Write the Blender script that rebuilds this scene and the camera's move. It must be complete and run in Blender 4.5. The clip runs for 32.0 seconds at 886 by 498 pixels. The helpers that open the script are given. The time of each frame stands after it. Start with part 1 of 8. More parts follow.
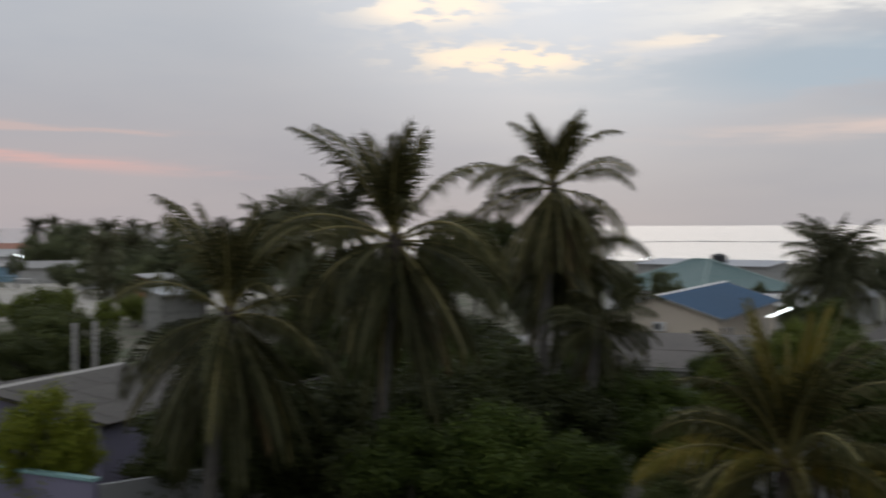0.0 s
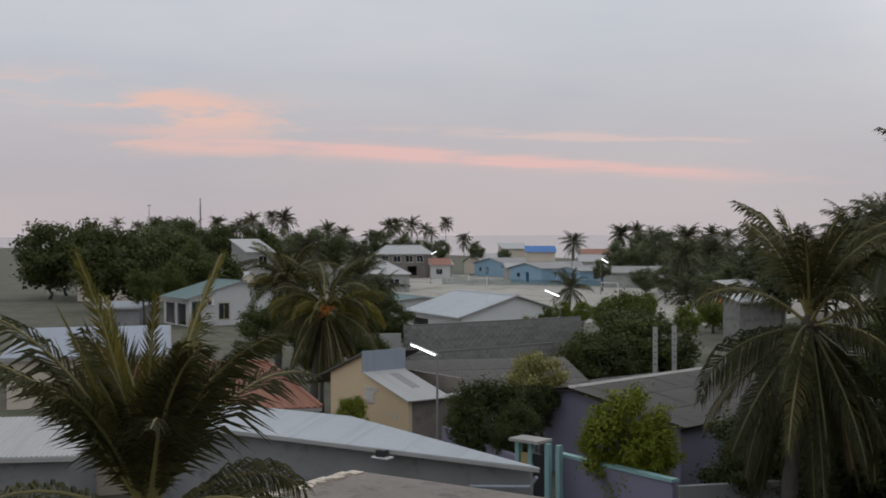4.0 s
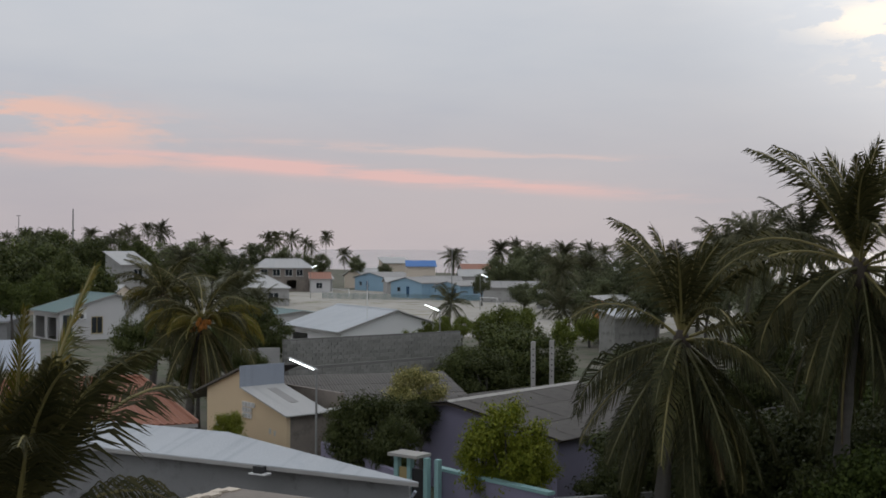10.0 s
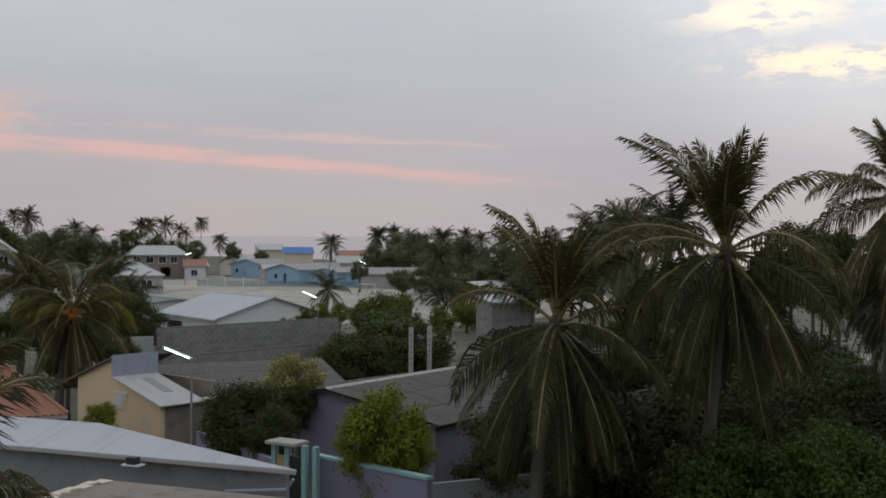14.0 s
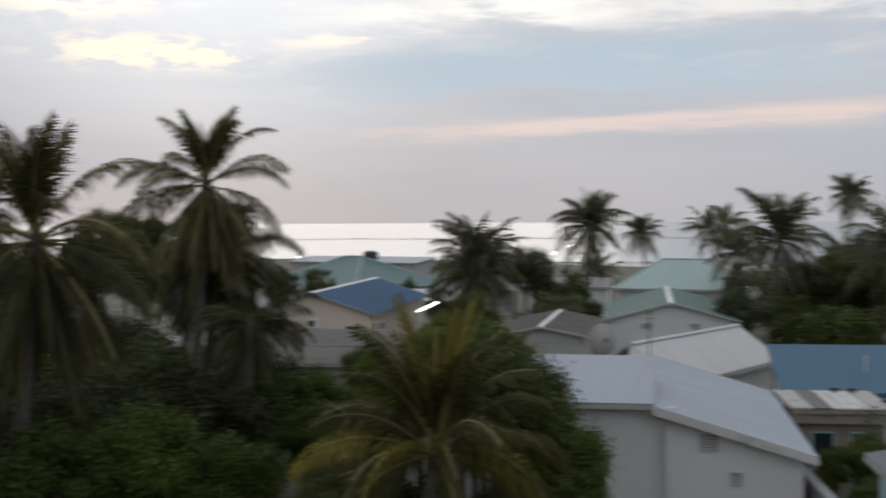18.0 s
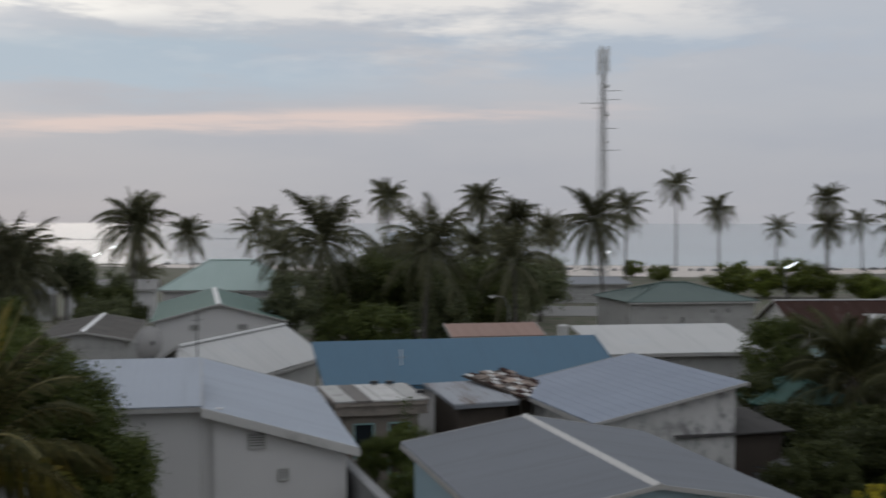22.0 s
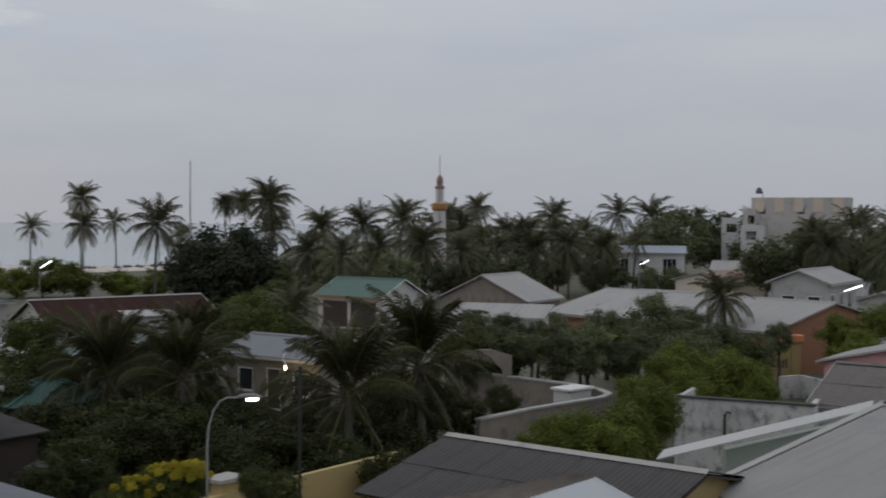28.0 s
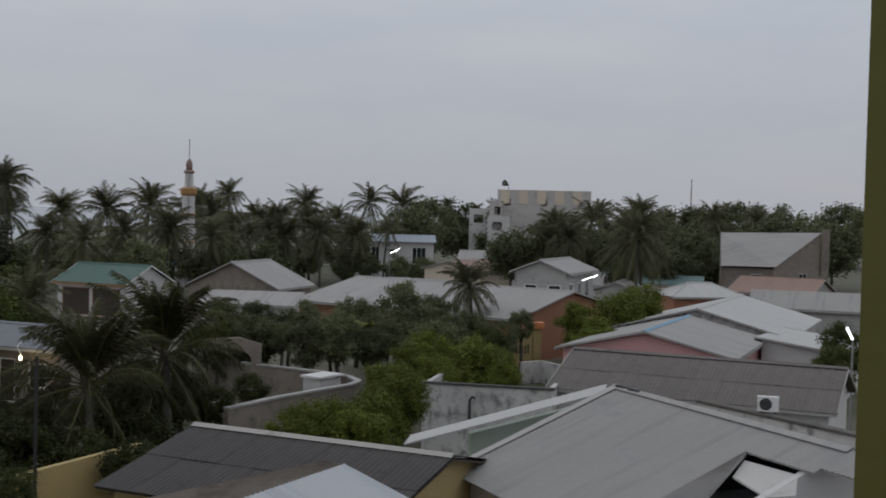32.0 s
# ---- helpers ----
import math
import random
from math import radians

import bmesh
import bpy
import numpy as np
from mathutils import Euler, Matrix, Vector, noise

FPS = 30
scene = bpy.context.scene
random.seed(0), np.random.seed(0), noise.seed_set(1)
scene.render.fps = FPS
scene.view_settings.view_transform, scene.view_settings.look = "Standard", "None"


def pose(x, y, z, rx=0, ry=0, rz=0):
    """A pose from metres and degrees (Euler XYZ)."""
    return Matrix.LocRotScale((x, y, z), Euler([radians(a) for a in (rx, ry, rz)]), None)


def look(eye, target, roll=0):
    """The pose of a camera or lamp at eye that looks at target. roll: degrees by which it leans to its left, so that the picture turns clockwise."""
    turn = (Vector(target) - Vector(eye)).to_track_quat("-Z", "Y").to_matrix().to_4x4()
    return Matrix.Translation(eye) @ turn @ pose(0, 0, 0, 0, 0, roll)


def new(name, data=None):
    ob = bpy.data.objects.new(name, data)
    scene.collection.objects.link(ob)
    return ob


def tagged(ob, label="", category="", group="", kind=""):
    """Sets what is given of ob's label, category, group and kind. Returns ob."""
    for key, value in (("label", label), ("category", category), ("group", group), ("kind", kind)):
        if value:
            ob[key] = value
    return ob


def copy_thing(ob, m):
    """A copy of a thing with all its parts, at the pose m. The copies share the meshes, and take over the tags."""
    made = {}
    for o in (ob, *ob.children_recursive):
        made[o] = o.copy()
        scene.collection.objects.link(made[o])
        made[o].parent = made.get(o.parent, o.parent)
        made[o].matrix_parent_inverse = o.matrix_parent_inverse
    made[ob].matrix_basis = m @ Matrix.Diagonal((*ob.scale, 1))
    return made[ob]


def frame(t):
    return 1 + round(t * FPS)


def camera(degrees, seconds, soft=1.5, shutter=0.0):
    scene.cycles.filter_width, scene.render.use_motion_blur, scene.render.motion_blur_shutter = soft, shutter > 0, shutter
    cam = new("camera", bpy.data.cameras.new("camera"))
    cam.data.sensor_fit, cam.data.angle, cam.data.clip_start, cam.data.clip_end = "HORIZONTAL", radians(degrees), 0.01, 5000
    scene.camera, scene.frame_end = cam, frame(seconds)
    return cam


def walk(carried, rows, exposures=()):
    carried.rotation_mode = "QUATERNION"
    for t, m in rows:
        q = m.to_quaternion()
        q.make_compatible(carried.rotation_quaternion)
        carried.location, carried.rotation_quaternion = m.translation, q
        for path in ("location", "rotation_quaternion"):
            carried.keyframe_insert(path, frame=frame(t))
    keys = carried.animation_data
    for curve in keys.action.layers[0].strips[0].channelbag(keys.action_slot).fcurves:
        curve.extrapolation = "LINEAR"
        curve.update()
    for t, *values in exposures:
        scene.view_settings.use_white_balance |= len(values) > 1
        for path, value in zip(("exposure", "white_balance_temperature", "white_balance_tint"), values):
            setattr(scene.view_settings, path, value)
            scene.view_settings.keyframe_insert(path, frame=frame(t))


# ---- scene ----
cam = camera(41.78, 32.0, soft=1.75, shutter=0.75)
EYE = (0.0, 0.0, 9.5)
# seconds, yaw, pitch, roll: the camera turns where it stands
PATH = [
    (0.0, -0.00, -1.22, 0.21),
    (0.5, 6.71, -0.89, 0.37),
    (1.0, 11.81, -0.74, 0.64),
    (1.5, 16.09, -0.82, 1.18),
    (2.0, 19.37, -0.75, 1.09),
    (2.5, 22.27, -0.86, 1.29),
    (3.0, 24.51, -0.79, 0.99),
    (3.5, 26.59, -0.84, 0.49),
    (4.5, 28.50, -0.70, 0.20),
    (5.5, 26.17, -0.59, -0.03),
    (6.0, 23.78, -0.62, 0.23),
    (6.5, 22.61, -0.51, 0.31),
    (7.0, 22.26, -0.72, -0.07),
    (7.5, 22.12, -0.69, -0.01),
    (8.0, 22.14, -0.47, 0.01),
    (8.5, 22.33, -0.15, 0.05),
    (9.0, 22.32, -0.15, 0.05),
    (9.5, 22.08, -0.06, 0.03),
    (10.0, 22.12, -0.07, -0.24),
    (10.5, 22.11, 0.01, -0.31),
    (11.0, 21.81, -0.15, -0.31),
    (11.5, 21.22, -0.02, -0.29),
    (12.0, 20.59, -0.23, -0.01),
    (12.5, 19.50, -0.59, 0.07),
    (13.0, 18.12, -0.74, -0.05),
    (13.5, 16.91, -0.83, -0.13),
    (14.5, 15.55, -0.55, -0.30),
    (15.5, 13.76, -0.24, -0.41),
    (16.0, 11.22, -0.26, -0.10),
    (16.5, 7.06, -0.22, -0.25),
    (17.0, 0.59, -0.66, 0.17),
    (17.5, -8.74, -1.09, 0.09),
    (18.0, -16.96, -1.39, 0.27),
    (18.5, -22.15, -1.33, 1.10),
    (19.0, -25.11, -1.19, 0.77),
    (19.5, -26.81, -1.71, 0.67),
    (20.0, -28.43, -1.97, 0.54),
    (20.5, -29.15, -1.56, 0.52),
    (21.0, -31.20, -1.39, 0.44),
    (21.5, -34.00, -1.50, 0.14),
    (22.0, -39.02, -1.38, -0.07),
    (22.5, -43.40, -1.43, 0.48),
    (23.0, -46.22, -1.62, -0.02),
    (23.5, -46.60, -1.51, 0.78),
    (24.0, -48.24, -1.49, 0.91),
    (24.5, -51.41, -1.70, 0.55),
    (25.0, -53.98, -1.40, 0.30),
    (25.5, -57.80, -1.37, 0.04),
    (26.0, -61.95, -1.40, -0.31),
    (26.5, -65.71, -1.47, -0.05),
    (27.5, -72.10, -1.42, -0.25),
    (28.5, -76.68, -1.37, -0.47),
    (29.0, -78.40, -1.63, -0.75),
    (29.5, -80.27, -1.55, -1.10),
    (30.0, -82.84, -1.57, -1.14),
    (30.5, -84.89, -1.52, -1.70),
    (31.0, -86.57, -1.61, -2.02),
    (31.5, -87.55, -1.71, -2.05),
    (32.0, -86.81, -1.72, -1.44),
]
EXPOSURES = [(0.0, -0.04), (1.5, -0.05), (3.0, 0.12), (9.0, 0.17), (12.0, 0.04), (16.5, 0.06), (17.3, 0.12), (18.0, 0.2), (18.8, 0.11), (20.0, 0.08), (22.0, 0.02), (23.0, -0.05), (25.0, 0.08), (28.0, 0.02), (29.2, 0.01), (30.5, 0.09), (32.0, 0.0)]
walk(cam, [(t, pose(*EYE, 90 + p, r, y)) for t, y, p, r in PATH], EXPOSURES)

# ---- sky and sun: dusk, mostly overcast, the sun low behind cloud to the north ----
SUN_AZ, SUN_EL = radians(9), radians(14)   # azimuth from +y towards +x
sun_way = Vector((math.sin(SUN_AZ) * math.cos(SUN_EL), math.cos(SUN_AZ) * math.cos(SUN_EL), math.sin(SUN_EL)))


def build_world():
    w = bpy.data.worlds.new("dusk_sky")
    scene.world = w
    w.use_nodes = True
    nt = w.node_tree
    nt.nodes.clear()
    N = lambda kind, **kw: node_in(nt, kind, **kw)
    L = nt.links.new
    tc = N("ShaderNodeTexCoord")
    sep = N("ShaderNodeSeparateXYZ")
    L(tc.outputs["Generated"], sep.inputs[0])
    # base colour by elevation
    ramp = N("ShaderNodeValToRGB")
    ramp_set(ramp, [(0.0, (0.405, 0.41, 0.445)), (0.04, (0.43, 0.435, 0.47)), (0.12, (0.475, 0.49, 0.53)), (0.25, (0.54, 0.565, 0.61)), (0.5, (0.62, 0.65, 0.69)), (1.0, (0.70, 0.73, 0.77))])
    L(sep.outputs["Z"], ramp.inputs[0])
    # rosy band low in the west
    low = N("ShaderNodeMapRange", interpolation_type="SMOOTHSTEP")
    low.inputs[1].default_value, low.inputs[2].default_value, low.inputs[3].default_value, low.inputs[4].default_value = 0.0, 0.17, 1.0, 0.0
    L(sep.outputs["Z"], low.inputs[0])
    west = N("ShaderNodeMapRange", interpolation_type="SMOOTHSTEP")
    west.inputs[1].default_value, west.inputs[2].default_value, west.inputs[3].default_value, west.inputs[4].default_value = 0.55, -0.6, 0.0, 1.0
    L(sep.outputs["X"], west.inputs[0])
    rosy = N("ShaderNodeMath", operation="MULTIPLY")
    L(low.outputs[0], rosy.inputs[0])
    L(west.outputs[0], rosy.inputs[1])
    rm = N("ShaderNodeMix", data_type="RGBA")
    L(rosy.outputs[0], rm.inputs[0])
    L(ramp.outputs[0], rm.inputs[6])
    rm.inputs[7].default_value = (0.45, 0.405, 0.425, 1)
    # bluer towards the east
    east = N("ShaderNodeMapRange", interpolation_type="SMOOTHSTEP")
    east.inputs[1].default_value, east.inputs[2].default_value, east.inputs[3].default_value, east.inputs[4].default_value = 0.55, 1.1, 0.0, 0.8
    L(sep.outputs["X"], east.inputs[0])
    em = N("ShaderNodeMix", data_type="RGBA", blend_type="MULTIPLY")
    L(east.outputs[0], em.inputs[0])
    L(rm.outputs[2], em.inputs[6])
    em.inputs[7].default_value = (0.92, 0.955, 0.98, 1)
    # brighter round the hidden sun
    dot = N("ShaderNodeVectorMath", operation="DOT_PRODUCT")
    L(tc.outputs["Generated"], dot.inputs[0])
    dot.inputs[1].default_value = (math.sin(radians(6)) * math.cos(radians(19)), math.cos(radians(6)) * math.cos(radians(19)), math.sin(radians(19)))
    glow = N("ShaderNodeMapRange")
    glow.inputs[1].default_value, glow.inputs[2].default_value = 0.94, 1.0
    glow.inputs[3].default_value, glow.inputs[4].default_value = 0.0, 1.0
    L(dot.outputs["Value"], glow.inputs[0])
    pw = N("ShaderNodeMath", operation="POWER")
    L(glow.outputs[0], pw.inputs[0])
    pw.inputs[1].default_value = 2.0
    gm = N("ShaderNodeMix", data_type="RGBA", blend_type="ADD")
    L(pw.outputs[0], gm.inputs[0])
    L(em.outputs[2], gm.inputs[6])
    gm.inputs[7].default_value = (0.44, 0.44, 0.43, 1)
    # soft grey cloud sheet
    mp = N("ShaderNodeMapping")
    mp.inputs["Scale"].default_value = (1.6, 1.6, 7.0)
    L(tc.outputs["Generated"], mp.inputs[0])
    n1 = N("ShaderNodeTexNoise")
    n1.inputs["Scale"].default_value, n1.inputs["Detail"].default_value, n1.inputs["Roughness"].default_value = 1.8, 6, 0.55
    L(mp.outputs[0], n1.inputs["Vector"])
    r1 = N("ShaderNodeValToRGB")
    ramp_set(r1, [(0.35, (0.94, 0.953, 0.975)), (0.5, (1, 1, 1)), (0.66, (1.05, 1.035, 1.02))])
    L(n1.outputs["Fac"], r1.inputs[0])
    mm = N("ShaderNodeMix", data_type="RGBA", blend_type="MULTIPLY")
    mm.inputs[0].default_value = 1.0
    L(gm.outputs[2], mm.inputs[6])
    L(r1.outputs[0], mm.inputs[7])

    def math1(op, a, b=None):
        m = N("ShaderNodeMath", operation=op)
        for i, v in enumerate((a, b)):
            if v is None:
                continue
            if isinstance(v, (int, float)):
                m.inputs[i].default_value = v
            else:
                L(v, m.inputs[i])
        return m.outputs[0]

    def streak(az, el, half_az, half_el, tilt, scale, lo, hi, colour, base, seed):
        """One bank of torn cloud round a direction: a soft window in azimuth and elevation, broken up by noise."""
        ca, sa = math.cos(radians(az)), math.sin(radians(az))
        side = math1("SUBTRACT", math1("MULTIPLY", sep.outputs["X"], ca), math1("MULTIPLY", sep.outputs["Y"], sa))
        ahead = math1("ADD", math1("MULTIPLY", sep.outputs["X"], sa), math1("MULTIPLY", sep.outputs["Y"], ca))
        z = math1("SUBTRACT", sep.outputs["Z"], math1("ADD", math1("MULTIPLY", side, tilt), math.sin(radians(el))))
        u = math1("DIVIDE", side, math.sin(radians(half_az)))
        v = math1("DIVIDE", z, math.sin(radians(half_el)))
        d2 = math1("ADD", math1("MULTIPLY", u, u), math1("MULTIPLY", v, v))
        win = math1("MULTIPLY", math1("EXPONENT", math1("MULTIPLY", d2, -1.0)), math1("GREATER_THAN", ahead, 0.0))
        m2 = N("ShaderNodeMapping")
        m2.inputs["Scale"].default_value = scale
        m2.inputs["Location"].default_value = (seed, seed * 0.7, seed * 1.3)
        L(tc.outputs["Generated"], m2.inputs[0])
        n = N("ShaderNodeTexNoise")
        n.inputs["Scale"].default_value, n.inputs["Detail"].default_value, n.inputs["Roughness"].default_value = 1.0, 7, 0.6
        L(m2.outputs[0], n.inputs["Vector"])
        s = math1("ADD", n.outputs["Fac"], math1("MULTIPLY", win, 0.12))
        mr = N("ShaderNodeMapRange", interpolation_type="SMOOTHSTEP")
        mr.inputs[1].default_value, mr.inputs[2].default_value = lo, hi
        L(s, mr.inputs[0])
        fac = math1("MULTIPLY", mr.outputs[0], math1("MINIMUM", math1("MULTIPLY", win, 1.6), 1.0))
        mix = N("ShaderNodeMix", data_type="RGBA")
        L(fac, mix.inputs[0])
        L(base, mix.inputs[6])
        mix.inputs[7].default_value = (*colour, 1)
        return mix.outputs[2]

    c = mm.outputs[2]
    c = streak(24, 7.4, 13, 1.5, 0.02, (5, 5, 26), 0.44, 0.62, (0.42, 0.50, 0.58), c, 2.2)
    c = streak(44, 8.2, 12, 1.3, 0.0, (6, 6, 30), 0.47, 0.64, (0.42, 0.48, 0.56), c, 8.1)
    c = streak(-27, 3.72, 13.5, 0.36, -0.072, (5, 5, 56), 0.45, 0.64, (0.67, 0.45, 0.43), c, 3.1)
    c = streak(-20, 4.6, 10, 0.22, -0.05, (7, 7, 80), 0.50, 0.66, (0.58, 0.47, 0.46), c, 4.9)
    c = streak(-42, 6.1, 6, 0.95, -0.10, (9, 9, 44), 0.47, 0.62, (0.69, 0.47, 0.41), c, 7.7)
    c = streak(-40, 4.4, 5, 0.5, -0.05, (9, 9, 60), 0.48, 0.62, (0.64, 0.45, 0.42), c, 2.7)
    c = streak(-0.6, 10.5, 3.0, 0.75, 0.02, (30, 30, 84), 0.48, 0.585, (1.12, 0.97, 0.80), c, 1.9)
    c = streak(2.9, 8.1, 4.0, 0.66, -0.02, (34, 34, 100), 0.485, 0.58, (1.10, 0.92, 0.72), c, 5.9)
    c = streak(12.3, 8.9, 3.0, 0.35, 0.08, (16, 16, 70), 0.47, 0.62, (0.92, 0.83, 0.74), c, 3.3)
    c = streak(6.5, 11.6, 5.5, 0.8, 0.02, (12, 12, 52), 0.43, 0.60, (1.25, 1.16, 1.02), c, 6.6)
    c = streak(9, 14.2, 16, 1.7, 0.0, (6, 6, 30), 0.40, 0.62, (1.05, 1.0, 0.90), c, 4.4)
    c = streak(20, 10.2, 8, 0.9, 0.03, (9, 9, 44), 0.46, 0.64, (0.92, 0.90, 0.86), c, 7.1)
    c = streak(36, 11.0, 18, 2.4, 0.0, (7, 7, 34), 0.48, 0.70, (0.78, 0.76, 0.74), c, 5.3)
    c = streak(29, 4.75, 14, 0.5, 0.035, (4, 4, 48), 0.44, 0.66, (0.68, 0.57, 0.54), c, 9.4)
    sky = N("ShaderNodeTexSky")
    sky.sky_type = "NISHITA"
    sky.sun_disc = False
    sky.sun_elevation, sky.sun_rotation = SUN_EL, SUN_AZ
    scaled = N("ShaderNodeMix", data_type="RGBA", blend_type="MULTIPLY")
    scaled.inputs[0].default_value = 1.0
    L(sky.outputs[0], scaled.inputs[6])
    scaled.inputs[7].default_value = (0.10, 0.10, 0.10, 1)
    both = N("ShaderNodeMix", data_type="RGBA")
    both.inputs[0].default_value = 0.012
    L(c, both.inputs[6])
    L(scaled.outputs[2], both.inputs[7])
    bg = N("ShaderNodeBackground")
    L(both.outputs[2], bg.inputs[0])
    bg.inputs[1].default_value = SKY_STRENGTH
    out = N("ShaderNodeOutputWorld")
    L(bg.outputs[0], out.inputs[0])


def node_in(nt, kind, **kw):
    n = nt.nodes.new(kind)
    if "operation" in kw:
        n.operation = kw["operation"]
    if "data_type" in kw:
        n.data_type = kw["data_type"]
    if "blend_type" in kw:
        n.blend_type = kw["blend_type"]
    if "interpolation_type" in kw:
        n.interpolation_type = kw["interpolation_type"]
    return n


def ramp_set(node, stops):
    e = node.color_ramp.elements
    while len(e) < len(stops):
        e.new(0.5)
    for el, (p, c) in zip(e, stops):
        el.position, el.color = p, (*c, 1)


SKY_STRENGTH = 1.0
build_world()
sun = new("sun", bpy.data.lights.new("sun", "SUN"))
sun.data.energy, sun.data.angle, sun.data.color = 0.18, radians(40), (1.0, 0.9, 0.8)
sun.matrix_world = look((0, 0, 60), Vector((0, 0, 60)) - sun_way)

# ---- materials ----
def material(name, colour, rough=0.7, metal=0.0, vary=0.18, scale=3.0, fine=40.0, bump=0.15, stain=None, stain_at=0.62, per_object=0.0, island=0.0, spec=0.5, stretch=(1, 1, 1), runs=None):
    """A surface with broad stains and fine grain; object-space metres."""
    m = bpy.data.materials.new(name)
    m.use_nodes = True
    nt = m.node_tree
    b = nt.nodes["Principled BSDF"]
    L = nt.links.new
    tc = node_in(nt, "ShaderNodeTexCoord")
    mp = node_in(nt, "ShaderNodeMapping")
    mp.inputs["Scale"].default_value = stretch
    L(tc.outputs["Object"], mp.inputs[0])
    big = node_in(nt, "ShaderNodeTexNoise")
    big.inputs["Scale"].default_value, big.inputs["Detail"].default_value = 1.0 / scale, 6
    small = node_in(nt, "ShaderNodeTexNoise")
    small.inputs["Scale"].default_value, small.inputs["Detail"].default_value = fine, 4
    L(mp.outputs[0], big.inputs["Vector"])
    L(mp.outputs[0], small.inputs["Vector"])
    hsv = node_in(nt, "ShaderNodeHueSaturation")
    hsv.inputs["Color"].default_value = (*colour, 1)
    add = node_in(nt, "ShaderNodeMath", operation="MULTIPLY_ADD")
    L(big.outputs["Fac"], add.inputs[0])
    add.inputs[1].default_value, add.inputs[2].default_value = vary * 3.0, 1.0 - vary * 1.5
    last = add.outputs[0]
    a2 = node_in(nt, "ShaderNodeMath", operation="MULTIPLY_ADD")
    L(small.outputs["Fac"], a2.inputs[0])
    a2.inputs[1].default_value, a2.inputs[2].default_value = vary * 1.2, -vary * 0.6
    a3 = node_in(nt, "ShaderNodeMath", operation="ADD")
    L(last, a3.inputs[0])
    L(a2.outputs[0], a3.inputs[1])
    last = a3.outputs[0]
    for source, amount in ((("ShaderNodeObjectInfo", "Random"), per_object), (("ShaderNodeNewGeometry", "Random Per Island"), island)):
        if amount:
            oi = node_in(nt, source[0])
            k = node_in(nt, "ShaderNodeMath", operation="MULTIPLY_ADD")
            L(oi.outputs[source[1]], k.inputs[0])
            k.inputs[1].default_value, k.inputs[2].default_value = 2 * amount, 1 - amount
            q = node_in(nt, "ShaderNodeMath", operation="MULTIPLY")
            L(last, q.inputs[0])
            L(k.outputs[0], q.inputs[1])
            last = q.outputs[0]
    L(last, hsv.inputs["Value"])
    out = hsv.outputs[0]
    if stain:
        sn = node_in(nt, "ShaderNodeTexNoise")
        sn.inputs["Scale"].default_value, sn.inputs["Detail"].default_value, sn.inputs["Roughness"].default_value = 2.2 / scale, 9, 0.68
        L(mp.outputs[0], sn.inputs["Vector"])
        mr = node_in(nt, "ShaderNodeMapRange", interpolation_type="SMOOTHSTEP")
        mr.inputs[1].default_value, mr.inputs[2].default_value = stain_at - 0.1, stain_at + 0.12
        L(sn.outputs["Fac"], mr.inputs[0])
        mx = node_in(nt, "ShaderNodeMix", data_type="RGBA")
        L(mr.outputs[0], mx.inputs[0])
        L(out, mx.inputs[6])
        mx.inputs[7].default_value = (*stain, 1)
        out = mx.outputs[2]
    if runs:
        # weather streaks down the slope (across the ribs nothing, along them long)
        m2 = node_in(nt, "ShaderNodeMapping")
        m2.inputs["Scale"].default_value = (2.6, 0.16, 0.16)
        L(tc.outputs["Object"], m2.inputs[0])
        rn = node_in(nt, "ShaderNodeTexNoise")
        rn.inputs["Scale"].default_value, rn.inputs["Detail"].default_value, rn.inputs["Roughness"].default_value = 1.0, 5, 0.6
        L(m2.outputs[0], rn.inputs["Vector"])
        rr = node_in(nt, "ShaderNodeMapRange", interpolation_type="SMOOTHSTEP")
        rr.inputs[1].default_value, rr.inputs[2].default_value, rr.inputs[4].default_value = 0.46, 0.76, 0.55
        L(rn.outputs["Fac"], rr.inputs[0])
        mx = node_in(nt, "ShaderNodeMix", data_type="RGBA")
        L(rr.outputs[0], mx.inputs[0])
        L(out, mx.inputs[6])
        mx.inputs[7].default_value = (*runs, 1)
        out = mx.outputs[2]
    L(out, b.inputs["Base Color"])
    b.inputs["Roughness"].default_value, b.inputs["Metallic"].default_value = rough, metal
    b.inputs["Specular IOR Level"].default_value = spec
    if bump:
        bp = node_in(nt, "ShaderNodeBump")
        bp.inputs["Strength"].default_value, bp.inputs["Distance"].default_value = bump, 0.02
        L(small.outputs["Fac"], bp.inputs["Height"])
        L(bp.outputs[0], b.inputs["Normal"])
    return m


def glowing(name, colour, strength):
    m = bpy.data.materials.new(name)
    m.use_nodes = True
    b = m.node_tree.nodes["Principled BSDF"]
    b.inputs["Base Color"].default_value = (*colour, 1)
    b.inputs["Emission Color"].default_value, b.inputs["Emission Strength"].default_value = (*colour, 1), strength
    return m


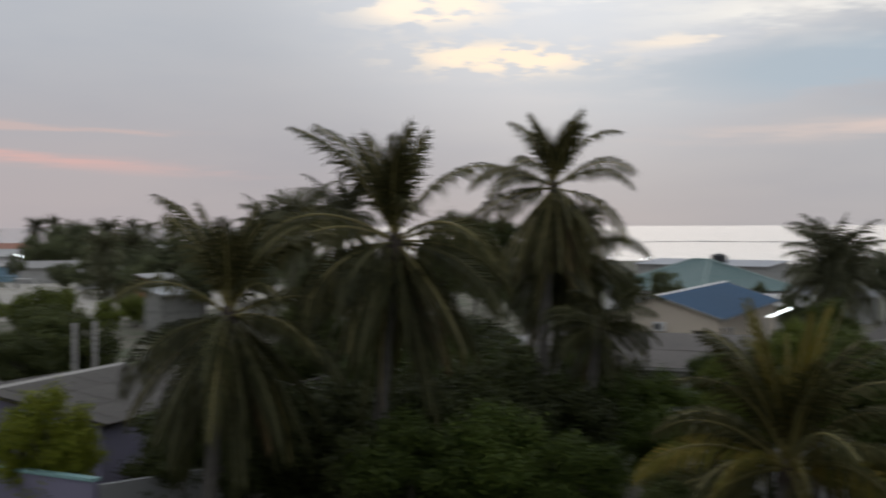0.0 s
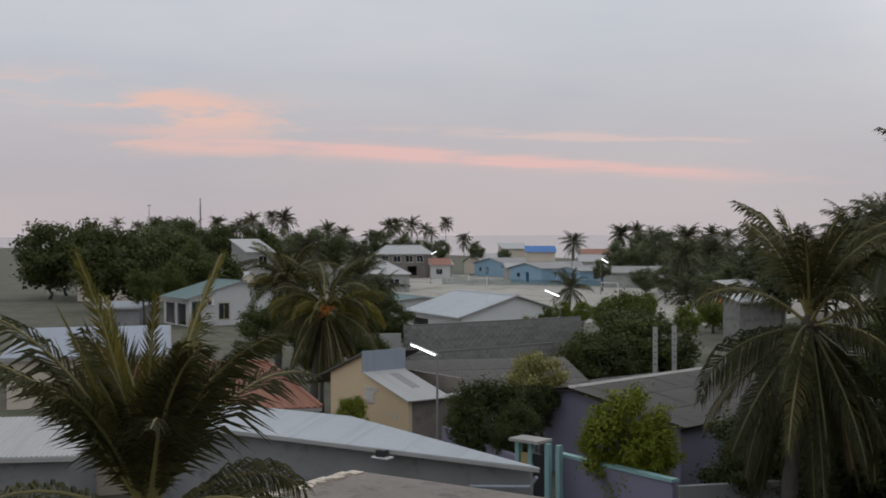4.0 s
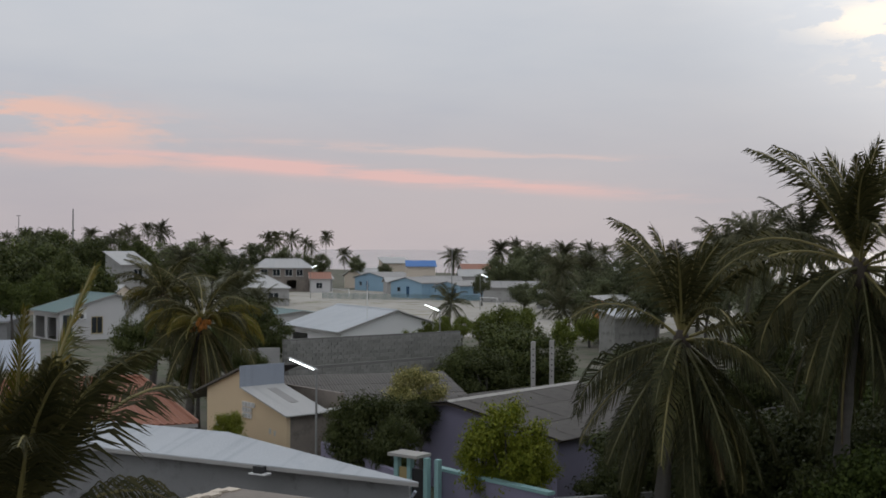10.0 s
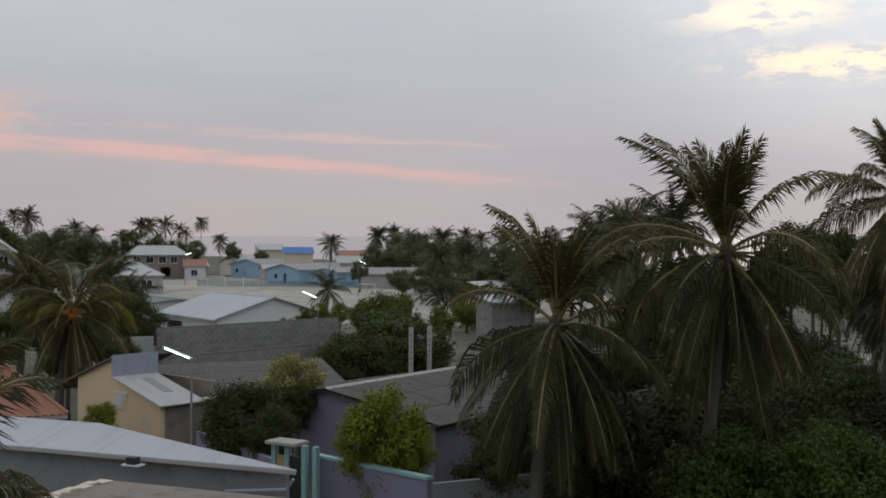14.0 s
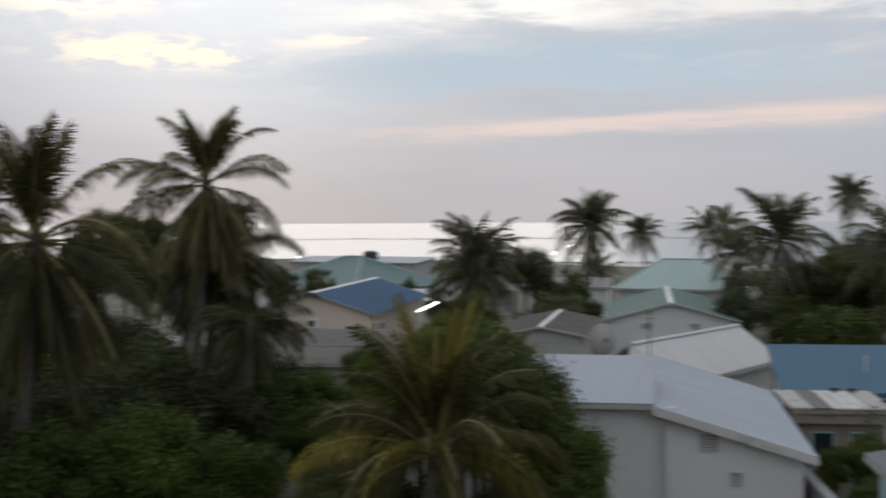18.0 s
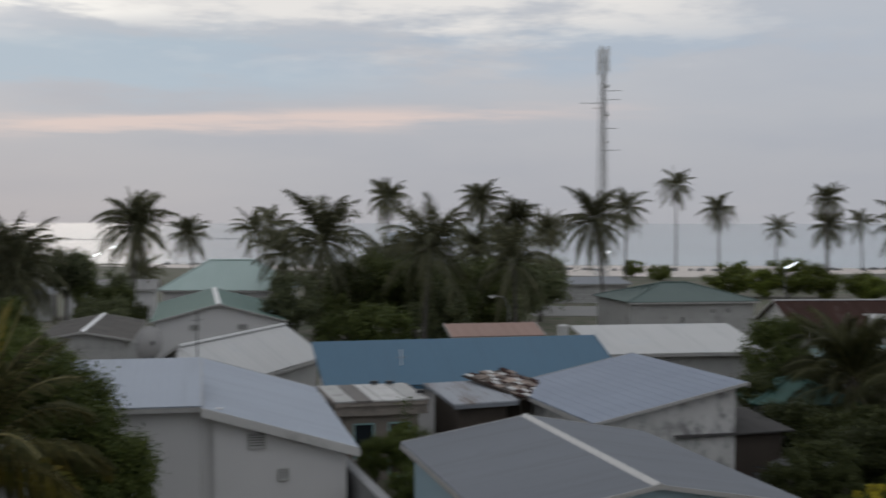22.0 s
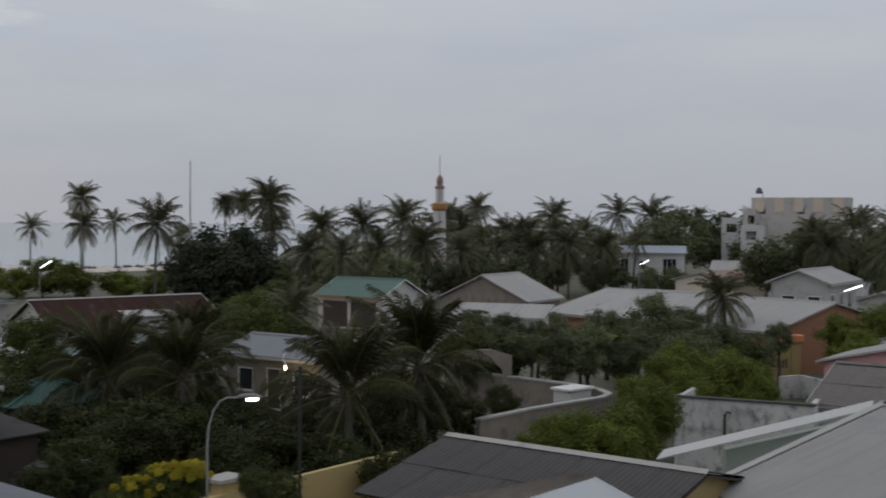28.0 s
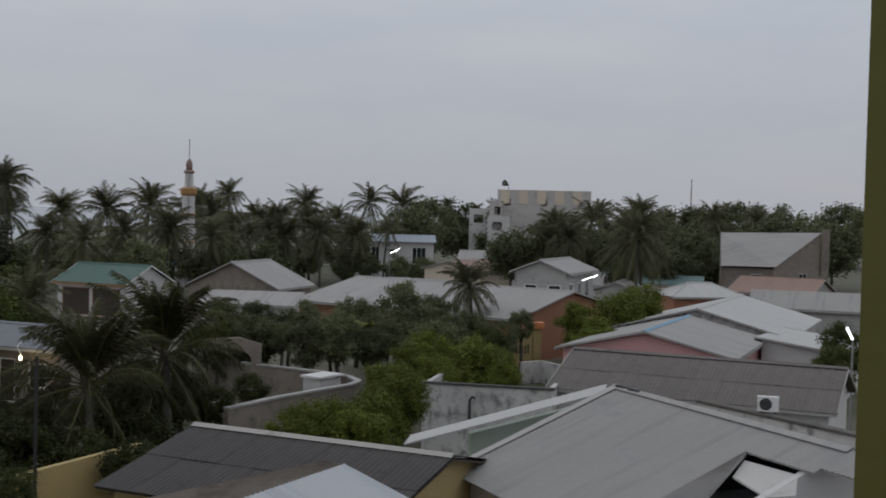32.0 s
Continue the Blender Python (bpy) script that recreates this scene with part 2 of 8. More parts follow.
def leaf_material(name, colour, colour2, rough=0.55):
    """Leaves: two greens mixed leaf by leaf and tree by tree, a little light through them."""
    m = bpy.data.materials.new(name)
    m.use_nodes = True
    nt = m.node_tree
    b = nt.nodes["Principled BSDF"]
    L = nt.links.new
    g = node_in(nt, "ShaderNodeNewGeometry")
    oi = node_in(nt, "ShaderNodeObjectInfo")
    mx = node_in(nt, "ShaderNodeMix", data_type="RGBA")
    mx.inputs[6].default_value, mx.inputs[7].default_value = (*colour, 1), (*colour2, 1)
    L(g.outputs["Random Per Island"], mx.inputs[0])
    hs = node_in(nt, "ShaderNodeHueSaturation")
    k = node_in(nt, "ShaderNodeMath", operation="MULTIPLY_ADD")
    L(oi.outputs["Random"], k.inputs[0])
    k.inputs[1].default_value, k.inputs[2].default_value = 0.6, 0.75
    L(k.outputs[0], hs.inputs["Value"])
    L(mx.outputs[2], hs.inputs["Color"])
    L(hs.outputs[0], b.inputs["Base Color"])
    b.inputs["Roughness"].default_value = rough
    b.inputs["Specular IOR Level"].default_value = 0.14
    tr = node_in(nt, "ShaderNodeBsdfTranslucent")
    L(hs.outputs[0], tr.inputs[0])
    ms = node_in(nt, "ShaderNodeMixShader")
    ms.inputs[0].default_value = 0.22
    L(b.outputs[0], ms.inputs[1])
    L(tr.outputs[0], ms.inputs[2])
    L(ms.outputs[0], nt.nodes["Material Output"].inputs[0])
    return m


def rough_glass(name):
    m = bpy.data.materials.new(name)
    m.use_nodes = True
    b = m.node_tree.nodes["Principled BSDF"]
    b.inputs["Base Color"].default_value = (0.02, 0.025, 0.03, 1)
    b.inputs["Roughness"].default_value = 0.08
    b.inputs["Specular IOR Level"].default_value = 0.6
    return m


M = {}
M["zinc_pale"] = material("zinc_pale", (0.45, 0.47, 0.495), 0.62, 0.0, 0.07, 4, 9, 0.05, stain=(0.36, 0.39, 0.43), stain_at=0.64, runs=(0.33, 0.355, 0.385), spec=0.3)
M["galvanised"] = material("galvanised", (0.48, 0.48, 0.48), 0.6, 0.0, 0.06, 2, 12, 0.05)
M["zinc_blue"] = material("zinc_blue", (0.29, 0.32, 0.375), 0.62, 0.0, 0.07, 4, 9, 0.05, stain=(0.29, 0.325, 0.38), stain_at=0.66, runs=(0.24, 0.265, 0.3), spec=0.3)
M["zinc_white"] = material("zinc_white", (0.45, 0.445, 0.44), 0.62, 0.0, 0.06, 5, 8, 0.05, stain=(0.40, 0.41, 0.425), stain_at=0.60, runs=(0.36, 0.36, 0.36), spec=0.3)
M["zinc_grey"] = material("zinc_grey", (0.315, 0.305, 0.298), 0.62, 0.0, 0.08, 4, 9, 0.05, stain=(0.24, 0.25, 0.265), stain_at=0.64, runs=(0.2, 0.2, 0.205), spec=0.3)
M["zinc_slate"] = material("zinc_slate", (0.175, 0.185, 0.205), 0.62, 0.0, 0.08, 4, 9, 0.05, stain=(0.16, 0.17, 0.19), stain_at=0.64, runs=(0.145, 0.15, 0.165), spec=0.3)
M["zinc_dark"] = material("zinc_dark", (0.27, 0.29, 0.33), 0.55, 0.0, 0.10, 3, 9, 0.05)
M["zinc_streaked"] = material("zinc_streaked", (0.30, 0.315, 0.345), 0.65, 0.0, 0.1, 2, 9, 0.05, stain=(0.15, 0.12, 0.105), stain_at=0.57, stretch=(2.4, 0.35, 1), spec=0.3)
M["roof_blue"] = material("roof_blue", (0.06, 0.124, 0.186), 0.62, 0.0, 0.06, 5, 9, 0.04, runs=(0.056, 0.112, 0.168), spec=0.3)
M["roof_navy"] = material("roof_navy", (0.032, 0.08, 0.15), 0.75, 0.0, 0.06, 5, 9, 0.04, runs=(0.03, 0.072, 0.135), spec=0.15)
M["roof_bright_blue"] = material("roof_bright_blue", (0.05, 0.16, 0.42), 0.62, 0.0, 0.06, 5, 9, 0.04, spec=0.3)
M["roof_tile_blue"] = material("roof_tile_blue", (0.205, 0.235, 0.295), 0.62, 0.0, 0.10, 3, 9, 0.05, runs=(0.185, 0.21, 0.265), spec=0.3)
M["roof_teal"] = material("roof_teal", (0.125, 0.185, 0.185), 0.62, 0.0, 0.07, 4, 9, 0.05, runs=(0.07, 0.165, 0.16), spec=0.3)
M["roof_green"] = material("roof_green", (0.085, 0.140, 0.122), 0.62, 0.0, 0.07, 4, 9, 0.05, runs=(0.045, 0.13, 0.11), spec=0.3)
M["roof_pale_green"] = material("roof_pale_green", (0.34, 0.42, 0.40), 0.62, 0.0, 0.06, 4, 9, 0.05, runs=(0.27, 0.36, 0.33), spec=0.3)
M["roof_grey_green"] = material("roof_grey_green", (0.078, 0.108, 0.1), 0.62, 0.0, 0.07, 4, 9, 0.05, spec=0.3)
M["roof_red"] = material("roof_red", (0.30, 0.14, 0.095), 0.62, 0.0, 0.10, 3, 9, 0.06, runs=(0.22, 0.085, 0.07), spec=0.3)
M["roof_rust"] = material("roof_rust", (0.038, 0.018, 0.014), 0.9, 0.0, 0.3, 2, 9, 0.1, stain=(0.095, 0.072, 0.064), stain_at=0.62, stretch=(3, 0.4, 1), spec=0.15)
M["roof_brown"] = material("roof_brown", (0.26, 0.165, 0.135), 0.7, 0.0, 0.1, 3, 9, 0.06, runs=(0.2, 0.12, 0.095))
M["asbestos"] = material("asbestos", (0.142, 0.128, 0.119), 0.85, 0.0, 0.22, 2, 18, 0.3, stain=(0.085, 0.083, 0.082), stain_at=0.60, per_object=0.035, runs=(0.1, 0.095, 0.092))
M["asbestos_dark"] = material("asbestos_dark", (0.112, 0.102, 0.094), 0.85, 0.0, 0.24, 2, 18, 0.3, stain=(0.055, 0.053, 0.050), stain_at=0.60, per_object=0.035, runs=(0.075, 0.072, 0.07))
M["asbestos_black"] = material("asbestos_black", (0.062, 0.058, 0.057), 0.85, 0.0, 0.22, 2, 18, 0.3, stain=(0.034, 0.033, 0.033), stain_at=0.60, per_object=0.035, runs=(0.04, 0.039, 0.038))
M["cap_paint"] = material("cap_paint", (0.46, 0.45, 0.44), 0.7, 0.0, 0.1, 2, 14, 0.1, stain=(0.3, 0.29, 0.28), stain_at=0.62)
M["canopy_teal"] = material("canopy_teal", (0.05, 0.105, 0.09), 0.7, 0.0, 0.08, 3, 9, 0.05, spec=0.3)
M["roof_old"] = material("old_corrugated_sheet", (0.19, 0.165, 0.145), 0.85, 0.0, 0.2, 1.5, 12, 0.2, stain=(0.12, 0.10, 0.085), stain_at=0.55)
M["shingle"] = material("shingle", (0.20, 0.155, 0.13), 0.85, 0.0, 0.3, 1, 14, 0.4, per_object=0.75)
M["wall_white"] = material("wall_white", (0.54, 0.53, 0.53), 0.8, 0.0, 0.06, 3, 25, 0.2, stain=(0.42, 0.42, 0.42), stain_at=0.70)
M["wall_grimy"] = material("wall_grimy", (0.50, 0.49, 0.48), 0.85, 0.0, 0.22, 2, 20, 0.3, stain=(0.17, 0.165, 0.165), stain_at=0.56, stretch=(1.8, 1.8, 1.3))
M["wall_grey"] = material("wall_grey", (0.22, 0.22, 0.225), 0.85, 0.0, 0.15, 2, 20, 0.3, stain=(0.12, 0.12, 0.12), stain_at=0.62)
M["wall_cement"] = material("wall_cement", (0.35, 0.345, 0.335), 0.88, 0.0, 0.16, 2, 16, 0.35, stain=(0.17, 0.165, 0.16), stain_at=0.62)
M["wall_beige"] = material("wall_beige", (0.64, 0.50, 0.33), 0.82, 0.0, 0.07, 3, 25, 0.2)
M["wall_cream"] = material("wall_cream", (0.60, 0.52, 0.43), 0.82, 0.0, 0.07, 3, 25, 0.2)
M["wall_yellow"] = material("wall_yellow", (0.42, 0.32, 0.15), 0.82, 0.0, 0.10, 2, 25, 0.2, stain=(0.30, 0.22, 0.11), stain_at=0.66)
M["wall_purple"] = material("wall_purple", (0.215, 0.20, 0.28), 0.85, 0.0, 0.12, 2, 25, 0.2, stain=(0.28, 0.27, 0.32), stain_at=0.70)
M["wall_blue"] = material("wall_blue", (0.24, 0.37, 0.48), 0.82, 0.0, 0.1, 3, 25, 0.2)
M["wall_pale_blue"] = material("wall_pale_blue", (0.34, 0.46, 0.52), 0.82, 0.0, 0.08, 3, 25, 0.2)
M["wall_pink"] = material("wall_pink", (0.56, 0.31, 0.32), 0.82, 0.0, 0.08, 3, 25, 0.2)
M["wall_orange"] = material("wall_orange", (0.60, 0.22, 0.09), 0.8, 0.0, 0.08, 3, 25, 0.2)
M["wall_terracotta"] = material("wall_terracotta", (0.30, 0.14, 0.085), 0.8, 0.0, 0.1, 3, 25, 0.2)
M["wall_pale_green"] = material("wall_pale_green", (0.33, 0.38, 0.33), 0.85, 0.0, 0.1, 3, 25, 0.2)
M["olive_paint"] = material("olive_paint", (0.16, 0.15, 0.035), 0.6, 0.0, 0.08, 1, 30, 0.15)
M["teal_paint"] = material("teal_paint", (0.25, 0.42, 0.42), 0.6, 0.0, 0.1, 2, 25, 0.15)
M["white_paint"] = material("white_paint", (0.70, 0.70, 0.70), 0.5, 0.0, 0.05, 2, 25, 0.1)
M["orange_paint"] = material("orange_paint", (0.36, 0.19, 0.07), 0.6, 0.0, 0.08, 2, 25, 0.1)
M["blue_paint"] = material("blue_paint", (0.16, 0.30, 0.43), 0.6, 0.0, 0.05, 2, 25, 0.1)
M["block"] = material("block", (0.245, 0.24, 0.225), 0.9, 0.0, 0.2, 1.5, 16, 0.4, stain=(0.10, 0.10, 0.09), stain_at=0.58, per_object=0.13)
M["mortar"] = material("mortar", (0.17, 0.165, 0.155), 0.95, 0.0, 0.15, 1.5, 20, 0.3)
M["concrete"] = material("concrete", (0.36, 0.345, 0.325), 0.88, 0.0, 0.12, 2, 18, 0.3, stain=(0.2, 0.195, 0.19), stain_at=0.62)
M["bare_block"] = material("bare_block", (0.47, 0.445, 0.43), 0.88, 0.0, 0.14, 4, 10, 0.3, stain=(0.27, 0.255, 0.245), stain_at=0.60)
M["pole_grey"] = material("pole_grey", (0.22, 0.22, 0.215), 0.7, 0.0, 0.1, 1, 20, 0.1)
M["dark_metal"] = material("dark_metal", (0.035, 0.035, 0.037), 0.5, 0.3, 0.1, 1, 20, 0.1)
M["wood_dark"] = material("wood_dark", (0.05, 0.038, 0.03), 0.8, 0.0, 0.2, 1, 20, 0.2)
M["shutter_yellow"] = material("shutter_yellow", (0.38, 0.30, 0.14), 0.7, 0.0, 0.1, 1, 20, 0.1)
M["glass"] = rough_glass("dark_window_glass")
M["tube"] = glowing("fluorescent_tube", (0.92, 1.0, 1.0), 6.0)
M["bulb"] = glowing("warm_bulb", (1.0, 0.86, 0.55), 9.0)
M["sand"] = material("sand", (0.40, 0.35, 0.30), 0.95, 0.0, 0.15, 9, 6, 0.3, stain=(0.27, 0.23, 0.18), stain_at=0.58)
M["soil"] = material("soil", (0.115, 0.105, 0.08), 0.95, 0.0, 0.25, 7, 5, 0.4, stain=(0.055, 0.07, 0.03), stain_at=0.53)
M["field"] = material("field", (0.37, 0.345, 0.31), 0.95, 0.0, 0.15, 12, 4, 0.3, stain=(0.16, 0.16, 0.08), stain_at=0.58)
M["road"] = material("road", (0.36, 0.33, 0.30), 0.95, 0.0, 0.12, 5, 6, 0.3)
M["beach"] = material("beach", (0.56, 0.50, 0.46), 0.95, 0.0, 0.1, 9, 5, 0.3)
M["rock"] = material("rock", (0.13, 0.13, 0.13), 0.9, 0.0, 0.25, 3, 3, 0.4)
M["bark"] = material("bark", (0.085, 0.077, 0.068), 0.9, 0.0, 0.25, 0.6, 14, 0.5, stretch=(1, 1, 3))
M["frond"] = leaf_material("palm_frond", (0.036, 0.039, 0.015), (0.088, 0.079, 0.031))
# far palms: distance haze put into the colour, paler and greyer than the near fronds
M["frond_hazed"] = leaf_material("hazed_palm_frond", (0.058, 0.063, 0.036), (0.12, 0.115, 0.064))
M["frond_yellow"] = leaf_material("young_frond", (0.085, 0.09, 0.016), (0.185, 0.135, 0.028))
M["frond_dead"] = leaf_material("dead_frond", (0.062, 0.044, 0.024), (0.105, 0.068, 0.034))
# shaded copies of frond and stalk: the crown's self-shadow put into their colour
M["frond_shaded"] = leaf_material("shaded_palm_frond", (0.025, 0.029, 0.012), (0.058, 0.056, 0.022))
M["rachis_shaded"] = material("shaded_frond_stalk", (0.09, 0.085, 0.03), 0.6, 0.0, 0.15, 1, 12, 0.1)
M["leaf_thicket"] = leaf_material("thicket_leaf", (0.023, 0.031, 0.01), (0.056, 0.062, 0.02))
# tree leaves lightened and greyed, haze of the distance painted into the base colour
M["leaf_hazed"] = leaf_material("hazed_leaf", (0.062, 0.074, 0.038), (0.135, 0.146, 0.072))
M["trim_grey"] = material("weathered_trim", (0.34, 0.33, 0.32), 0.7, 0.0, 0.12, 1, 12, 0.1)
M["wall_brown"] = material("brown_grey_wall", (0.22, 0.19, 0.165), 0.88, 0.0, 0.2, 1.2, 9, 0.4, stain=(0.13, 0.115, 0.10), stain_at=0.58)
M["rachis"] = material("frond_stalk", (0.20, 0.17, 0.06), 0.6, 0.0, 0.15, 1, 12, 0.1)
M["coconut"] = material("coconut", (0.48, 0.19, 0.04), 0.6, 0.0, 0.15, 1, 12, 0.1, island=0.3)
M["leaf_dark"] = leaf_material("dark_leaf", (0.034, 0.047, 0.014), (0.085, 0.094, 0.03))
M["leaf_mid"] = leaf_material("mid_leaf", (0.036, 0.053, 0.012), (0.096, 0.112, 0.03))
M["leaf_yellow"] = leaf_material("yellow_green_leaf", (0.08, 0.105, 0.01), (0.21, 0.222, 0.026))
M["leaf_bright"] = leaf_material("bright_leaf", (0.06, 0.084, 0.013), (0.15, 0.17, 0.034))
M["flower_yellow"] = leaf_material("yellow_flower", (0.34, 0.29, 0.02), (0.48, 0.40, 0.05))
M["blossom"] = leaf_material("pale_blossom", (0.085, 0.092, 0.026), (0.34, 0.30, 0.12))
M["leaf_lush"] = leaf_material("lush_leaf", (0.026, 0.044, 0.008), (0.08, 0.104, 0.02))
M["leaf_needle"] = leaf_material("needle_foliage", (0.026, 0.032, 0.020), (0.054, 0.060, 0.036))


def sea_material():
    m = bpy.data.materials.new("sea_water")
    m.use_nodes = True
    nt = m.node_tree
    b = nt.nodes["Principled BSDF"]
    L = nt.links.new
    tc = node_in(nt, "ShaderNodeTexCoord")
    n = node_in(nt, "ShaderNodeTexNoise")
    n.inputs["Scale"].default_value, n.inputs["Detail"].default_value = 0.004, 5
    L(tc.outputs["Object"], n.inputs["Vector"])
    r = node_in(nt, "ShaderNodeValToRGB")
    ramp_set(r, [(0.38, (0.08, 0.15, 0.185)), (0.62, (0.15, 0.25, 0.285))])
    L(n.outputs["Fac"], r.inputs[0])
    L(r.outputs[0], b.inputs["Base Color"])
    b.inputs["Specular IOR Level"].default_value = 0.26
    b.inputs["Roughness"].default_value = 0.10
    w = node_in(nt, "ShaderNodeTexNoise")
    w.inputs["Scale"].default_value, w.inputs["Detail"].default_value = 0.5, 4
    L(tc.outputs["Object"], w.inputs["Vector"])
    bp = node_in(nt, "ShaderNodeBump")
    bp.inputs["Strength"].default_value, bp.inputs["Distance"].default_value = 0.12, 0.3
    L(w.outputs["Fac"], bp.inputs["Height"])
    L(bp.outputs[0], b.inputs["Normal"])
    return m


M["sea"] = sea_material()

# ---- builders ----
class Geo:
    """Gathers faces for one mesh."""

    def __init__(self):
        self.v, self.f = [], []

    def poly(self, pts):
        n = len(self.v)
        self.v += [tuple(p) for p in pts]
        self.f.append(tuple(range(n, n + len(pts))))
        return self

    def box(self, x0, x1, y0, y1, z0, z1):
        n = len(self.v)
        self.v += [(x, y, z) for z in (z0, z1) for x, y in ((x0, y0), (x1, y0), (x1, y1), (x0, y1))]
        self.f += [tuple(n + i for i in q) for q in ((3, 2, 1, 0), (4, 5, 6, 7), (0, 1, 5, 4), (1, 2, 6, 5), (2, 3, 7, 6), (3, 0, 4, 7))]
        return self

    def prism(self, pts, way):
        """A flat outline pushed along a vector."""
        n, k = len(self.v), len(pts)
        w = Vector(way)
        self.v += [tuple(Vector(p)) for p in pts] + [tuple(Vector(p) + w) for p in pts]
        self.f.append(tuple(range(n + k - 1, n - 1, -1)))
        self.f.append(tuple(range(n + k, n + 2 * k)))
        for i in range(k):
            j = (i + 1) % k
            self.f.append((n + i, n + j, n + k + j, n + k + i))
        return self

    def tube(self, pts, radii, sides=8, cap=True):
        n = len(self.v)
        pts = [Vector(p) for p in pts]
        for i, p in enumerate(pts):
            d = (pts[min(i + 1, len(pts) - 1)] - pts[max(i - 1, 0)]).normalized()
            a = d.orthogonal().normalized() if abs(d.z) < 0.98 else Vector((1, 0, 0))
            a = (a - d * a.dot(d)).normalized()
            b = d.cross(a)
            for s in range(sides):
                t = 2 * math.pi * s / sides
                self.v.append(tuple(p + (a * math.cos(t) + b * math.sin(t)) * radii[i]))
        for i in range(len(pts) - 1):
            for s in range(sides):
                q = (s + 1) % sides
                self.f.append((n + i * sides + s, n + i * sides + q, n + (i + 1) * sides + q, n + (i + 1) * sides + s))
        if cap:
            self.f.append(tuple(n + s for s in reversed(range(sides))))
            self.f.append(tuple(n + (len(pts) - 1) * sides + s for s in range(sides)))
        return self

    def mesh(self, name, mat, smooth=False):
        me = bpy.data.meshes.new(name)
        me.from_pydata(self.v, [], self.f)
        me.materials.append(mat)
        if smooth:
            me.polygons.foreach_set("use_smooth", [True] * len(me.polygons))
        me.update()
        return me

    def ob(self, name, mat, parent=None, label="", smooth=False):
        o = new(name, self.mesh(name, mat, smooth))
        if parent:
            o.parent = parent
        if label:
            o["label"] = label
        return o


def thing(name, label, category, x, y, z=0.0, yaw=0.0, group="", kind=""):
    e = new(name)
    e.empty_display_size = 0.3
    e.matrix_basis = pose(x, y, z, 0, 0, yaw)
    return tagged(e, label, category, group, kind)


def roof_sheet(a0, a1, b1, b0, kind, thick=0.03):
    """A roof covering between eave a0-a1 and ridge b0-b1; ribs run from eave to ridge."""
    a0, a1, b1, b0 = (Vector(p) for p in (a0, a1, b1, b0))
    n = (a1 - a0).cross(b0 - a0).normalized()
    if n.z < 0:
        n = -n
    length = max((a1 - a0).length, (b1 - b0).length)
    rows = 1
    if kind == "corr":
        pitch, amp, per = 0.15, 0.022, 4
    elif kind == "pan":
        pitch, amp, per = 0.27, 0.035, 4
    elif kind == "rib":
        pitch, amp, per = 0.25, 0.009, 4
    elif kind == "tile":
        pitch, amp, per, rows = 0.30, 0.007, 4, max(2, round((b0 - a0).length / 0.38))
    else:
        pitch, amp, per = 0.6, 0.02, 3
    cols = max(2, min(900, round(length / pitch * per)))
    g = Geo()
    rails = []
    for r in range(rows):
        rails += [(r / rows, 0.006 if rows > 1 else 0.0), ((r + 1) / rows, 0.0)]
    for v, lift in rails:
        for c in range(cols + 1):
            u = c / cols
            p = a0.lerp(a1, u).lerp(b0.lerp(b1, u), v)
            if kind == "rib":
                h = amp if c % 4 == 0 else 0.0
            elif kind == "flat":
                h = amp if c % 3 == 0 else 0.0
            else:
                h = amp * math.sin(2 * math.pi * c / per)
            g.v.append(tuple(p + n * (h + lift)))
    w = cols + 1
    for r in range(len(rails) - 1):
        for c in range(cols):
            g.f.append((r * w + c, r * w + c + 1, (r + 1) * w + c + 1, (r + 1) * w + c))
    k = len(g.v)
    g.v += [tuple(p - n * (thick + amp)) for p in (a0, a1, b1, b0)]
    g.f.append((k + 3, k + 2, k + 1, k))
    top = (len(rails) - 1) * w
    g.f.append(tuple([k, k + 1] + [c for c in range(cols, -1, -1)]))
    g.f.append(tuple([k + 2, k + 3] + [top + c for c in range(cols + 1)]))
    g.f.append((k + 3, k, 0, top))
    g.f.append((k + 1, k + 2, top + cols, cols))
    return g


SHEETS = {}


def sheet_mesh(w, l, mat):
    key = (round(w, 2), round(l, 2), mat.name)
    if key not in SHEETS:
        g = Geo()
        cols = 14
        for v in (0, l):
            for c in range(cols + 1):
                g.v.append((w * c / cols, v, 0.03 * math.cos(math.pi * c) if c % 2 else 0.0))
        for c in range(cols):
            g.f.append((c, c + 1, cols + 2 + c, cols + 1 + c))
        k = len(g.v)
        g.v += [(0, 0, -0.035), (w, 0, -0.035)]
        g.f.append(tuple([k, k + 1] + list(range(cols, -1, -1))))
        SHEETS[key] = g.mesh("roof_sheet", mat)
    return SHEETS[key]


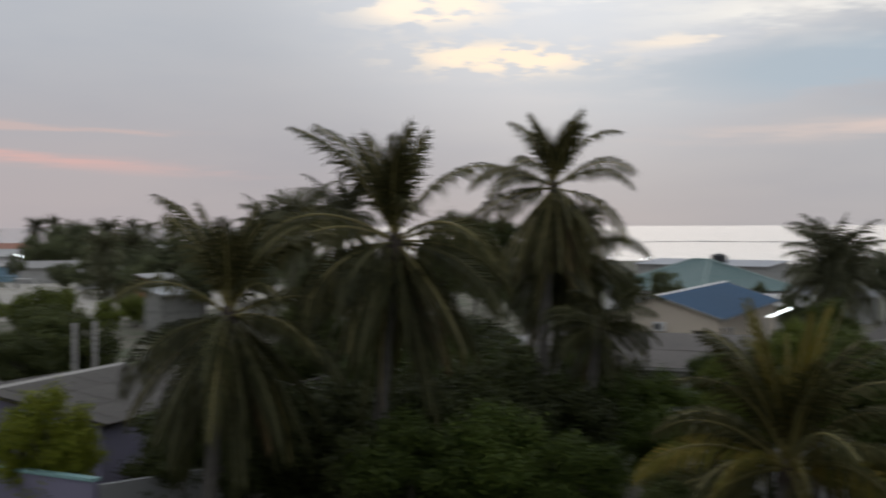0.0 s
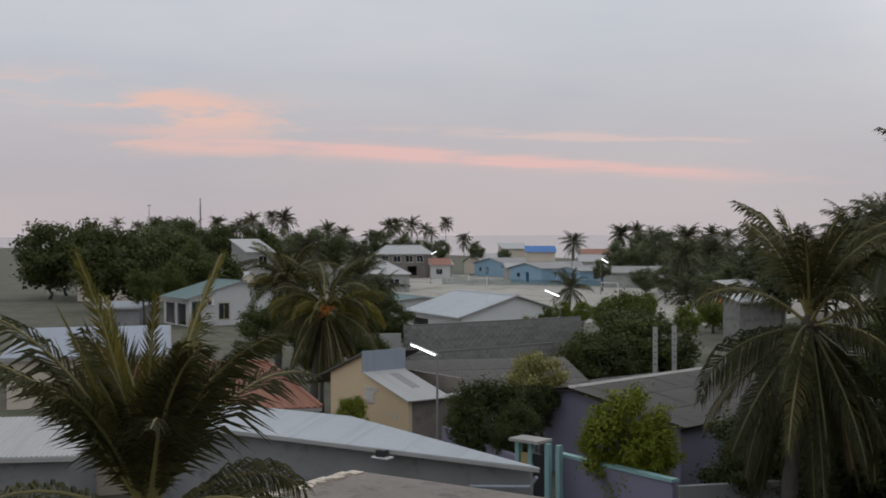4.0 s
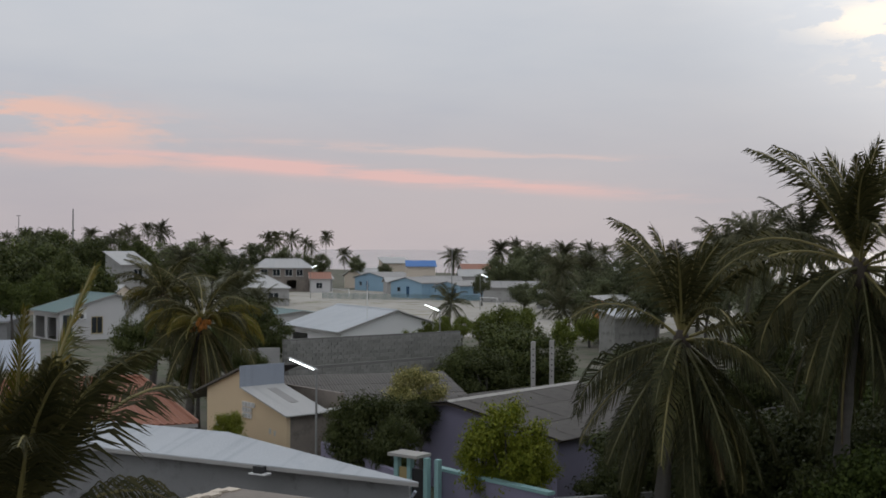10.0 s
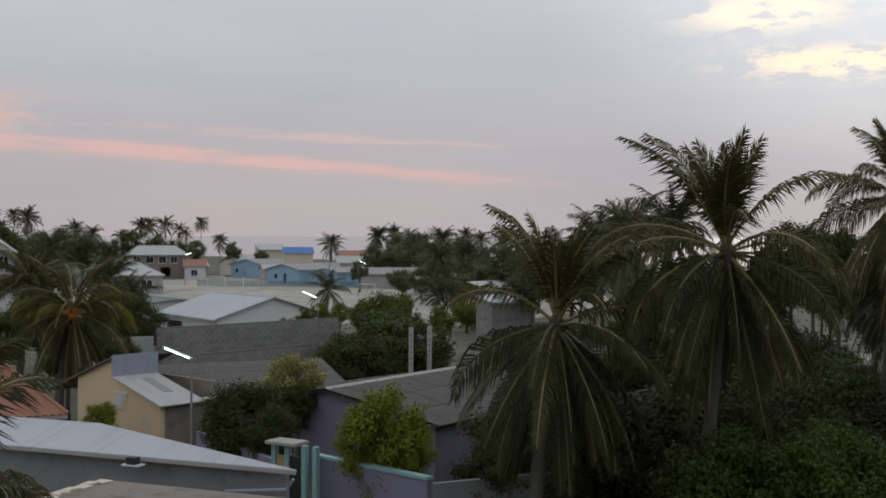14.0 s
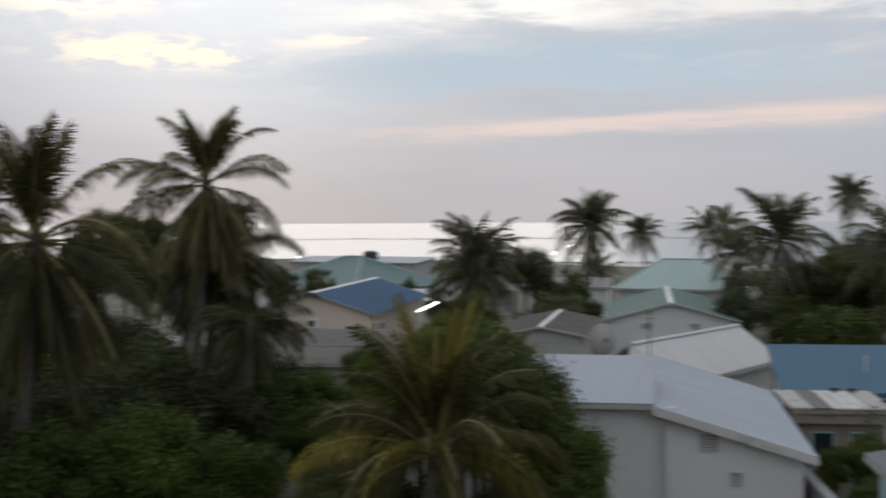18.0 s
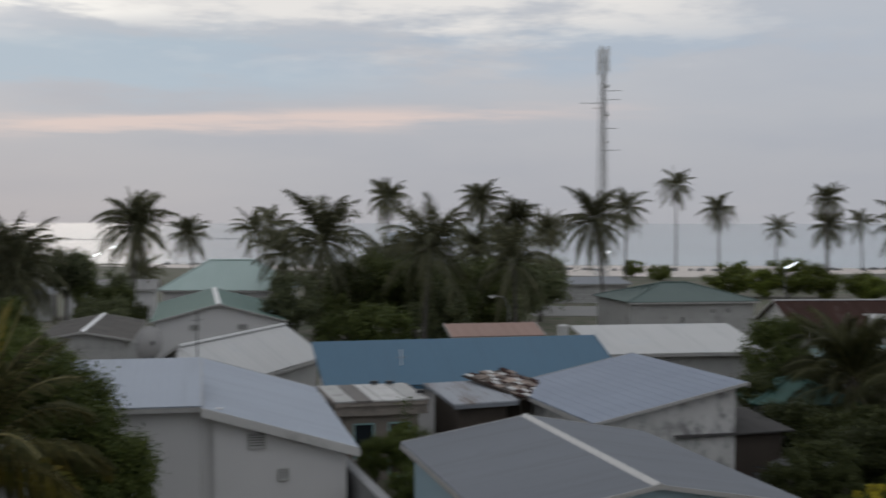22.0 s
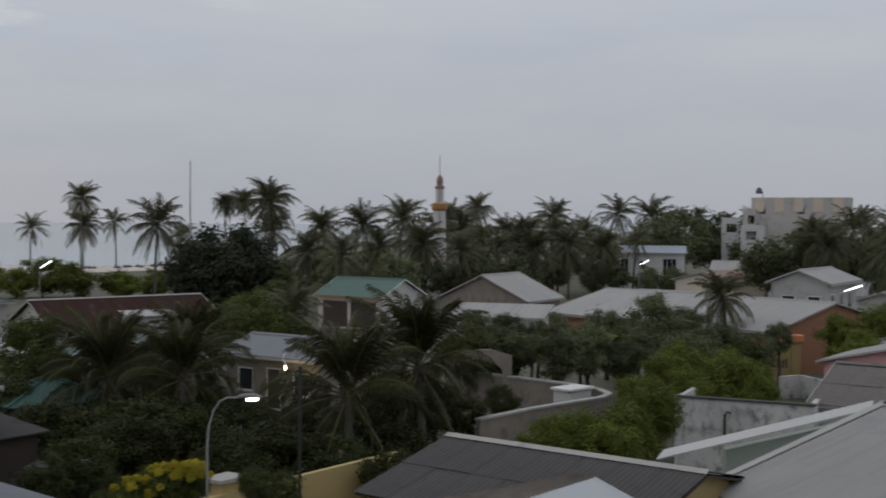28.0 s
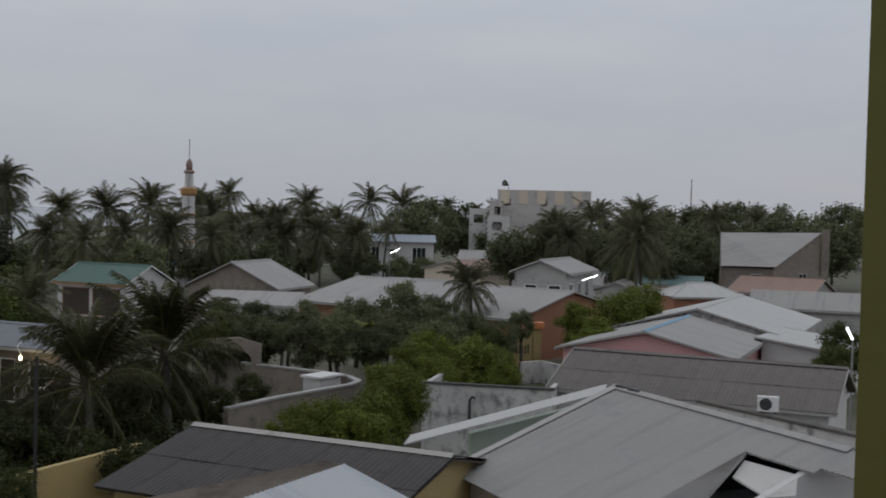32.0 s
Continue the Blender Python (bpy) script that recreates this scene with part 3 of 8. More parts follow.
def sheeted(parent, a0, a1, b1, b0, mat, seed=0, width=1.05, long=1.9, missing=()):
    """Fibre-cement sheets laid one by one, each an object of its own, over a dark deck."""
    rnd = random.Random(seed)
    a0, a1, b1, b0 = (Vector(p) for p in (a0, a1, b1, b0))
    ex, ey = (a1 - a0), (b0 - a0)
    nx, ny = max(1, round(ex.length / width)), max(1, round(ey.length / long))
    w, l = ex.length / nx, ey.length / ny
    ux, uy = ex.normalized(), ey.normalized()
    n = ux.cross(uy)
    me = sheet_mesh(w + 0.02, l + 0.12, mat)
    rot = Matrix((ux, uy, n)).transposed().to_4x4()
    Geo().prism([a0 - n * 0.12, a1 - n * 0.12, b1 - n * 0.12, b0 - n * 0.12], n * 0.05).ob("roof_deck", M["wood_dark"], parent)
    for i in range(nx):
        for j in range(ny):
            if (i, j) in missing:
                continue
            o = new("roof_sheet", me)
            o.parent = parent
            p = a0 + ux * (i * w) + uy * (j * l - 0.06) + n * (0.010 * j + 0.004 * (i % 2) + rnd.uniform(0, 0.005))
            o.matrix_basis = Matrix.Translation(p) @ rot @ pose(0, 0, 0, rnd.uniform(-0.2, 0.2) - 0.35, rnd.uniform(-0.1, 0.1), rnd.uniform(-0.2, 0.2))


def wall_faces(length, heights, holes, t=0.18):
    """A wall along +x from 0 to length, its face at y=0 and body behind to y=t. heights: outline of the top as (x, z)."""
    g = Geo()
    low = min(z for _, z in heights)
    xs = sorted({0.0, length, *[h[0] for h in holes], *[h[0] + h[2] for h in holes]})
    zs = sorted({0.0, low, *[h[1] for h in holes], *[h[1] + h[3] for h in holes]})
    xs, zs = [x for x in xs if 0 <= x <= length], [z for z in zs if 0 <= z <= low]
    nx, nz = len(xs), len(zs)
    g.v = [(x, y, z) for y in (0.0, t) for z in zs for x in xs]
    at = lambda i, j, back: back * nx * nz + j * nx + i
    solid = {(i, j) for i in range(nx - 1) for j in range(nz - 1)
             if not any(h[0] < (xs[i] + xs[i + 1]) / 2 < h[0] + h[2] and h[1] < (zs[j] + zs[j + 1]) / 2 < h[1] + h[3] for h in holes)}
    gable = max(z for _, z in heights) > low + 0.02
    for i, j in solid:
        g.f.append((at(i, j, 0), at(i + 1, j, 0), at(i + 1, j + 1, 0), at(i, j + 1, 0)))
        g.f.append((at(i, j + 1, 1), at(i + 1, j + 1, 1), at(i + 1, j, 1), at(i, j, 1)))
        for di, dj, a, b in ((-1, 0, (0, 1), (0, 0)), (1, 0, (1, 0), (1, 1)), (0, -1, (0, 0), (1, 0)), (0, 1, (1, 1), (0, 1))):
            if (i + di, j + dj) in solid or (dj == 1 and j == nz - 2 and gable):
                continue
            p, q = (i + a[0], j + a[1]), (i + b[0], j + b[1])
            g.f.append((at(*q, 0), at(*p, 0), at(*p, 1), at(*q, 1)))
    if gable:
        peak = [(x, z) for x, z in reversed(heights) if z > low + 0.01]
        k = len(g.v)
        g.v += [(x, y, z) for y in (0.0, t) for x, z in peak]
        m = len(peak)
        rim = [[at(i, nz - 1, s) for i in range(nx)] + [k + s * m + i for i in range(m)] for s in (0, 1)]
        g.f += [tuple(rim[0]), tuple(reversed(rim[1]))]
        n = len(rim[0])
        for i in range(nx - 1, n):
            j = (i + 1) % n
            g.f.append((rim[0][j], rim[0][i], rim[1][i], rim[1][j]))
    return g


def fill_opening(wall, hole, t=0.18):
    x, z, w, h, what = hole[:5]
    frame_mat = hole[5] if len(hole) > 5 else M["white_paint"]
    if what == "vent":
        g = Geo()
        for s in range(max(3, round(h / 0.11))):
            zz = z + h * s / max(3, round(h / 0.11))
            g.prism([(x, 0.01, zz), (x, 0.03, zz), (x, 0.12, zz + 0.07), (x, 0.10, zz + 0.07)], (w, 0, 0))
        v = g.ob("vent", M["wall_cement"], wall, "slatted concrete vent block")
        Geo().box(x, x + w, 0.14, 0.16, z, z + h).ob("backing", M["dark_metal"], v)
        return
    if what == "open":
        return
    fr = Geo()
    b = 0.07
    fr.box(x, x + w, 0.03, 0.11, z, z + b).box(x, x + w, 0.03, 0.11, z + h - b, z + h)
    fr.box(x, x + b, 0.032, 0.108, z + b, z + h - b).box(x + w - b, x + w, 0.032, 0.108, z + b, z + h - b)
    if what == "door":
        d = fr.ob("door_frame", frame_mat, wall)
        Geo().box(x + b, x + w - b, 0.06, 0.10, z, z + h - b).ob("door_leaf", hole[6] if len(hole) > 6 else M["wood_dark"], d)
        return
    k = max(1, round(w / 0.75))
    for i in range(1, k):
        fr.box(x + w * i / k - 0.025, x + w * i / k + 0.025, 0.034, 0.106, z + b, z + h - b)
    o = fr.ob("window_frame", frame_mat, wall)
    Geo().box(x + b, x + w - b, 0.075, 0.085, z + b, z + h - b).ob("pane", M["glass"], o)
    Geo().box(x - 0.05, x + w + 0.05, -0.05, 0.10, z - 0.07, z - 0.003).ob("sill", M["concrete"], o)


def house(name, label, at, size, ze, zr, roof="gable", wall="wall_white", cover="zinc_white", kind="rib", over=0.35, ends=0.3, hip=2.5, openings=None, cap=None, fascia="trim_grey", barge=None, category="house", seed=1, group="", skip="", bare="", made=None, deep=0.085):
    """A house on its own ground: four walls with openings, roof planes, ridge caps, fascias."""
    (cx, cy, yaw), (L, W) = at, size
    h = thing(name, label, category, cx, cy, 0, yaw, group)
    openings = openings or {}
    wm, rm = M[wall], M[cover]

    def zroof(y):
        if roof == "shed":
            return ze + (zr - ze) * (y + W / 2) / W
        if roof == "hip":
            return ze + (zr - ze) * over / (W / 2)
        return zr - (zr - ze) * abs(y) / (W / 2)

    X, Y = L / 2 - ends, W / 2 - over
    za, zb = zroof(-Y) - 0.09, zroof(Y) - 0.09
    sides = {
        "A": (pose(-X, -Y, 0), 2 * X, [(0, za), (2 * X, za)]),
        "B": (pose(X, Y, 0, 0, 0, 180), 2 * X, [(0, zb), (2 * X, zb)]),
        "0": (pose(-X, Y, 0, 0, 0, -90), 2 * Y, [(0, zb), (Y, zroof(0) - 0.09), (2 * Y, za)]),
        "1": (pose(X, -Y, 0, 0, 0, 90), 2 * Y, [(0, za), (Y, zroof(0) - 0.09), (2 * Y, zb)]),
    }
    for s, (m, ln, tops) in sides.items():
        if s in skip:
            continue
        if s in "01":
            m = m @ pose(0.181, 0, 0)
            ln -= 0.362
            tops = [(0, tops[0][1]), (ln / 2, tops[1][1]), (ln, tops[2][1])] if roof == "gable" else [(0, tops[0][1]), (ln, tops[2][1])]
        holes = openings.get(s, [])
        o = wall_faces(ln, tops, holes).ob("wall", wm, h)
        o.matrix_basis = m
        for q in holes:
            fill_opening(o, q)
    l2, w2 = L / 2, W / 2
    if roof == "shed":
        planes = [((-l2, -w2, ze), (l2, -w2, ze), (l2, w2, zr), (-l2, w2, zr))]
    elif roof == "gable":
        planes = [((-l2, -w2, ze), (l2, -w2, ze), (l2, 0, zr), (-l2, 0, zr)), ((l2, w2, ze), (-l2, w2, ze), (-l2, 0, zr), (l2, 0, zr))]
    else:
        r = l2 - hip
        planes = [((-l2, -w2, ze), (l2, -w2, ze), (r, 0, zr), (-r, 0, zr)), ((l2, w2, ze), (-l2, w2, ze), (-r, 0, zr), (r, 0, zr)),
                  ((-l2, w2, ze), (-l2, -w2, ze), (-r, 0, zr), (-r, 0, zr)), ((l2, -w2, ze), (l2, w2, ze), (r, 0, zr), (r, 0, zr))]
    for i, q in enumerate(planes):
        if "ABCD"[i] in bare:
            continue
        if kind == "sheets":
            sheeted(h, *q, rm, seed + i)
        else:
            roof_sheet(*q, kind).ob("roof_panel", rm, h)
    if made:
        made(h)
    cm = M[cap] if cap else rm
    if roof == "gable":
        Geo().prism([(-l2 - 0.02, -0.16, zr - 0.015), (-l2 - 0.02, 0, zr + 0.07), (-l2 - 0.02, 0.16, zr - 0.015), (-l2 - 0.02, 0, zr + 0.04)], (L + 0.04, 0, 0)).ob("ridge_cap", cm, h)
    if roof == "hip":
        r = l2 - hip
        g = Geo().tube([(-r, 0, zr + 0.03), (r, 0, zr + 0.03)], [0.09, 0.09], 6)
        g.ob("ridge_cap", cm, h)
        for sx in (-1, 1):
            for sy in (-1, 1):
                Geo().tube([(sx * r, 0, zr + 0.02), (sx * l2, sy * w2, ze + 0.02)], [0.07, 0.07], 6).ob("hip_cap", cm, h)
    if fascia:
        fm = M[fascia]
        for sy in (-1, 1):
            zz = ze if (sy < 0 or roof != "shed") else zr
            Geo().box(-l2, l2, sy * w2 - 0.02, sy * w2 + 0.02, zz - 0.18, zz - 0.05).ob("fascia", fm, h)
        if roof in ("gable", "shed"):
            for sx in (-1, 1):
                x = sx * (l2 + 0.005)
                runs = [((-w2, ze), (w2, zr))] if roof == "shed" else [((-w2, ze), (0, zr)), ((w2, ze), (0, zr))]
                for (y0, z0), (y1, z1) in runs:
                    Geo().prism([(x, y0, z0 - deep), (x, y1, z1 - deep), (x, y1, z1 + 0.025), (x, y0, z0 + 0.025)], (0.03 * sx, 0, 0)).ob("barge_board", M[barge] if barge else fm, h)
    return h


# ---- plants ----
def frond_geo(length, rise, droop, pairs, leaf, width, hang, rnd, bend=2, sweep=0.45, twist=0.0):
    """One palm frond along +x from the heart: a curved stalk and two rows of leaflets, long at a third of its length and
    short at the tip; twist turns the rows about the stalk. Returns stalk and leaflets."""
    pts, p, a = [], Vector((0, 0, 0)), radians(rise)
    n = 10
    for i in range(n + 1):
        pts.append(p.copy())
        p += Vector((math.cos(a), 0, math.sin(a))) * length / n
        a -= radians(droop) / n * (0.4 + 1.2 * i / n)
    st = Geo().tube(pts, [0.05 * (1 - 0.88 * i / n) + 0.006 for i in range(n + 1)], 4, cap=False)
    lf = Geo()
    for k in range(pairs):
        u = 0.17 + 0.83 * (k + rnd.random() * 0.6) / pairs
        i = min(n - 1, int(u * n))
        q = pts[i].lerp(pts[i + 1], u * n - i)
        d = (pts[i + 1] - pts[i]).normalized()
        size = leaf * min(1.0, 0.30 + 2.2 * (u - 0.1)) * (1 - 0.70 * max(0.0, (u - 0.4) / 0.6) ** 1.5)
        turn = Matrix.Rotation(radians(twist) * (0.4 + u), 3, d)
        for side in (-1, 1):
            if rnd.random() < 0.07:
                continue
            ln = size * rnd.uniform(0.78, 1.12)
            out = (turn @ Vector((0, side, 0)) * 0.85 + d * (sweep + 1.1 * u * u) + Vector((0, 0, rnd.uniform(-0.12, 0.2)))).normalized()
            out2 = (out + Vector((0, 0, -hang * rnd.uniform(0.55, 1.35)))).normalized()
            m = q + out * ln * 0.4
            e = m + out2 * ln * 0.6
            wv = d * width * 0.5
            if bend == 2:
                b = len(lf.v)
                lf.v += [tuple(q - wv * 0.6), tuple(q + wv * 0.6), tuple(m + wv), tuple(m - wv), tuple(e)]
                lf.f += [(b, b + 1, b + 2, b + 3), (b + 3, b + 2, b + 4)]
            else:
                lf.poly([q - wv * 0.6, q + wv, e])
    return st, lf


def merge(dst, src, m):
    n = len(dst.v)
    dst.v += [tuple(m @ Vector(v)) for v in src.v]
    dst.f += [tuple(i + n for i in f) for f in src.f]


NEAR_FRONDS = {}


def near_frond_meshes():
    rnd = random.Random(5)
    kinds = (
        ("spear", 80, 34, 0.5, 0.75, 0.9, "frond"), ("up", 66, 74, 0.75, 1.0, 0.6, "frond"), ("high", 44, 92, 1.1, 1.08, 0.55, "frond"),
        ("mid", 22, 94, 1.7, 1.12, 0.5, "frond"), ("low", -6, 76, 2.2, 1.12, 0.45, "frond"), ("hang", -46, 38, 1.7, 1.05, 0.6, "frond"),
        ("skirt", -70, 14, 0.8, 0.95, 0.8, "frond"), ("dead", -68, 22, 0.9, 0.8, 0.8, "frond_dead"), ("young", 84, 16, 0.3, 0.5, 1.4, "frond_yellow"),
        ("gold", 30, 104, 1.5, 0.95, 0.5, "frond_yellow"),
    )
    for key, rise, droop, hang, leaf, sweep, mat in kinds:
        for v in range(4):
            st, lf = frond_geo({"spear": 2.9, "hang": 4.3, "skirt": 4.3}.get(key, 3.7) * rnd.uniform(0.85, 1.1), rise + rnd.uniform(-8, 8), droop * rnd.uniform(0.7, 1.25), 58, leaf, 0.057, hang, rnd, 2, sweep, rnd.choice((-55, -25, 10, 45)))
            NEAR_FRONDS[key, v] = (st.mesh("stalk", M["rachis"], True), lf.mesh("frond", M[mat]))
            # same frond again in the shaded colours, for low, hanging and dense crowns
            NEAR_FRONDS["dark_" + key, v] = (st.mesh("stalk", M["rachis_shaded"], True), lf.mesh("frond", M["frond_shaded"]))


def near_palm(label, x, y, crown_z, s, counts, lean=(0.6, 0.3), turn=0.0, coconuts=True, seed=0, bunch=None):
    """A palm near the camera: trunk, every frond (with its stalk) a part of its own, coconuts."""
    rnd = random.Random(seed)
    e = thing("coconut_palm", label, "palm tree", x - lean[0], y - lean[1], 0, 0, "coconut palms")
    pts = [Vector((lean[0] * (i / 12) ** 1.6, lean[1] * (i / 12) ** 1.6, crown_z * i / 12)) for i in range(13)]
    Geo().tube(pts, [0.24 - 0.11 * i / 12 + (0.03 if i % 2 else 0) + (0.08 if i == 0 else 0) for i in range(13)], 10).ob("trunk", M["bark"], e, smooth=True)
    top = pts[-1]
    k = 0
    for key, c in counts:
        for i in range(c):
            a = turn + 360 * (i + rnd.uniform(-0.3, 0.3)) / c + k * 37
            st, lf = NEAR_FRONDS[key, (i + k) % 4]
            f = new("frond", lf)
            f.parent = e
            f.matrix_basis = Matrix.Translation(top + Vector((0, 0, {"up": 0.12, "young": 0.15, "dark_up": 0.12}.get(key, 0) * s))) @ pose(0, 0, 0, rnd.uniform(-12, 12), rnd.uniform(-7, 7), a) @ Matrix.Scale(s * rnd.uniform(0.88, 1.08), 4)
            q = new("stalk", st)
            q.parent = f
        k += 1
    if coconuts:
        for i in range(14):
            a = i * 2.4
            g = Geo()
            c = top + Vector((math.cos(a) * 0.28, math.sin(a) * 0.28, -0.28 - 0.1 * (i % 3))) * s
            if bunch is not None:  # a heavy bunch pushed out between the stalks
                b = radians(bunch + rnd.uniform(-35, 35))
                c = top + Vector((math.cos(b), math.sin(b), 0)) * rnd.uniform(0.65, 1.0) * s + Vector((0, 0, rnd.uniform(-0.3, 0.3))) * s
            g.tube([c + Vector((0, 0, z)) * s for z in (-0.14, -0.1, 0, 0.1, 0.14)], [0.02 * s, 0.09 * s, 0.12 * s, 0.09 * s, 0.02 * s], 7)
            g.ob("coconut", M["coconut"], e, smooth=True)
    # fibrous base of the crown
    Geo().tube([top + Vector((0, 0, z)) * s for z in (-0.7, -0.3, 0.1, 0.35)], [0.15 * s, 0.26 * s, 0.2 * s, 0.06 * s], 9).ob("crown_base", M["wood_dark"], e, smooth=True)
    return e


FAR_CROWNS = []


def far_crown_meshes():
    for v in range(5):
        rnd = random.Random(40 + v)
        g = Geo()
        full = (1.0, 0.8, 0.62, 1.15, 0.9)[v]
        for key, rise, droop, hang, count in (("spear", 78, 45, 0.5, 4), ("up", 64, 88, 0.8, 9), ("high", 42, 98, 1.2, 10), ("mid", 14, 92, 1.7, 10), ("low", -18, 74, 2.0, 9), ("hang", -50, 36, 1.5, 8)):
            count = max(2, round(count * full))
            for i in range(count):
                st, lf = frond_geo((2.5 if key == "spear" else 3.5) * rnd.uniform(0.8, 1.12), rise + rnd.uniform(-12, 12), droop * rnd.uniform(0.7, 1.25), 26, 1.0, 0.125, hang, rnd, 1, 0.45, rnd.uniform(-50, 50))
                m = pose(0, 0, 0, rnd.uniform(-15, 15), rnd.uniform(-8, 8), 360 * (i + rnd.uniform(-0.35, 0.35)) / count + 23 * len(key))
                merge(g, lf, m)
                merge(g, Geo().tube([Vector(st.v[j * 4]) for j in (0, 3, 6, 10)], [0.05, 0.04, 0.03, 0.01], 3, False), m)
        FAR_CROWNS.append(g.mesh("crown", M["frond_hazed"]))


def far_palm(x, y, z, s, rnd, group):
    e = thing("coconut_palm", rnd.choice(["tall coconut palm with dark green drooping fronds", "coconut palm with a slim grey trunk and full crown"]), "palm tree", x, y, 0, 0, group)
    lean = Vector((rnd.uniform(-0.9, 0.9), rnd.uniform(-0.9, 0.9), 0)) * min(1, z / 9)
    pts = [Vector((0, 0, -0.2)) + lean * ((i / 6) ** 2 - 1) + Vector((0, 0, (z + 0.2) * i / 6)) for i in range(7)]
    Geo().tube(pts, [0.2, 0.16, 0.15, 0.14, 0.13, 0.125, 0.11], 6).ob("trunk", M["bark"], e, smooth=True)
    c = new("crown", rnd.choice(FAR_CROWNS))
    c.parent = e
    c.matrix_basis = Matrix.Translation((0, 0, z)) @ pose(0, 0, 0, rnd.uniform(-6, 6), rnd.uniform(-6, 6), rnd.uniform(0, 360)) @ Matrix.Scale(s * rnd.uniform(0.9, 1.06), 4) @ Matrix.Diagonal((0.92, 0.92, 1.02, 1))
    return e


CROWNS = {}


def crown_meshes():
    """Unit crowns (radius 1) of many single leaves in clumps, with gaps."""
    spec = {"fine": (64, 260, 0.037, 0.26), "mid": (52, 220, 0.044, 0.27), "far": (42, 170, 0.056, 0.29)}
    for kind, (clumps, leaves, size, spread) in spec.items():
        for v in range(3):
            rnd = random.Random(hash_of(kind) + v)
            g = Geo()
            centres = []
            for _ in range(clumps):
                while True:
                    c = Vector((rnd.uniform(-1, 1), rnd.uniform(-1, 1), rnd.uniform(-0.8, 1)))
                    if 0.35 < c.length < 0.92:
                        break
                c *= rnd.uniform(0.8, 1.06)
                centres.append(c)
                for _ in range(leaves):
                    d = Vector((rnd.gauss(0, 1), rnd.gauss(0, 1), rnd.gauss(0, 0.75))) * spread * 0.5
                    p = c + d
                    nrm = (d.normalized() + Vector((rnd.uniform(-0.8, 0.8), rnd.uniform(-0.8, 0.8), rnd.uniform(-0.2, 1.0)))).normalized()
                    a = nrm.orthogonal().normalized()
                    a.rotate(Matrix.Rotation(rnd.uniform(0, 6.28), 3, nrm))
                    b = nrm.cross(a)
                    s = size * rnd.uniform(0.6, 1.25)
                    g.poly([p - a * s, p + b * s * 0.5, p + a * s, p - b * s * 0.5])
            CROWNS[kind, v] = g, centres


def hash_of(s):
    return sum(ord(c) * 7 for c in s)


CROWN_MESH = {}


def tree(label, x, y, zc, r, kind="mid", mat="leaf_mid", flat=0.85, seed=0, name="broadleaf_tree", group="garden trees", category="tree", trunk=True):
    """A broadleaf tree or shrub: trunk with limbs, a crown of separate leaves round the point zc up."""
    v = seed % 3
    key = (kind, v, mat)
    g, centres = CROWNS[kind, v]
    if key not in CROWN_MESH:
        CROWN_MESH[key] = g.mesh("crown", M[mat])
    e = thing(name, label, category, x, y, 0, (seed * 77) % 360, group)
    top = zc + r * flat
    if zc - r * flat > 0.5:
        flat = min(1.35 * flat, (top - 0.4) / 2 / r)
        zc = top - r * flat
    c = new("crown", CROWN_MESH[key])
    c.parent = e
    c.matrix_basis = Matrix.Translation((0, 0, zc)) @ Matrix.Diagonal((r, r, r * flat, 1))
    base = max(0.05, zc - r * flat * 0.8)
    if trunk:
        t = Geo().tube([(0, 0, -0.1), (0.06 * r, 0, base * 0.5), (0, 0.04 * r, base), (0, 0, zc)], [0.10 * r ** 0.6 + 0.03, 0.08 * r ** 0.6 + 0.02, 0.06 * r ** 0.6 + 0.02, 0.03], 7)
        t = t.ob("trunk", M["bark"], e, smooth=True)
        for q in centres[::9] if "tree" in name else ():
            w = Vector((q.x * r, q.y * r, zc + q.z * r * flat))
            Geo().tube([(0, 0, base * 0.85), Vector((0, 0, base)).lerp(w, 0.5) + Vector((0, 0, 0.1 * r)), w], [0.05 * r ** 0.6, 0.03 * r ** 0.6, 0.01], 5).ob("limb", M["bark"], t, smooth=True)
    return e


near_frond_meshes()
far_crown_meshes()
crown_meshes()


# ---- street furniture ----
def tube_lamp(x, y, z, yaw, tilt=18, length=1.25):
    """A fluorescent street light on a thin pole: the tube in its tray points away from the pole."""
    e = thing("street_lamp", "lit fluorescent street light on a thin grey pole", "street lamp", x, y, 0, yaw, "tube street lamps")
    Geo().tube([(0, 0, -0.1), (0, 0, z * 0.5), (0, 0, z)], [0.055, 0.045, 0.038], 8).ob("pole", M["pole_grey"], e)
    m = pose(0, 0, z, 0, -tilt, 0)
    t = Geo().tube([(0.12, 0, 0.02), (length, 0, 0.02)], [0.024, 0.024], 8).ob("tube", M["tube"], e, "glowing white tube")
    t.matrix_basis = m
    k = Geo().box(0.0, length + 0.05, -0.05, 0.05, 0.05, 0.08).ob("tray", M["white_paint"], e)
    k.matrix_basis = m
    return e


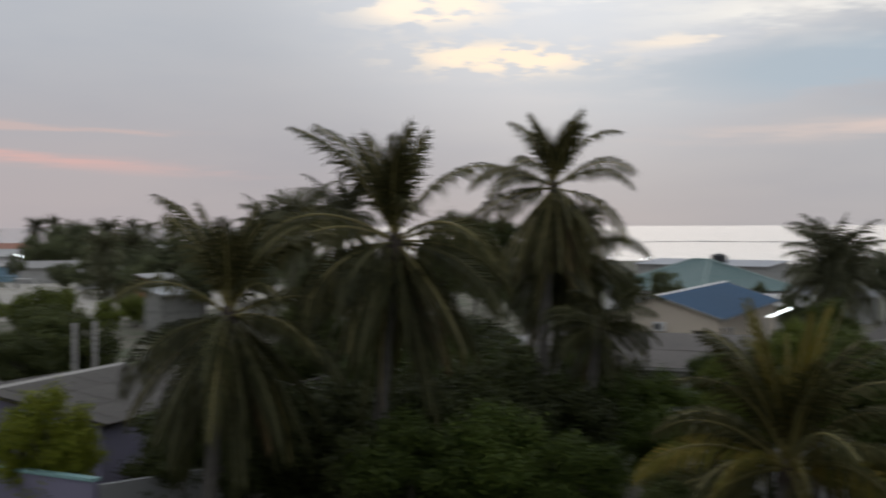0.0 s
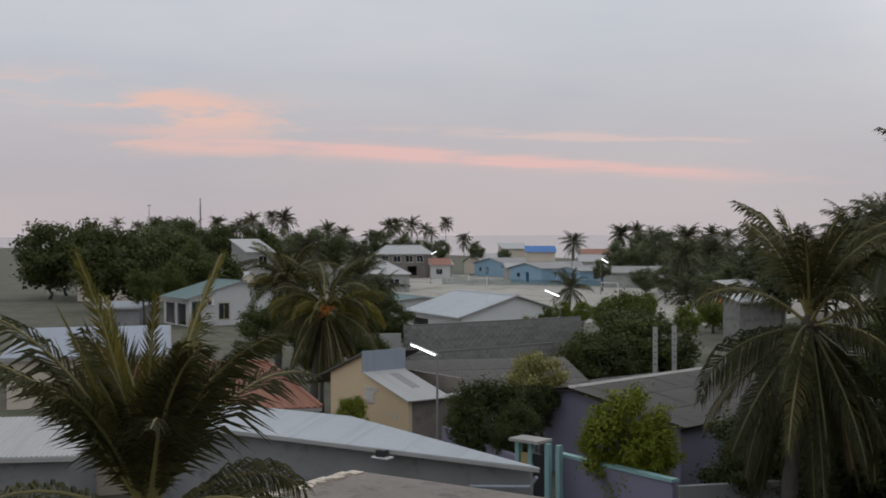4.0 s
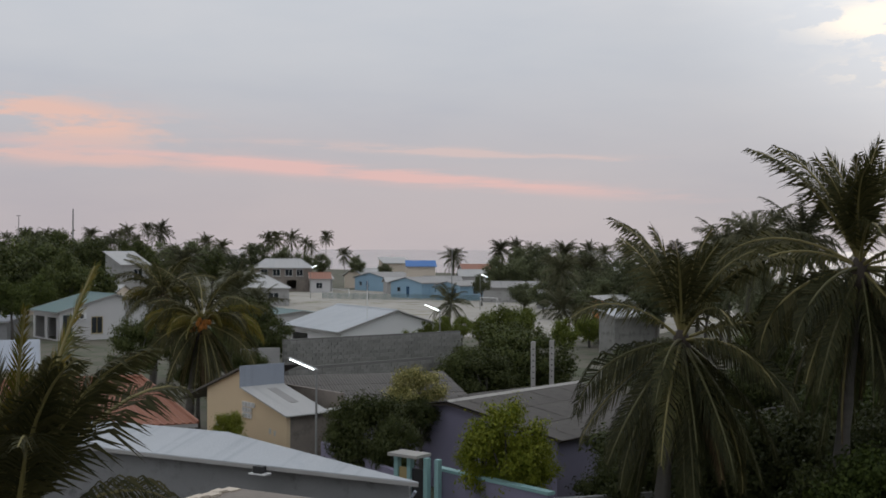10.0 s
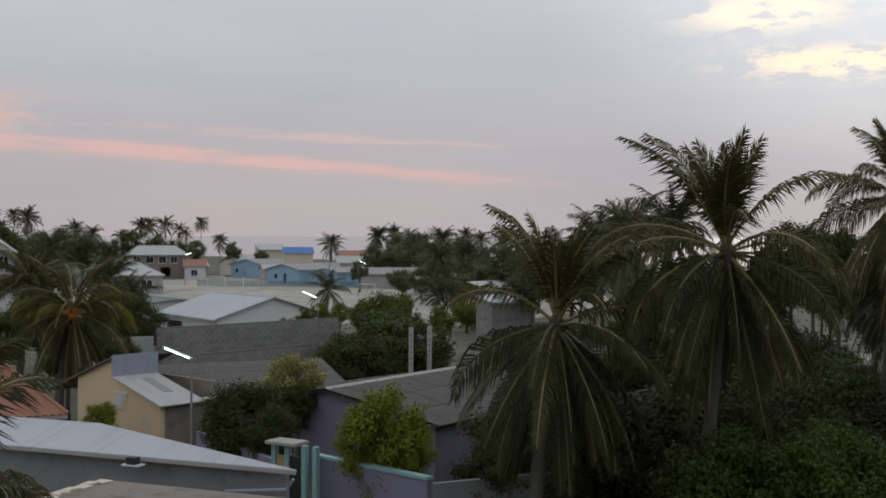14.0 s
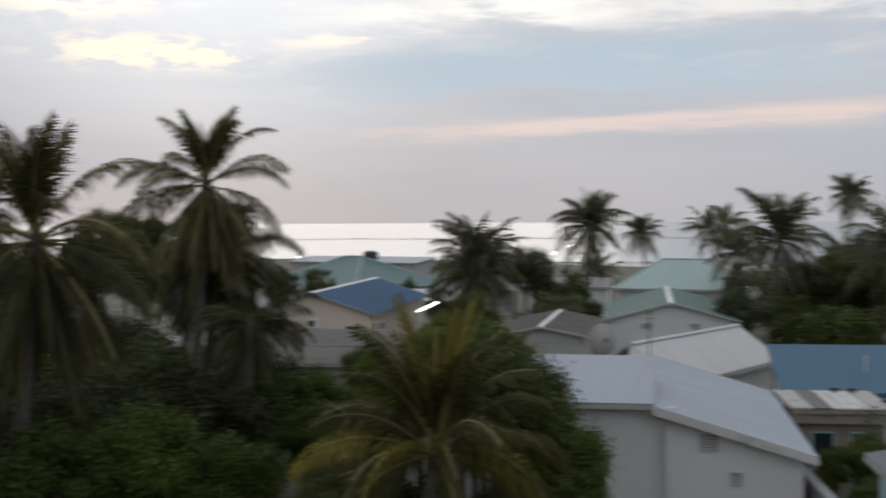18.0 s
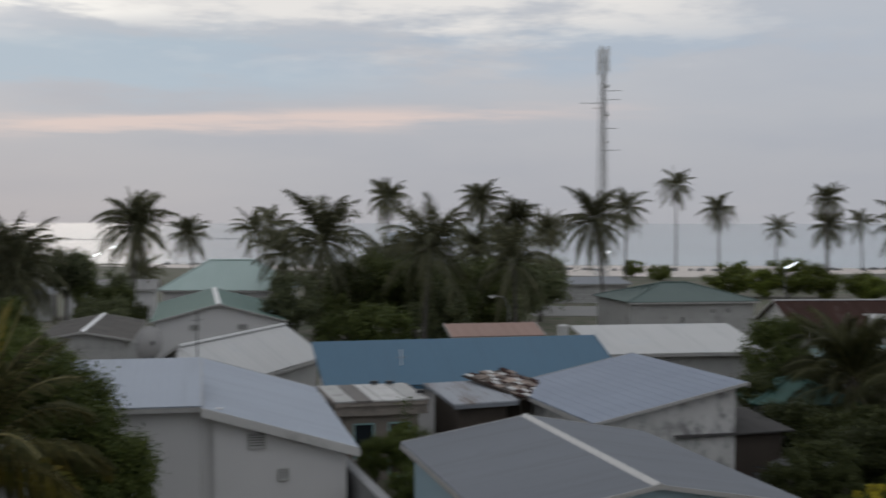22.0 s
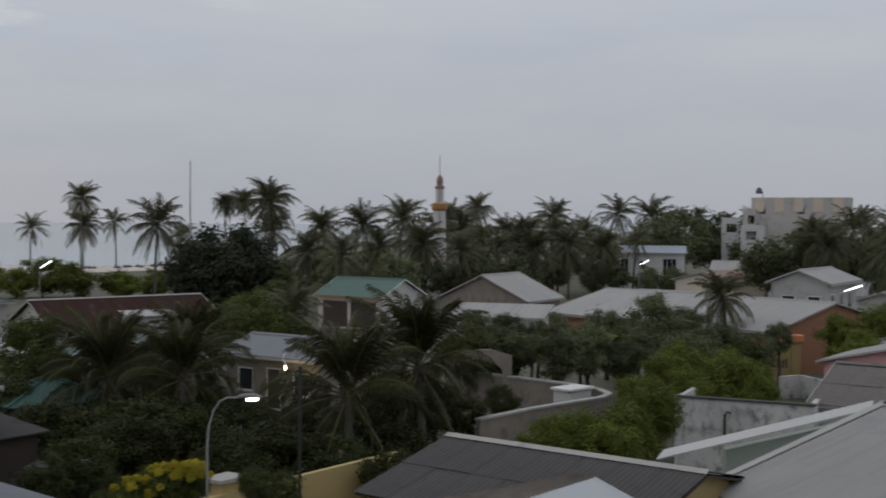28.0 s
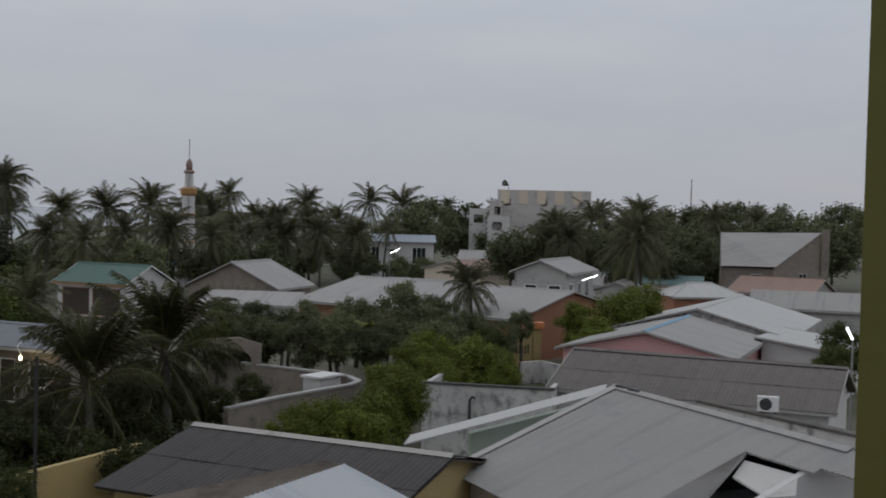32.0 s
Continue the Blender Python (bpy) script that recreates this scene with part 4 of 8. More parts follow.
def ac_unit(x, y, z, yaw, parent_label="white outdoor air conditioning unit with a round fan grille"):
    e = thing("air_conditioner", parent_label, "air conditioner", x, y, z, yaw, "outdoor air conditioners")
    Geo().box(-0.42, 0.42, 0.0, 0.30, 0.0, 0.62).ob("casing", M["white_paint"], e)
    Geo().tube([(-0.1, -0.012, 0.31), (-0.1, 0.01, 0.31)], [0.25, 0.25], 20).ob("fan_opening", M["dark_metal"], e)
    g = Geo()
    for r in (0.08, 0.14, 0.20, 0.25):
        ring = [(-0.1 + r * math.cos(a * math.pi / 10), -0.02, 0.31 + r * math.sin(a * math.pi / 10)) for a in range(21)]
        g.tube(ring, [0.006] * 21, 4, False)
    g.ob("grille", M["pole_grey"], e)
    for sx in (-0.3, 0.3):
        Geo().box(sx - 0.04, sx + 0.04, 0.0, 0.34, -0.06, 0.0).ob("foot", M["dark_metal"], e)
    return e


def garden_wall(label, p0, p1, height, mat, thick=0.2, coping=None, name="boundary_wall", z0=0.0):
    a, b = Vector((*p0, 0)), Vector((*p1, 0))
    d = b - a
    yaw = math.degrees(math.atan2(d.y, d.x))
    e = thing(name, label, "wall", a.x, a.y, z0, yaw)
    Geo().box(0, d.length, -thick / 2, thick / 2, 0, height).ob("wall_body", M[mat], e)
    if coping:
        Geo().box(-0.03, d.length + 0.03, -thick / 2 - 0.05, thick / 2 + 0.05, height + 0.002, height + 0.10).ob("coping", M[coping], e)
    return e

# ---- sea, island, lanes ----
def ground_piece(name, label, category, outline, z, mat, bumpy=0.0):
    g = Geo()
    g.poly([(x, y, z) for x, y in outline])
    o = g.ob(name, M[mat])
    return tagged(o, label, category, "", "structure")


SHORE = [(-700, 620), (-420, 560), (-280, 470), (-203, 430), (-110, 372), (-20, 330), (62, 290), (110, 240), (150, 195), (186, 171), (198, 157), (209, 150), (214, 130), (234, 119), (300, 128), (420, 175), (620, 190), (900, 120), (1000, -200), (700, -700), (-700, -700), (-1000, 0)]
ground_piece("water", "pale grey-green sea reaching the horizon", "sea", [(-4900, -4900), (4900, -4900), (4900, 4900), (-4900, 4900)], -0.6, "sea")
g = Geo()
n = len(SHORE)
g.v = [(x, y, 0.0) for x, y in SHORE] + [(x * 1.045 + 2, y * 1.045 + 4, -0.75) for x, y in SHORE]
g.f = [tuple(range(n))] + [(i, n + i, n + (i + 1) % n, (i + 1) % n) for i in range(n)]
tagged(g.ob("ground", M["soil"]), "sandy soil of the island with low weeds", "ground", "", "structure")
ground_piece("sports_field", "bare sandy football field with worn grass", "field", [(-112, 140), (-60, 112), (-28, 118), (-22, 160), (-38, 246), (-92, 262), (-128, 215)], 0.004, "field")
ground_piece("beach", "pale coral sand beach along the lagoon", "beach", [(96, 236), (132, 160), (149, 138), (158, 126), (173, 124), (200, 112), (230, 104), (233, 118), (213, 129), (208, 149), (197, 156), (185.5, 170), (149.5, 194), (110, 239)], 0.008, "beach")

# ---- houses ----
def beige_house():
    """Beige gabled house: an old dark slope on one side, an upright sheet panel at the ridge, a lower white slope on the other."""
    e = thing("house", "beige rendered house with a stepped sheet roof and upright grey panel", "house", -25.9, 44.0, 0, 64)
    zl = lambda y: 4.36 - 0.35 * y
    zr = lambda y: 3.53 + 0.25 * y
    Geo().prism([(-1.4, 3.05, 0), (-1.4, 3.05, zl(3.05) - 0.06), (-1.4, 0.0, 4.30), (-1.4, 0.0, zr(0) - 0.04), (-1.4, -3.2, zr(-3.2) - 0.06), (-1.4, -3.2, 0)], (0.18, 0, 0)).ob("wall", M["wall_beige"], e)
    Geo().box(-1.38, 3.2, -3.198, -3.02, 0, 2.62).ob("wall", M["wall_brown"], e, "bare dark block side wall")
    Geo().box(-1.2, 1.5, 2.87, 3.048, 0, 3.2).ob("wall", M["wall_beige"], e)
    Geo().box(1.5, 1.68, -3.0, 3.0, 0, 3.3).ob("wall", M["wall_brown"], e)
    roof_sheet((1.6, 5.3, zl(5.3)), (-1.6, 5.3, zl(5.3)), (-1.6, 0, 4.36), (1.6, 0, 4.36), "corr").ob("roof_panel", M["asbestos_dark"], e, "old dark corrugated slope")
    Geo().box(-1.62, 0.62, -0.035, 0.03, 3.47, 4.42).ob("upright_panel", M["zinc_blue"], e, "upright blue-grey sheet panel")
    roof_sheet((-1.62, -3.5, zr(-3.5)), (0.6, -3.5, zr(-3.5)), (0.6, -0.04, zr(0)), (-1.62, -0.04, zr(0)), "corr").ob("roof_panel", M["zinc_white"], e)
    roof_sheet((-0.55, -2.2, zr(-2.2) + 0.025), (-0.1, -2.2, zr(-2.2) + 0.025), (-0.1, -0.5, zr(-0.5) + 0.025), (-0.55, -0.5, zr(-0.5) + 0.025), "corr").ob("roof_patch", M["zinc_grey"], e, "grey patched sheet")
    Geo().box(0.6, 3.2, -3.3, -3.0, 2.64, 2.72).ob("wall_cap", M["cap_paint"], e)
    for u, z in ((2.2, 1.55), (2.0, 1.5), (-2.0, 1.75), (-2.35, 1.7), (-0.2, 1.2), (2.1, 1.2)):
        Geo().box(-1.412, -1.401, u - 0.07, u + 0.07, z, z + 0.22).ob("patch", M["cap_paint"], e, "pale plaster patch")


def wing_infill(h):
    """The wall that joins the wing's front to the white house beside it."""
    Geo().box(3.69, 4.3, -2.396, -2.22, 0, 4.1).ob("wall", M["wall_white"], h)


def skew_verge(h):
    """The slanting corner of the front roof slope and the wall below it."""
    roof_sheet((-9.7, -2.2, 2.89), (-5.29, -2.2, 2.89), (-5.29, -0.01, 4.41), (-5.33, -0.01, 4.41), "flat").ob("roof_panel", M["zinc_white"], h)
    Geo().box(-9.2, -5.02, -1.85, -1.7, 0, 2.95).ob("wall", M["wall_cement"], h)


def strip_roof(h):
    """A flat roof of loose sheets side by side, pale and dark, with a deep edge beam and a few bricks as weights."""
    for x, w, mat in ((-1.75, 0.78, "wall_cement"), (-0.97, 0.62, "asbestos"), (-0.35, 0.36, "cap_paint"), (0.01, 0.95, "cap_paint"), (0.96, 0.79, "wall_cement")):
        roof_sheet((x, -1.95, 2.97), (x + w - 0.02, -1.95, 2.97), (x + w - 0.02, 1.95, 3.02), (x, 1.95, 3.02), "flat").ob("roof_panel", M[mat], h)
    Geo().box(-1.74, 1.74, -1.88, -1.7, 2.42, 2.93).ob("edge_beam", M["wall_brown"], h)
    for x, y in ((0.3, 1.6), (0.9, 1.5), (1.5, -1.2)):
        Geo().box(x, x + 0.3, y, y + 0.18, 3.06, 3.18).ob("weight_brick", M["dark_metal"], h, "dark brick holding the sheets down")


def loose_tiles(h):
    """Rows of loose clay and cement tiles on the little shed, each laid by itself."""
    rnd = random.Random(8)
    me = Geo().box(0, 0.30, 0, 0.36, 0, 0.03).mesh("roof_tile", M["shingle"])
    pale = Geo().box(0, 0.26, 0, 0.32, 0, 0.03).mesh("roof_tile", M["cap_paint"])
    dark = Geo().box(0, 0.30, 0, 0.36, 0, 0.03).mesh("roof_tile", M["roof_rust"])
    for j in range(8):
        for i in range(8):
            if rnd.random() < 0.08:
                continue
            o = new("roof_tile", rnd.choice((pale, me) if (i + j) % 2 else (dark, dark, me)))
            o.parent = h
            y = -1.48 + j * 0.37
            o.matrix_basis = pose(-1.28 + i * 0.32 + rnd.uniform(-0.03, 0.03), y, 2.83 + 0.21 * (y + 1.5) + 0.05 + rnd.uniform(0, 0.02), 12 + rnd.uniform(-4, 4), rnd.uniform(-5, 5), rnd.uniform(-5, 5))


def west_houses():
    W_ = "white_paint"
    house("house", "white house with a teal metal roof", (-79.3, 99.4, -28), (7.6, 12.1), 2.9, 4.6, "gable", "wall_white", "roof_teal", "rib", cap="roof_teal", openings={"1": [(3.1, 0.6, 1.25, 1.75, "window", M["shutter_yellow"]), (0.15, 0.4, 1.0, 2.2, "window", M["roof_teal"])], "A": [(0.5, 0.1, 2.6, 2.2, "open"), (3.8, 0.1, 2.4, 2.2, "open")]})
    house("tower_house", "two-storey bare cement block with a sloping sheet roof", (-109.5, 143.5, 61), (4.9, 6.5), 6.8, 8.75, "shed", "wall_cement", "zinc_white", "rib", category="building", openings={"A": [(1.9, 4.3, 1.5, 1.9, "window"), (1.2, 1.0, 1.2, 1.3, "window")], "0": [(2.0, 3.9, 1.0, 1.2, "window")]})
    house("house", "house under a red hipped metal roof", (-30.1, 35.8, 43), (9.0, 6.2), 2.95, 4.37, "hip", "wall_cream", "roof_red", "pan", hip=1.7)
    beige_house()
    house("house", "low annex with a dark fibre-cement lean-to roof", (-25.0, 51.4, 39), (9.6, 5.2), 2.1, 3.0, "shed", "wall_cement", "asbestos_dark", "sheets", fascia=None)
    house("house", "purple washed house with an old fibre-cement roof", (-15.4, 46.2, 71), (9.0, 10.8), 2.61, 3.5, "gable", "wall_purple", "asbestos_dark", "sheets", fascia=None, cap="concrete")
    house("house", "white house with a broad pale metal gable roof", (-42.5, 87.5, -37), (11.0, 10.4), 2.92, 4.51, "gable", "white_paint", "zinc_pale", "rib", openings={"A": [(1.0, 0.1, 3.2, 2.3, "open"), (5.6, 1.3, 1.0, 0.9, "window"), (8.2, 0.8, 1.2, 1.3, "window")], "1": [(3.4, 1.1, 1.1, 1.1, "window"), (6.4, 1.1, 0.7, 0.7, "window")]})
    house("house", "grey house with a pale hipped roof", (-101, 167.5, 35), (9, 15.4), 2.92, 5.13, "hip", "wall_cement", "zinc_white", "flat", hip=4.2, openings={"A": [(1.5, 0.2, 2.2, 2.2, "open"), (5.0, 0.8, 1.8, 1.4, "window")], "0": [(2, 0.8, 2, 1.4, "window"), (6, 0.8, 2, 1.4, "window"), (10, 0.2, 2.2, 2.2, "open")]})
    house("house", "long two-storey house with a white hipped sheet roof", (-126, 218.6, 33), (12.6, 8.6), 5.1, 6.9, "hip", "wall_brown", "zinc_white", "flat", openings={"A": [(1.0, 3.3, 1.6, 1.5, "window"), (3.6, 3.3, 1.6, 1.5, "window"), (6.2, 3.3, 1.6, 1.5, "window"), (8.6, 3.3, 1.4, 1.5, "window"), (2.0, 0.5, 2, 2, "open"), (6.6, 0.5, 2, 2, "open")]})
    house("house", "house with a red metal roof beside the field", (-117, 218.4, 30), (4.8, 8.7), 2.89, 4.13, "gable", "wall_white", "roof_red", "flat", openings={"0": [(2, 0.8, 1.5, 1.4, "window"), (5, 0.2, 1.2, 2.1, "door")], "A": [(1.2, 0.8, 1.4, 1.3, "window")]})
    house("house", "blue painted house with a grey roof at the field", (-107.8, 232, 60), (9, 12.8), 2.92, 4.06, "gable", "wall_blue", "zinc_grey", "flat", openings={"A": [(1.0, 0.2, 1.1, 2.0, "door", M["blue_paint"], M["wall_blue"]), (3.4, 1.1, 1.0, 0.9, "window", M["wall_blue"])], "0": [(1.6, 1.1, 1.0, 0.9, "window", M["wall_blue"]), (4.2, 0.2, 1.0, 2.0, "door", M["wall_blue"], M["roof_navy"])], "1": [(2.6, 1.1, 1.0, 0.9, "window", M["wall_blue"])]})
    house("house", "blue painted house with a grey roof at the field", (-87, 204.4, 65), (9.7, 9.5), 2.91, 3.9, "gable", "wall_blue", "zinc_grey", "flat", openings={"A": [(1.0, 0.2, 1.1, 2.0, "door", M["blue_paint"], M["wall_blue"]), (3.4, 1.1, 1.0, 0.9, "window", M["wall_blue"])], "0": [(1.6, 1.1, 1.0, 0.9, "window", M["wall_blue"]), (4.2, 0.2, 1.0, 2.0, "door", M["wall_blue"], M["roof_navy"])], "1": [(2.6, 1.1, 1.0, 0.9, "window", M["wall_blue"])]})
    house("house", "far house with a bright blue roof", (-98, 228.5, 26), (6.6, 5.5), 5.5, 6.7, "shed", "wall_cream", "roof_bright_blue", "flat")
    house("house", "far white house with a red-brown roof", (-101.5, 272, 28), (8.5, 10), 4, 5.4, "gable", "wall_white", "roof_red", "flat")
    house("house", "orange walled house under a pale sheet roof", (-33.9, 141.7, 73), (9.2, 3.2), 2.88, 3.69, "shed", "wall_orange", "zinc_white", "flat")
    house("house", "block shed with a pale sheet roof", (-29.2, 120.7, -7), (3.2, 3.2), 2.85, 3.73, "shed", "block", "zinc_blue", "flat")


def north_houses():
    house("house", "cream gabled house with a dark blue roof", (19.7, 90.9, 64), (22.1, 9.3), 2.94, 4.46, "gable", "wall_cream", "roof_navy", "rib", cap="white_paint", openings={"0": [(6.6, 0.9, 1.2, 1.2, "window", M["wood_dark"])], "A": [(0.8, 0.2, 1.0, 2.1, "door"), (3.0, 0.9, 1.5, 1.2, "window")]})
    house("house", "broad house with a teal hipped roof", (27.0, 121.5, -60), (15.5, 14.0), 2.7, 5.75, "hip", "wall_white", "roof_teal", "flat", hip=6.4, cap="roof_pale_green")
    house("shed", "low shed with a grey fibre-cement roof", (9.2, 56.0, -20), (11.0, 3.6), 2.86, 4.09, "shed", "wall_cement", "asbestos", "sheets", category="shed")
    house("house", "old house with a dark grey roof and white ridge", (27.6, 67.5, 62), (12.8, 5.4), 2.9, 3.4, "gable", "wall_cement", "asbestos_dark", "corr", cap="white_paint")
    house("house", "white gabled house with a green roof", (40.4, 76.1, 63), (18.8, 8.8), 2.93, 4.09, "gable", "wall_white", "roof_green", "rib", cap="white_paint", openings={"A": [(1.2, 0.9, 1.2, 1.2, "window"), (5.0, 0.9, 1.2, 1.2, "window")]})
    house("house", "white house with a broad pale green hipped roof", (51.0, 93.1, -40), (11.2, 8.4), 3.5, 5.95, "hip", "wall_white", "roof_pale_green", "rib", hip=3.6)
    house("house", "house with a pale grey metal roof", (25.64, 46.44, 35), (10.6, 4.4), 2.89, 4.41, "gable", "wall_cement", "zinc_white", "flat", made=skew_verge)
    house("house", "white house wing with a pale metal roof", (13.3, 33.96, -27), (7.4, 5.4), 4.24, 5.0, "shed", "wall_white", "zinc_blue", "rib", over=0.303, ends=0.02, made=wing_infill)
    house("house", "white rendered house with vents and a pale metal roof", (20.1, 34.2, 63), (12.6, 4.5), 2.9, 4.21, "shed", "wall_white", "zinc_blue", "rib", fascia="cap_paint", deep=0.24)
    house("house", "long building with a blue metal roof", (32.74, 38.62, -24.4), (13.2, 3.75), 2.7, 4.2, "shed", "wall_white", "roof_blue", "rib", fascia="roof_blue")
    house("house", "small grey outbuilding roofed with pale and dark sheets", (25.6, 35.9, -24), (3.5, 3.9), 2.95, 3.0, "shed", "wall_brown", "concrete", "flat", fascia="wall_brown", bare="A", made=strip_roof, openings={"A": [(0.45, 0.8, 0.8, 1.3, "window", M["teal_paint"]), (1.75, 0.05, 0.85, 2.05, "door", M["teal_paint"], M["wood_dark"])]})
    # the open shed gets dark walls in place of the shadow beneath its roof
    house("shed", "open shed under an old corrugated roof", (28.4, 33.4, -16), (2.6, 2.9), 2.84, 3.24, "shed", "wood_dark", "zinc_streaked", "corr", category="shed", fascia="zinc_slate")
    house("house", "house with a blue-grey metal tile roof and stained wall", (31.9, 29.2, -113), (9.1, 5.65), 2.91, 4.06, "shed", "wall_grimy", "roof_tile_blue", "tile")
    house("house", "pale blue house with a grey corrugated gable roof", (22.2, 21.5, 65), (9.7, 7.8), 2.9, 3.56, "gable", "wall_pale_blue", "zinc_slate", "corr", cap="cap_paint", openings={"B": [(5.6, 0.05, 1.0, 2.1, "door"), (7.2, 0.8, 1.2, 1.2, "window")], "A": [(1.0, 0.8, 1.4, 1.2, "window"), (4.5, 0.8, 1.4, 1.2, "window")]})
    house("house", "long building with a white metal roof", (47.7, 40, -29), (9, 5.8), 2.89, 3.82, "shed", "wall_cement", "zinc_white", "rib")
    house("house", "low house with a red-brown roof", (45.2, 51, -27), (5.6, 2.1), 2.86, 3.43, "shed", "wall_cement", "roof_brown", "flat")
    house("school", "beige public building with a grey-green hipped roof", (78.2, 65, -29), (11.4, 9.4), 2.92, 4.23, "hip", "wall_cement", "roof_grey_green", "flat", hip=4.5, category="building", openings={"A": [(8.2, 1.9, 0.5, 0.35, "vent"), (6.9, 1.9, 0.5, 0.35, "vent"), (4.4, 1.0, 0.25, 0.6, "vent")]})
    house("house", "house with a rusted sheet roof", (68.9, 41.4, -34), (12.3, 6.7), 2.91, 4.4, "gable", "wall_white", "roof_rust", "rib", cap="zinc_grey")


def east_houses():
    # side A's two wide dark doors stand in for the shadow under the eave
    house("house", "white gabled house with a green roof and orange eaves", (100, 34.3, -111), (8, 6.6), 2.9, 4.42, "gable", "wall_white", "roof_green", "rib", fascia="orange_paint", barge="white_paint", openings={"0": [(1.4, 0.9, 1.2, 1.2, "window"), (3.4, 0.9, 1.2, 1.2, "window")], "1": [(1.4, 0.9, 1.2, 1.2, "window"), (3.4, 0.9, 1.2, 1.2, "window")], "A": [(0.5, 0.1, 3.0, 2.35, "door", M["wall_terracotta"]), (3.8, 0.1, 3.0, 2.35, "door", M["wall_terracotta"])]})
    house("house", "house with a grey sheet roof and shingled side", (98.7, 21.9, -15), (7.3, 8.9), 3, 5.09, "gable", "wall_brown", "zinc_grey", "flat")
    house("house", "white walled house with a pale flat roof", (81.5, 18, -92), (6.9, 3.5), 2.87, 3.6, "shed", "wall_white", "zinc_grey", "flat")
    house("house", "long house with a grey metal roof and orange-brown gable", (85.1, 3.5, -125), (20, 14), 2.92, 4.46, "gable", "wall_terracotta", "zinc_grey", "rib")
    house("house", "grey two-storey house with a pale roof", (87.6, -3.7, -19), (8, 4.6), 5.48, 6.37, "gable", "wall_cement", "zinc_grey", "flat", openings={"A": [(0.8, 3.4, 1.1, 1.3, "window"), (3.0, 3.4, 1.1, 1.3, "window"), (5.2, 3.4, 1.1, 1.3, "window")], "0": [(0.5, 3.4, 1.0, 1.2, "window"), (2.3, 3.4, 1.0, 1.2, "window")]})
    house("house", "pink gabled house with a grey metal roof", (62.7, -8.75, -20), (11.2, 9.1), 2.91, 3.99, "gable", "wall_pink", "zinc_grey", "rib", cap="blue_paint", openings={"A": [(1.5, 0.9, 1.2, 1.2, "window"), (5.4, 0.9, 1.2, 1.2, "window")]})
    house("house", "house with a broad white metal roof and stained gable", (75.5, -13.9, -21), (15.2, 10.8), 2.93, 4.36, "gable", "wall_grimy", "zinc_white", "rib")
    house("house", "long house under an old fibre-cement roof", (46.2, -7.9, -112), (10.8, 6.5), 2.9, 4.09, "gable", "wall_white", "asbestos", "sheets")
    steep_roof_house()
    house("house", "shed with a grey corrugated roof", (94.85, -24.3, -106), (9, 4.2), 2.7, 3.9, "shed", "wall_cement", "zinc_grey", "corr")
    broken_roof_house()
    house("house", "small grey block house with a low gable", (111.5, -10.9, -14), (6, 4.6), 2.8, 3.6, "gable", "wall_cement", "zinc_grey", "flat")
    house("house", "distant house with a pale roof among trees", (160, 2.0, -96), (9, 6), 3.4, 4.6, "gable", "wall_white", "zinc_grey", "flat")
    house("house", "distant teal roofed house among trees", (138, -14.5, -100), (6, 5), 3.0, 3.8, "gable", "wall_white", "roof_teal", "flat")
    house("house", "distant house with a pale roof among trees", (196, -27.0, -100), (8, 6), 4.2, 5.2, "shed", "wall_white", "zinc_white", "flat")
    house("house", "old house with a dark fibre-cement roof", (28.96, 4.66, -112), (7.6, 7.6), 2.9, 3.74, "gable", "wall_yellow", "asbestos_black", "sheets", cap="concrete", fascia=None)


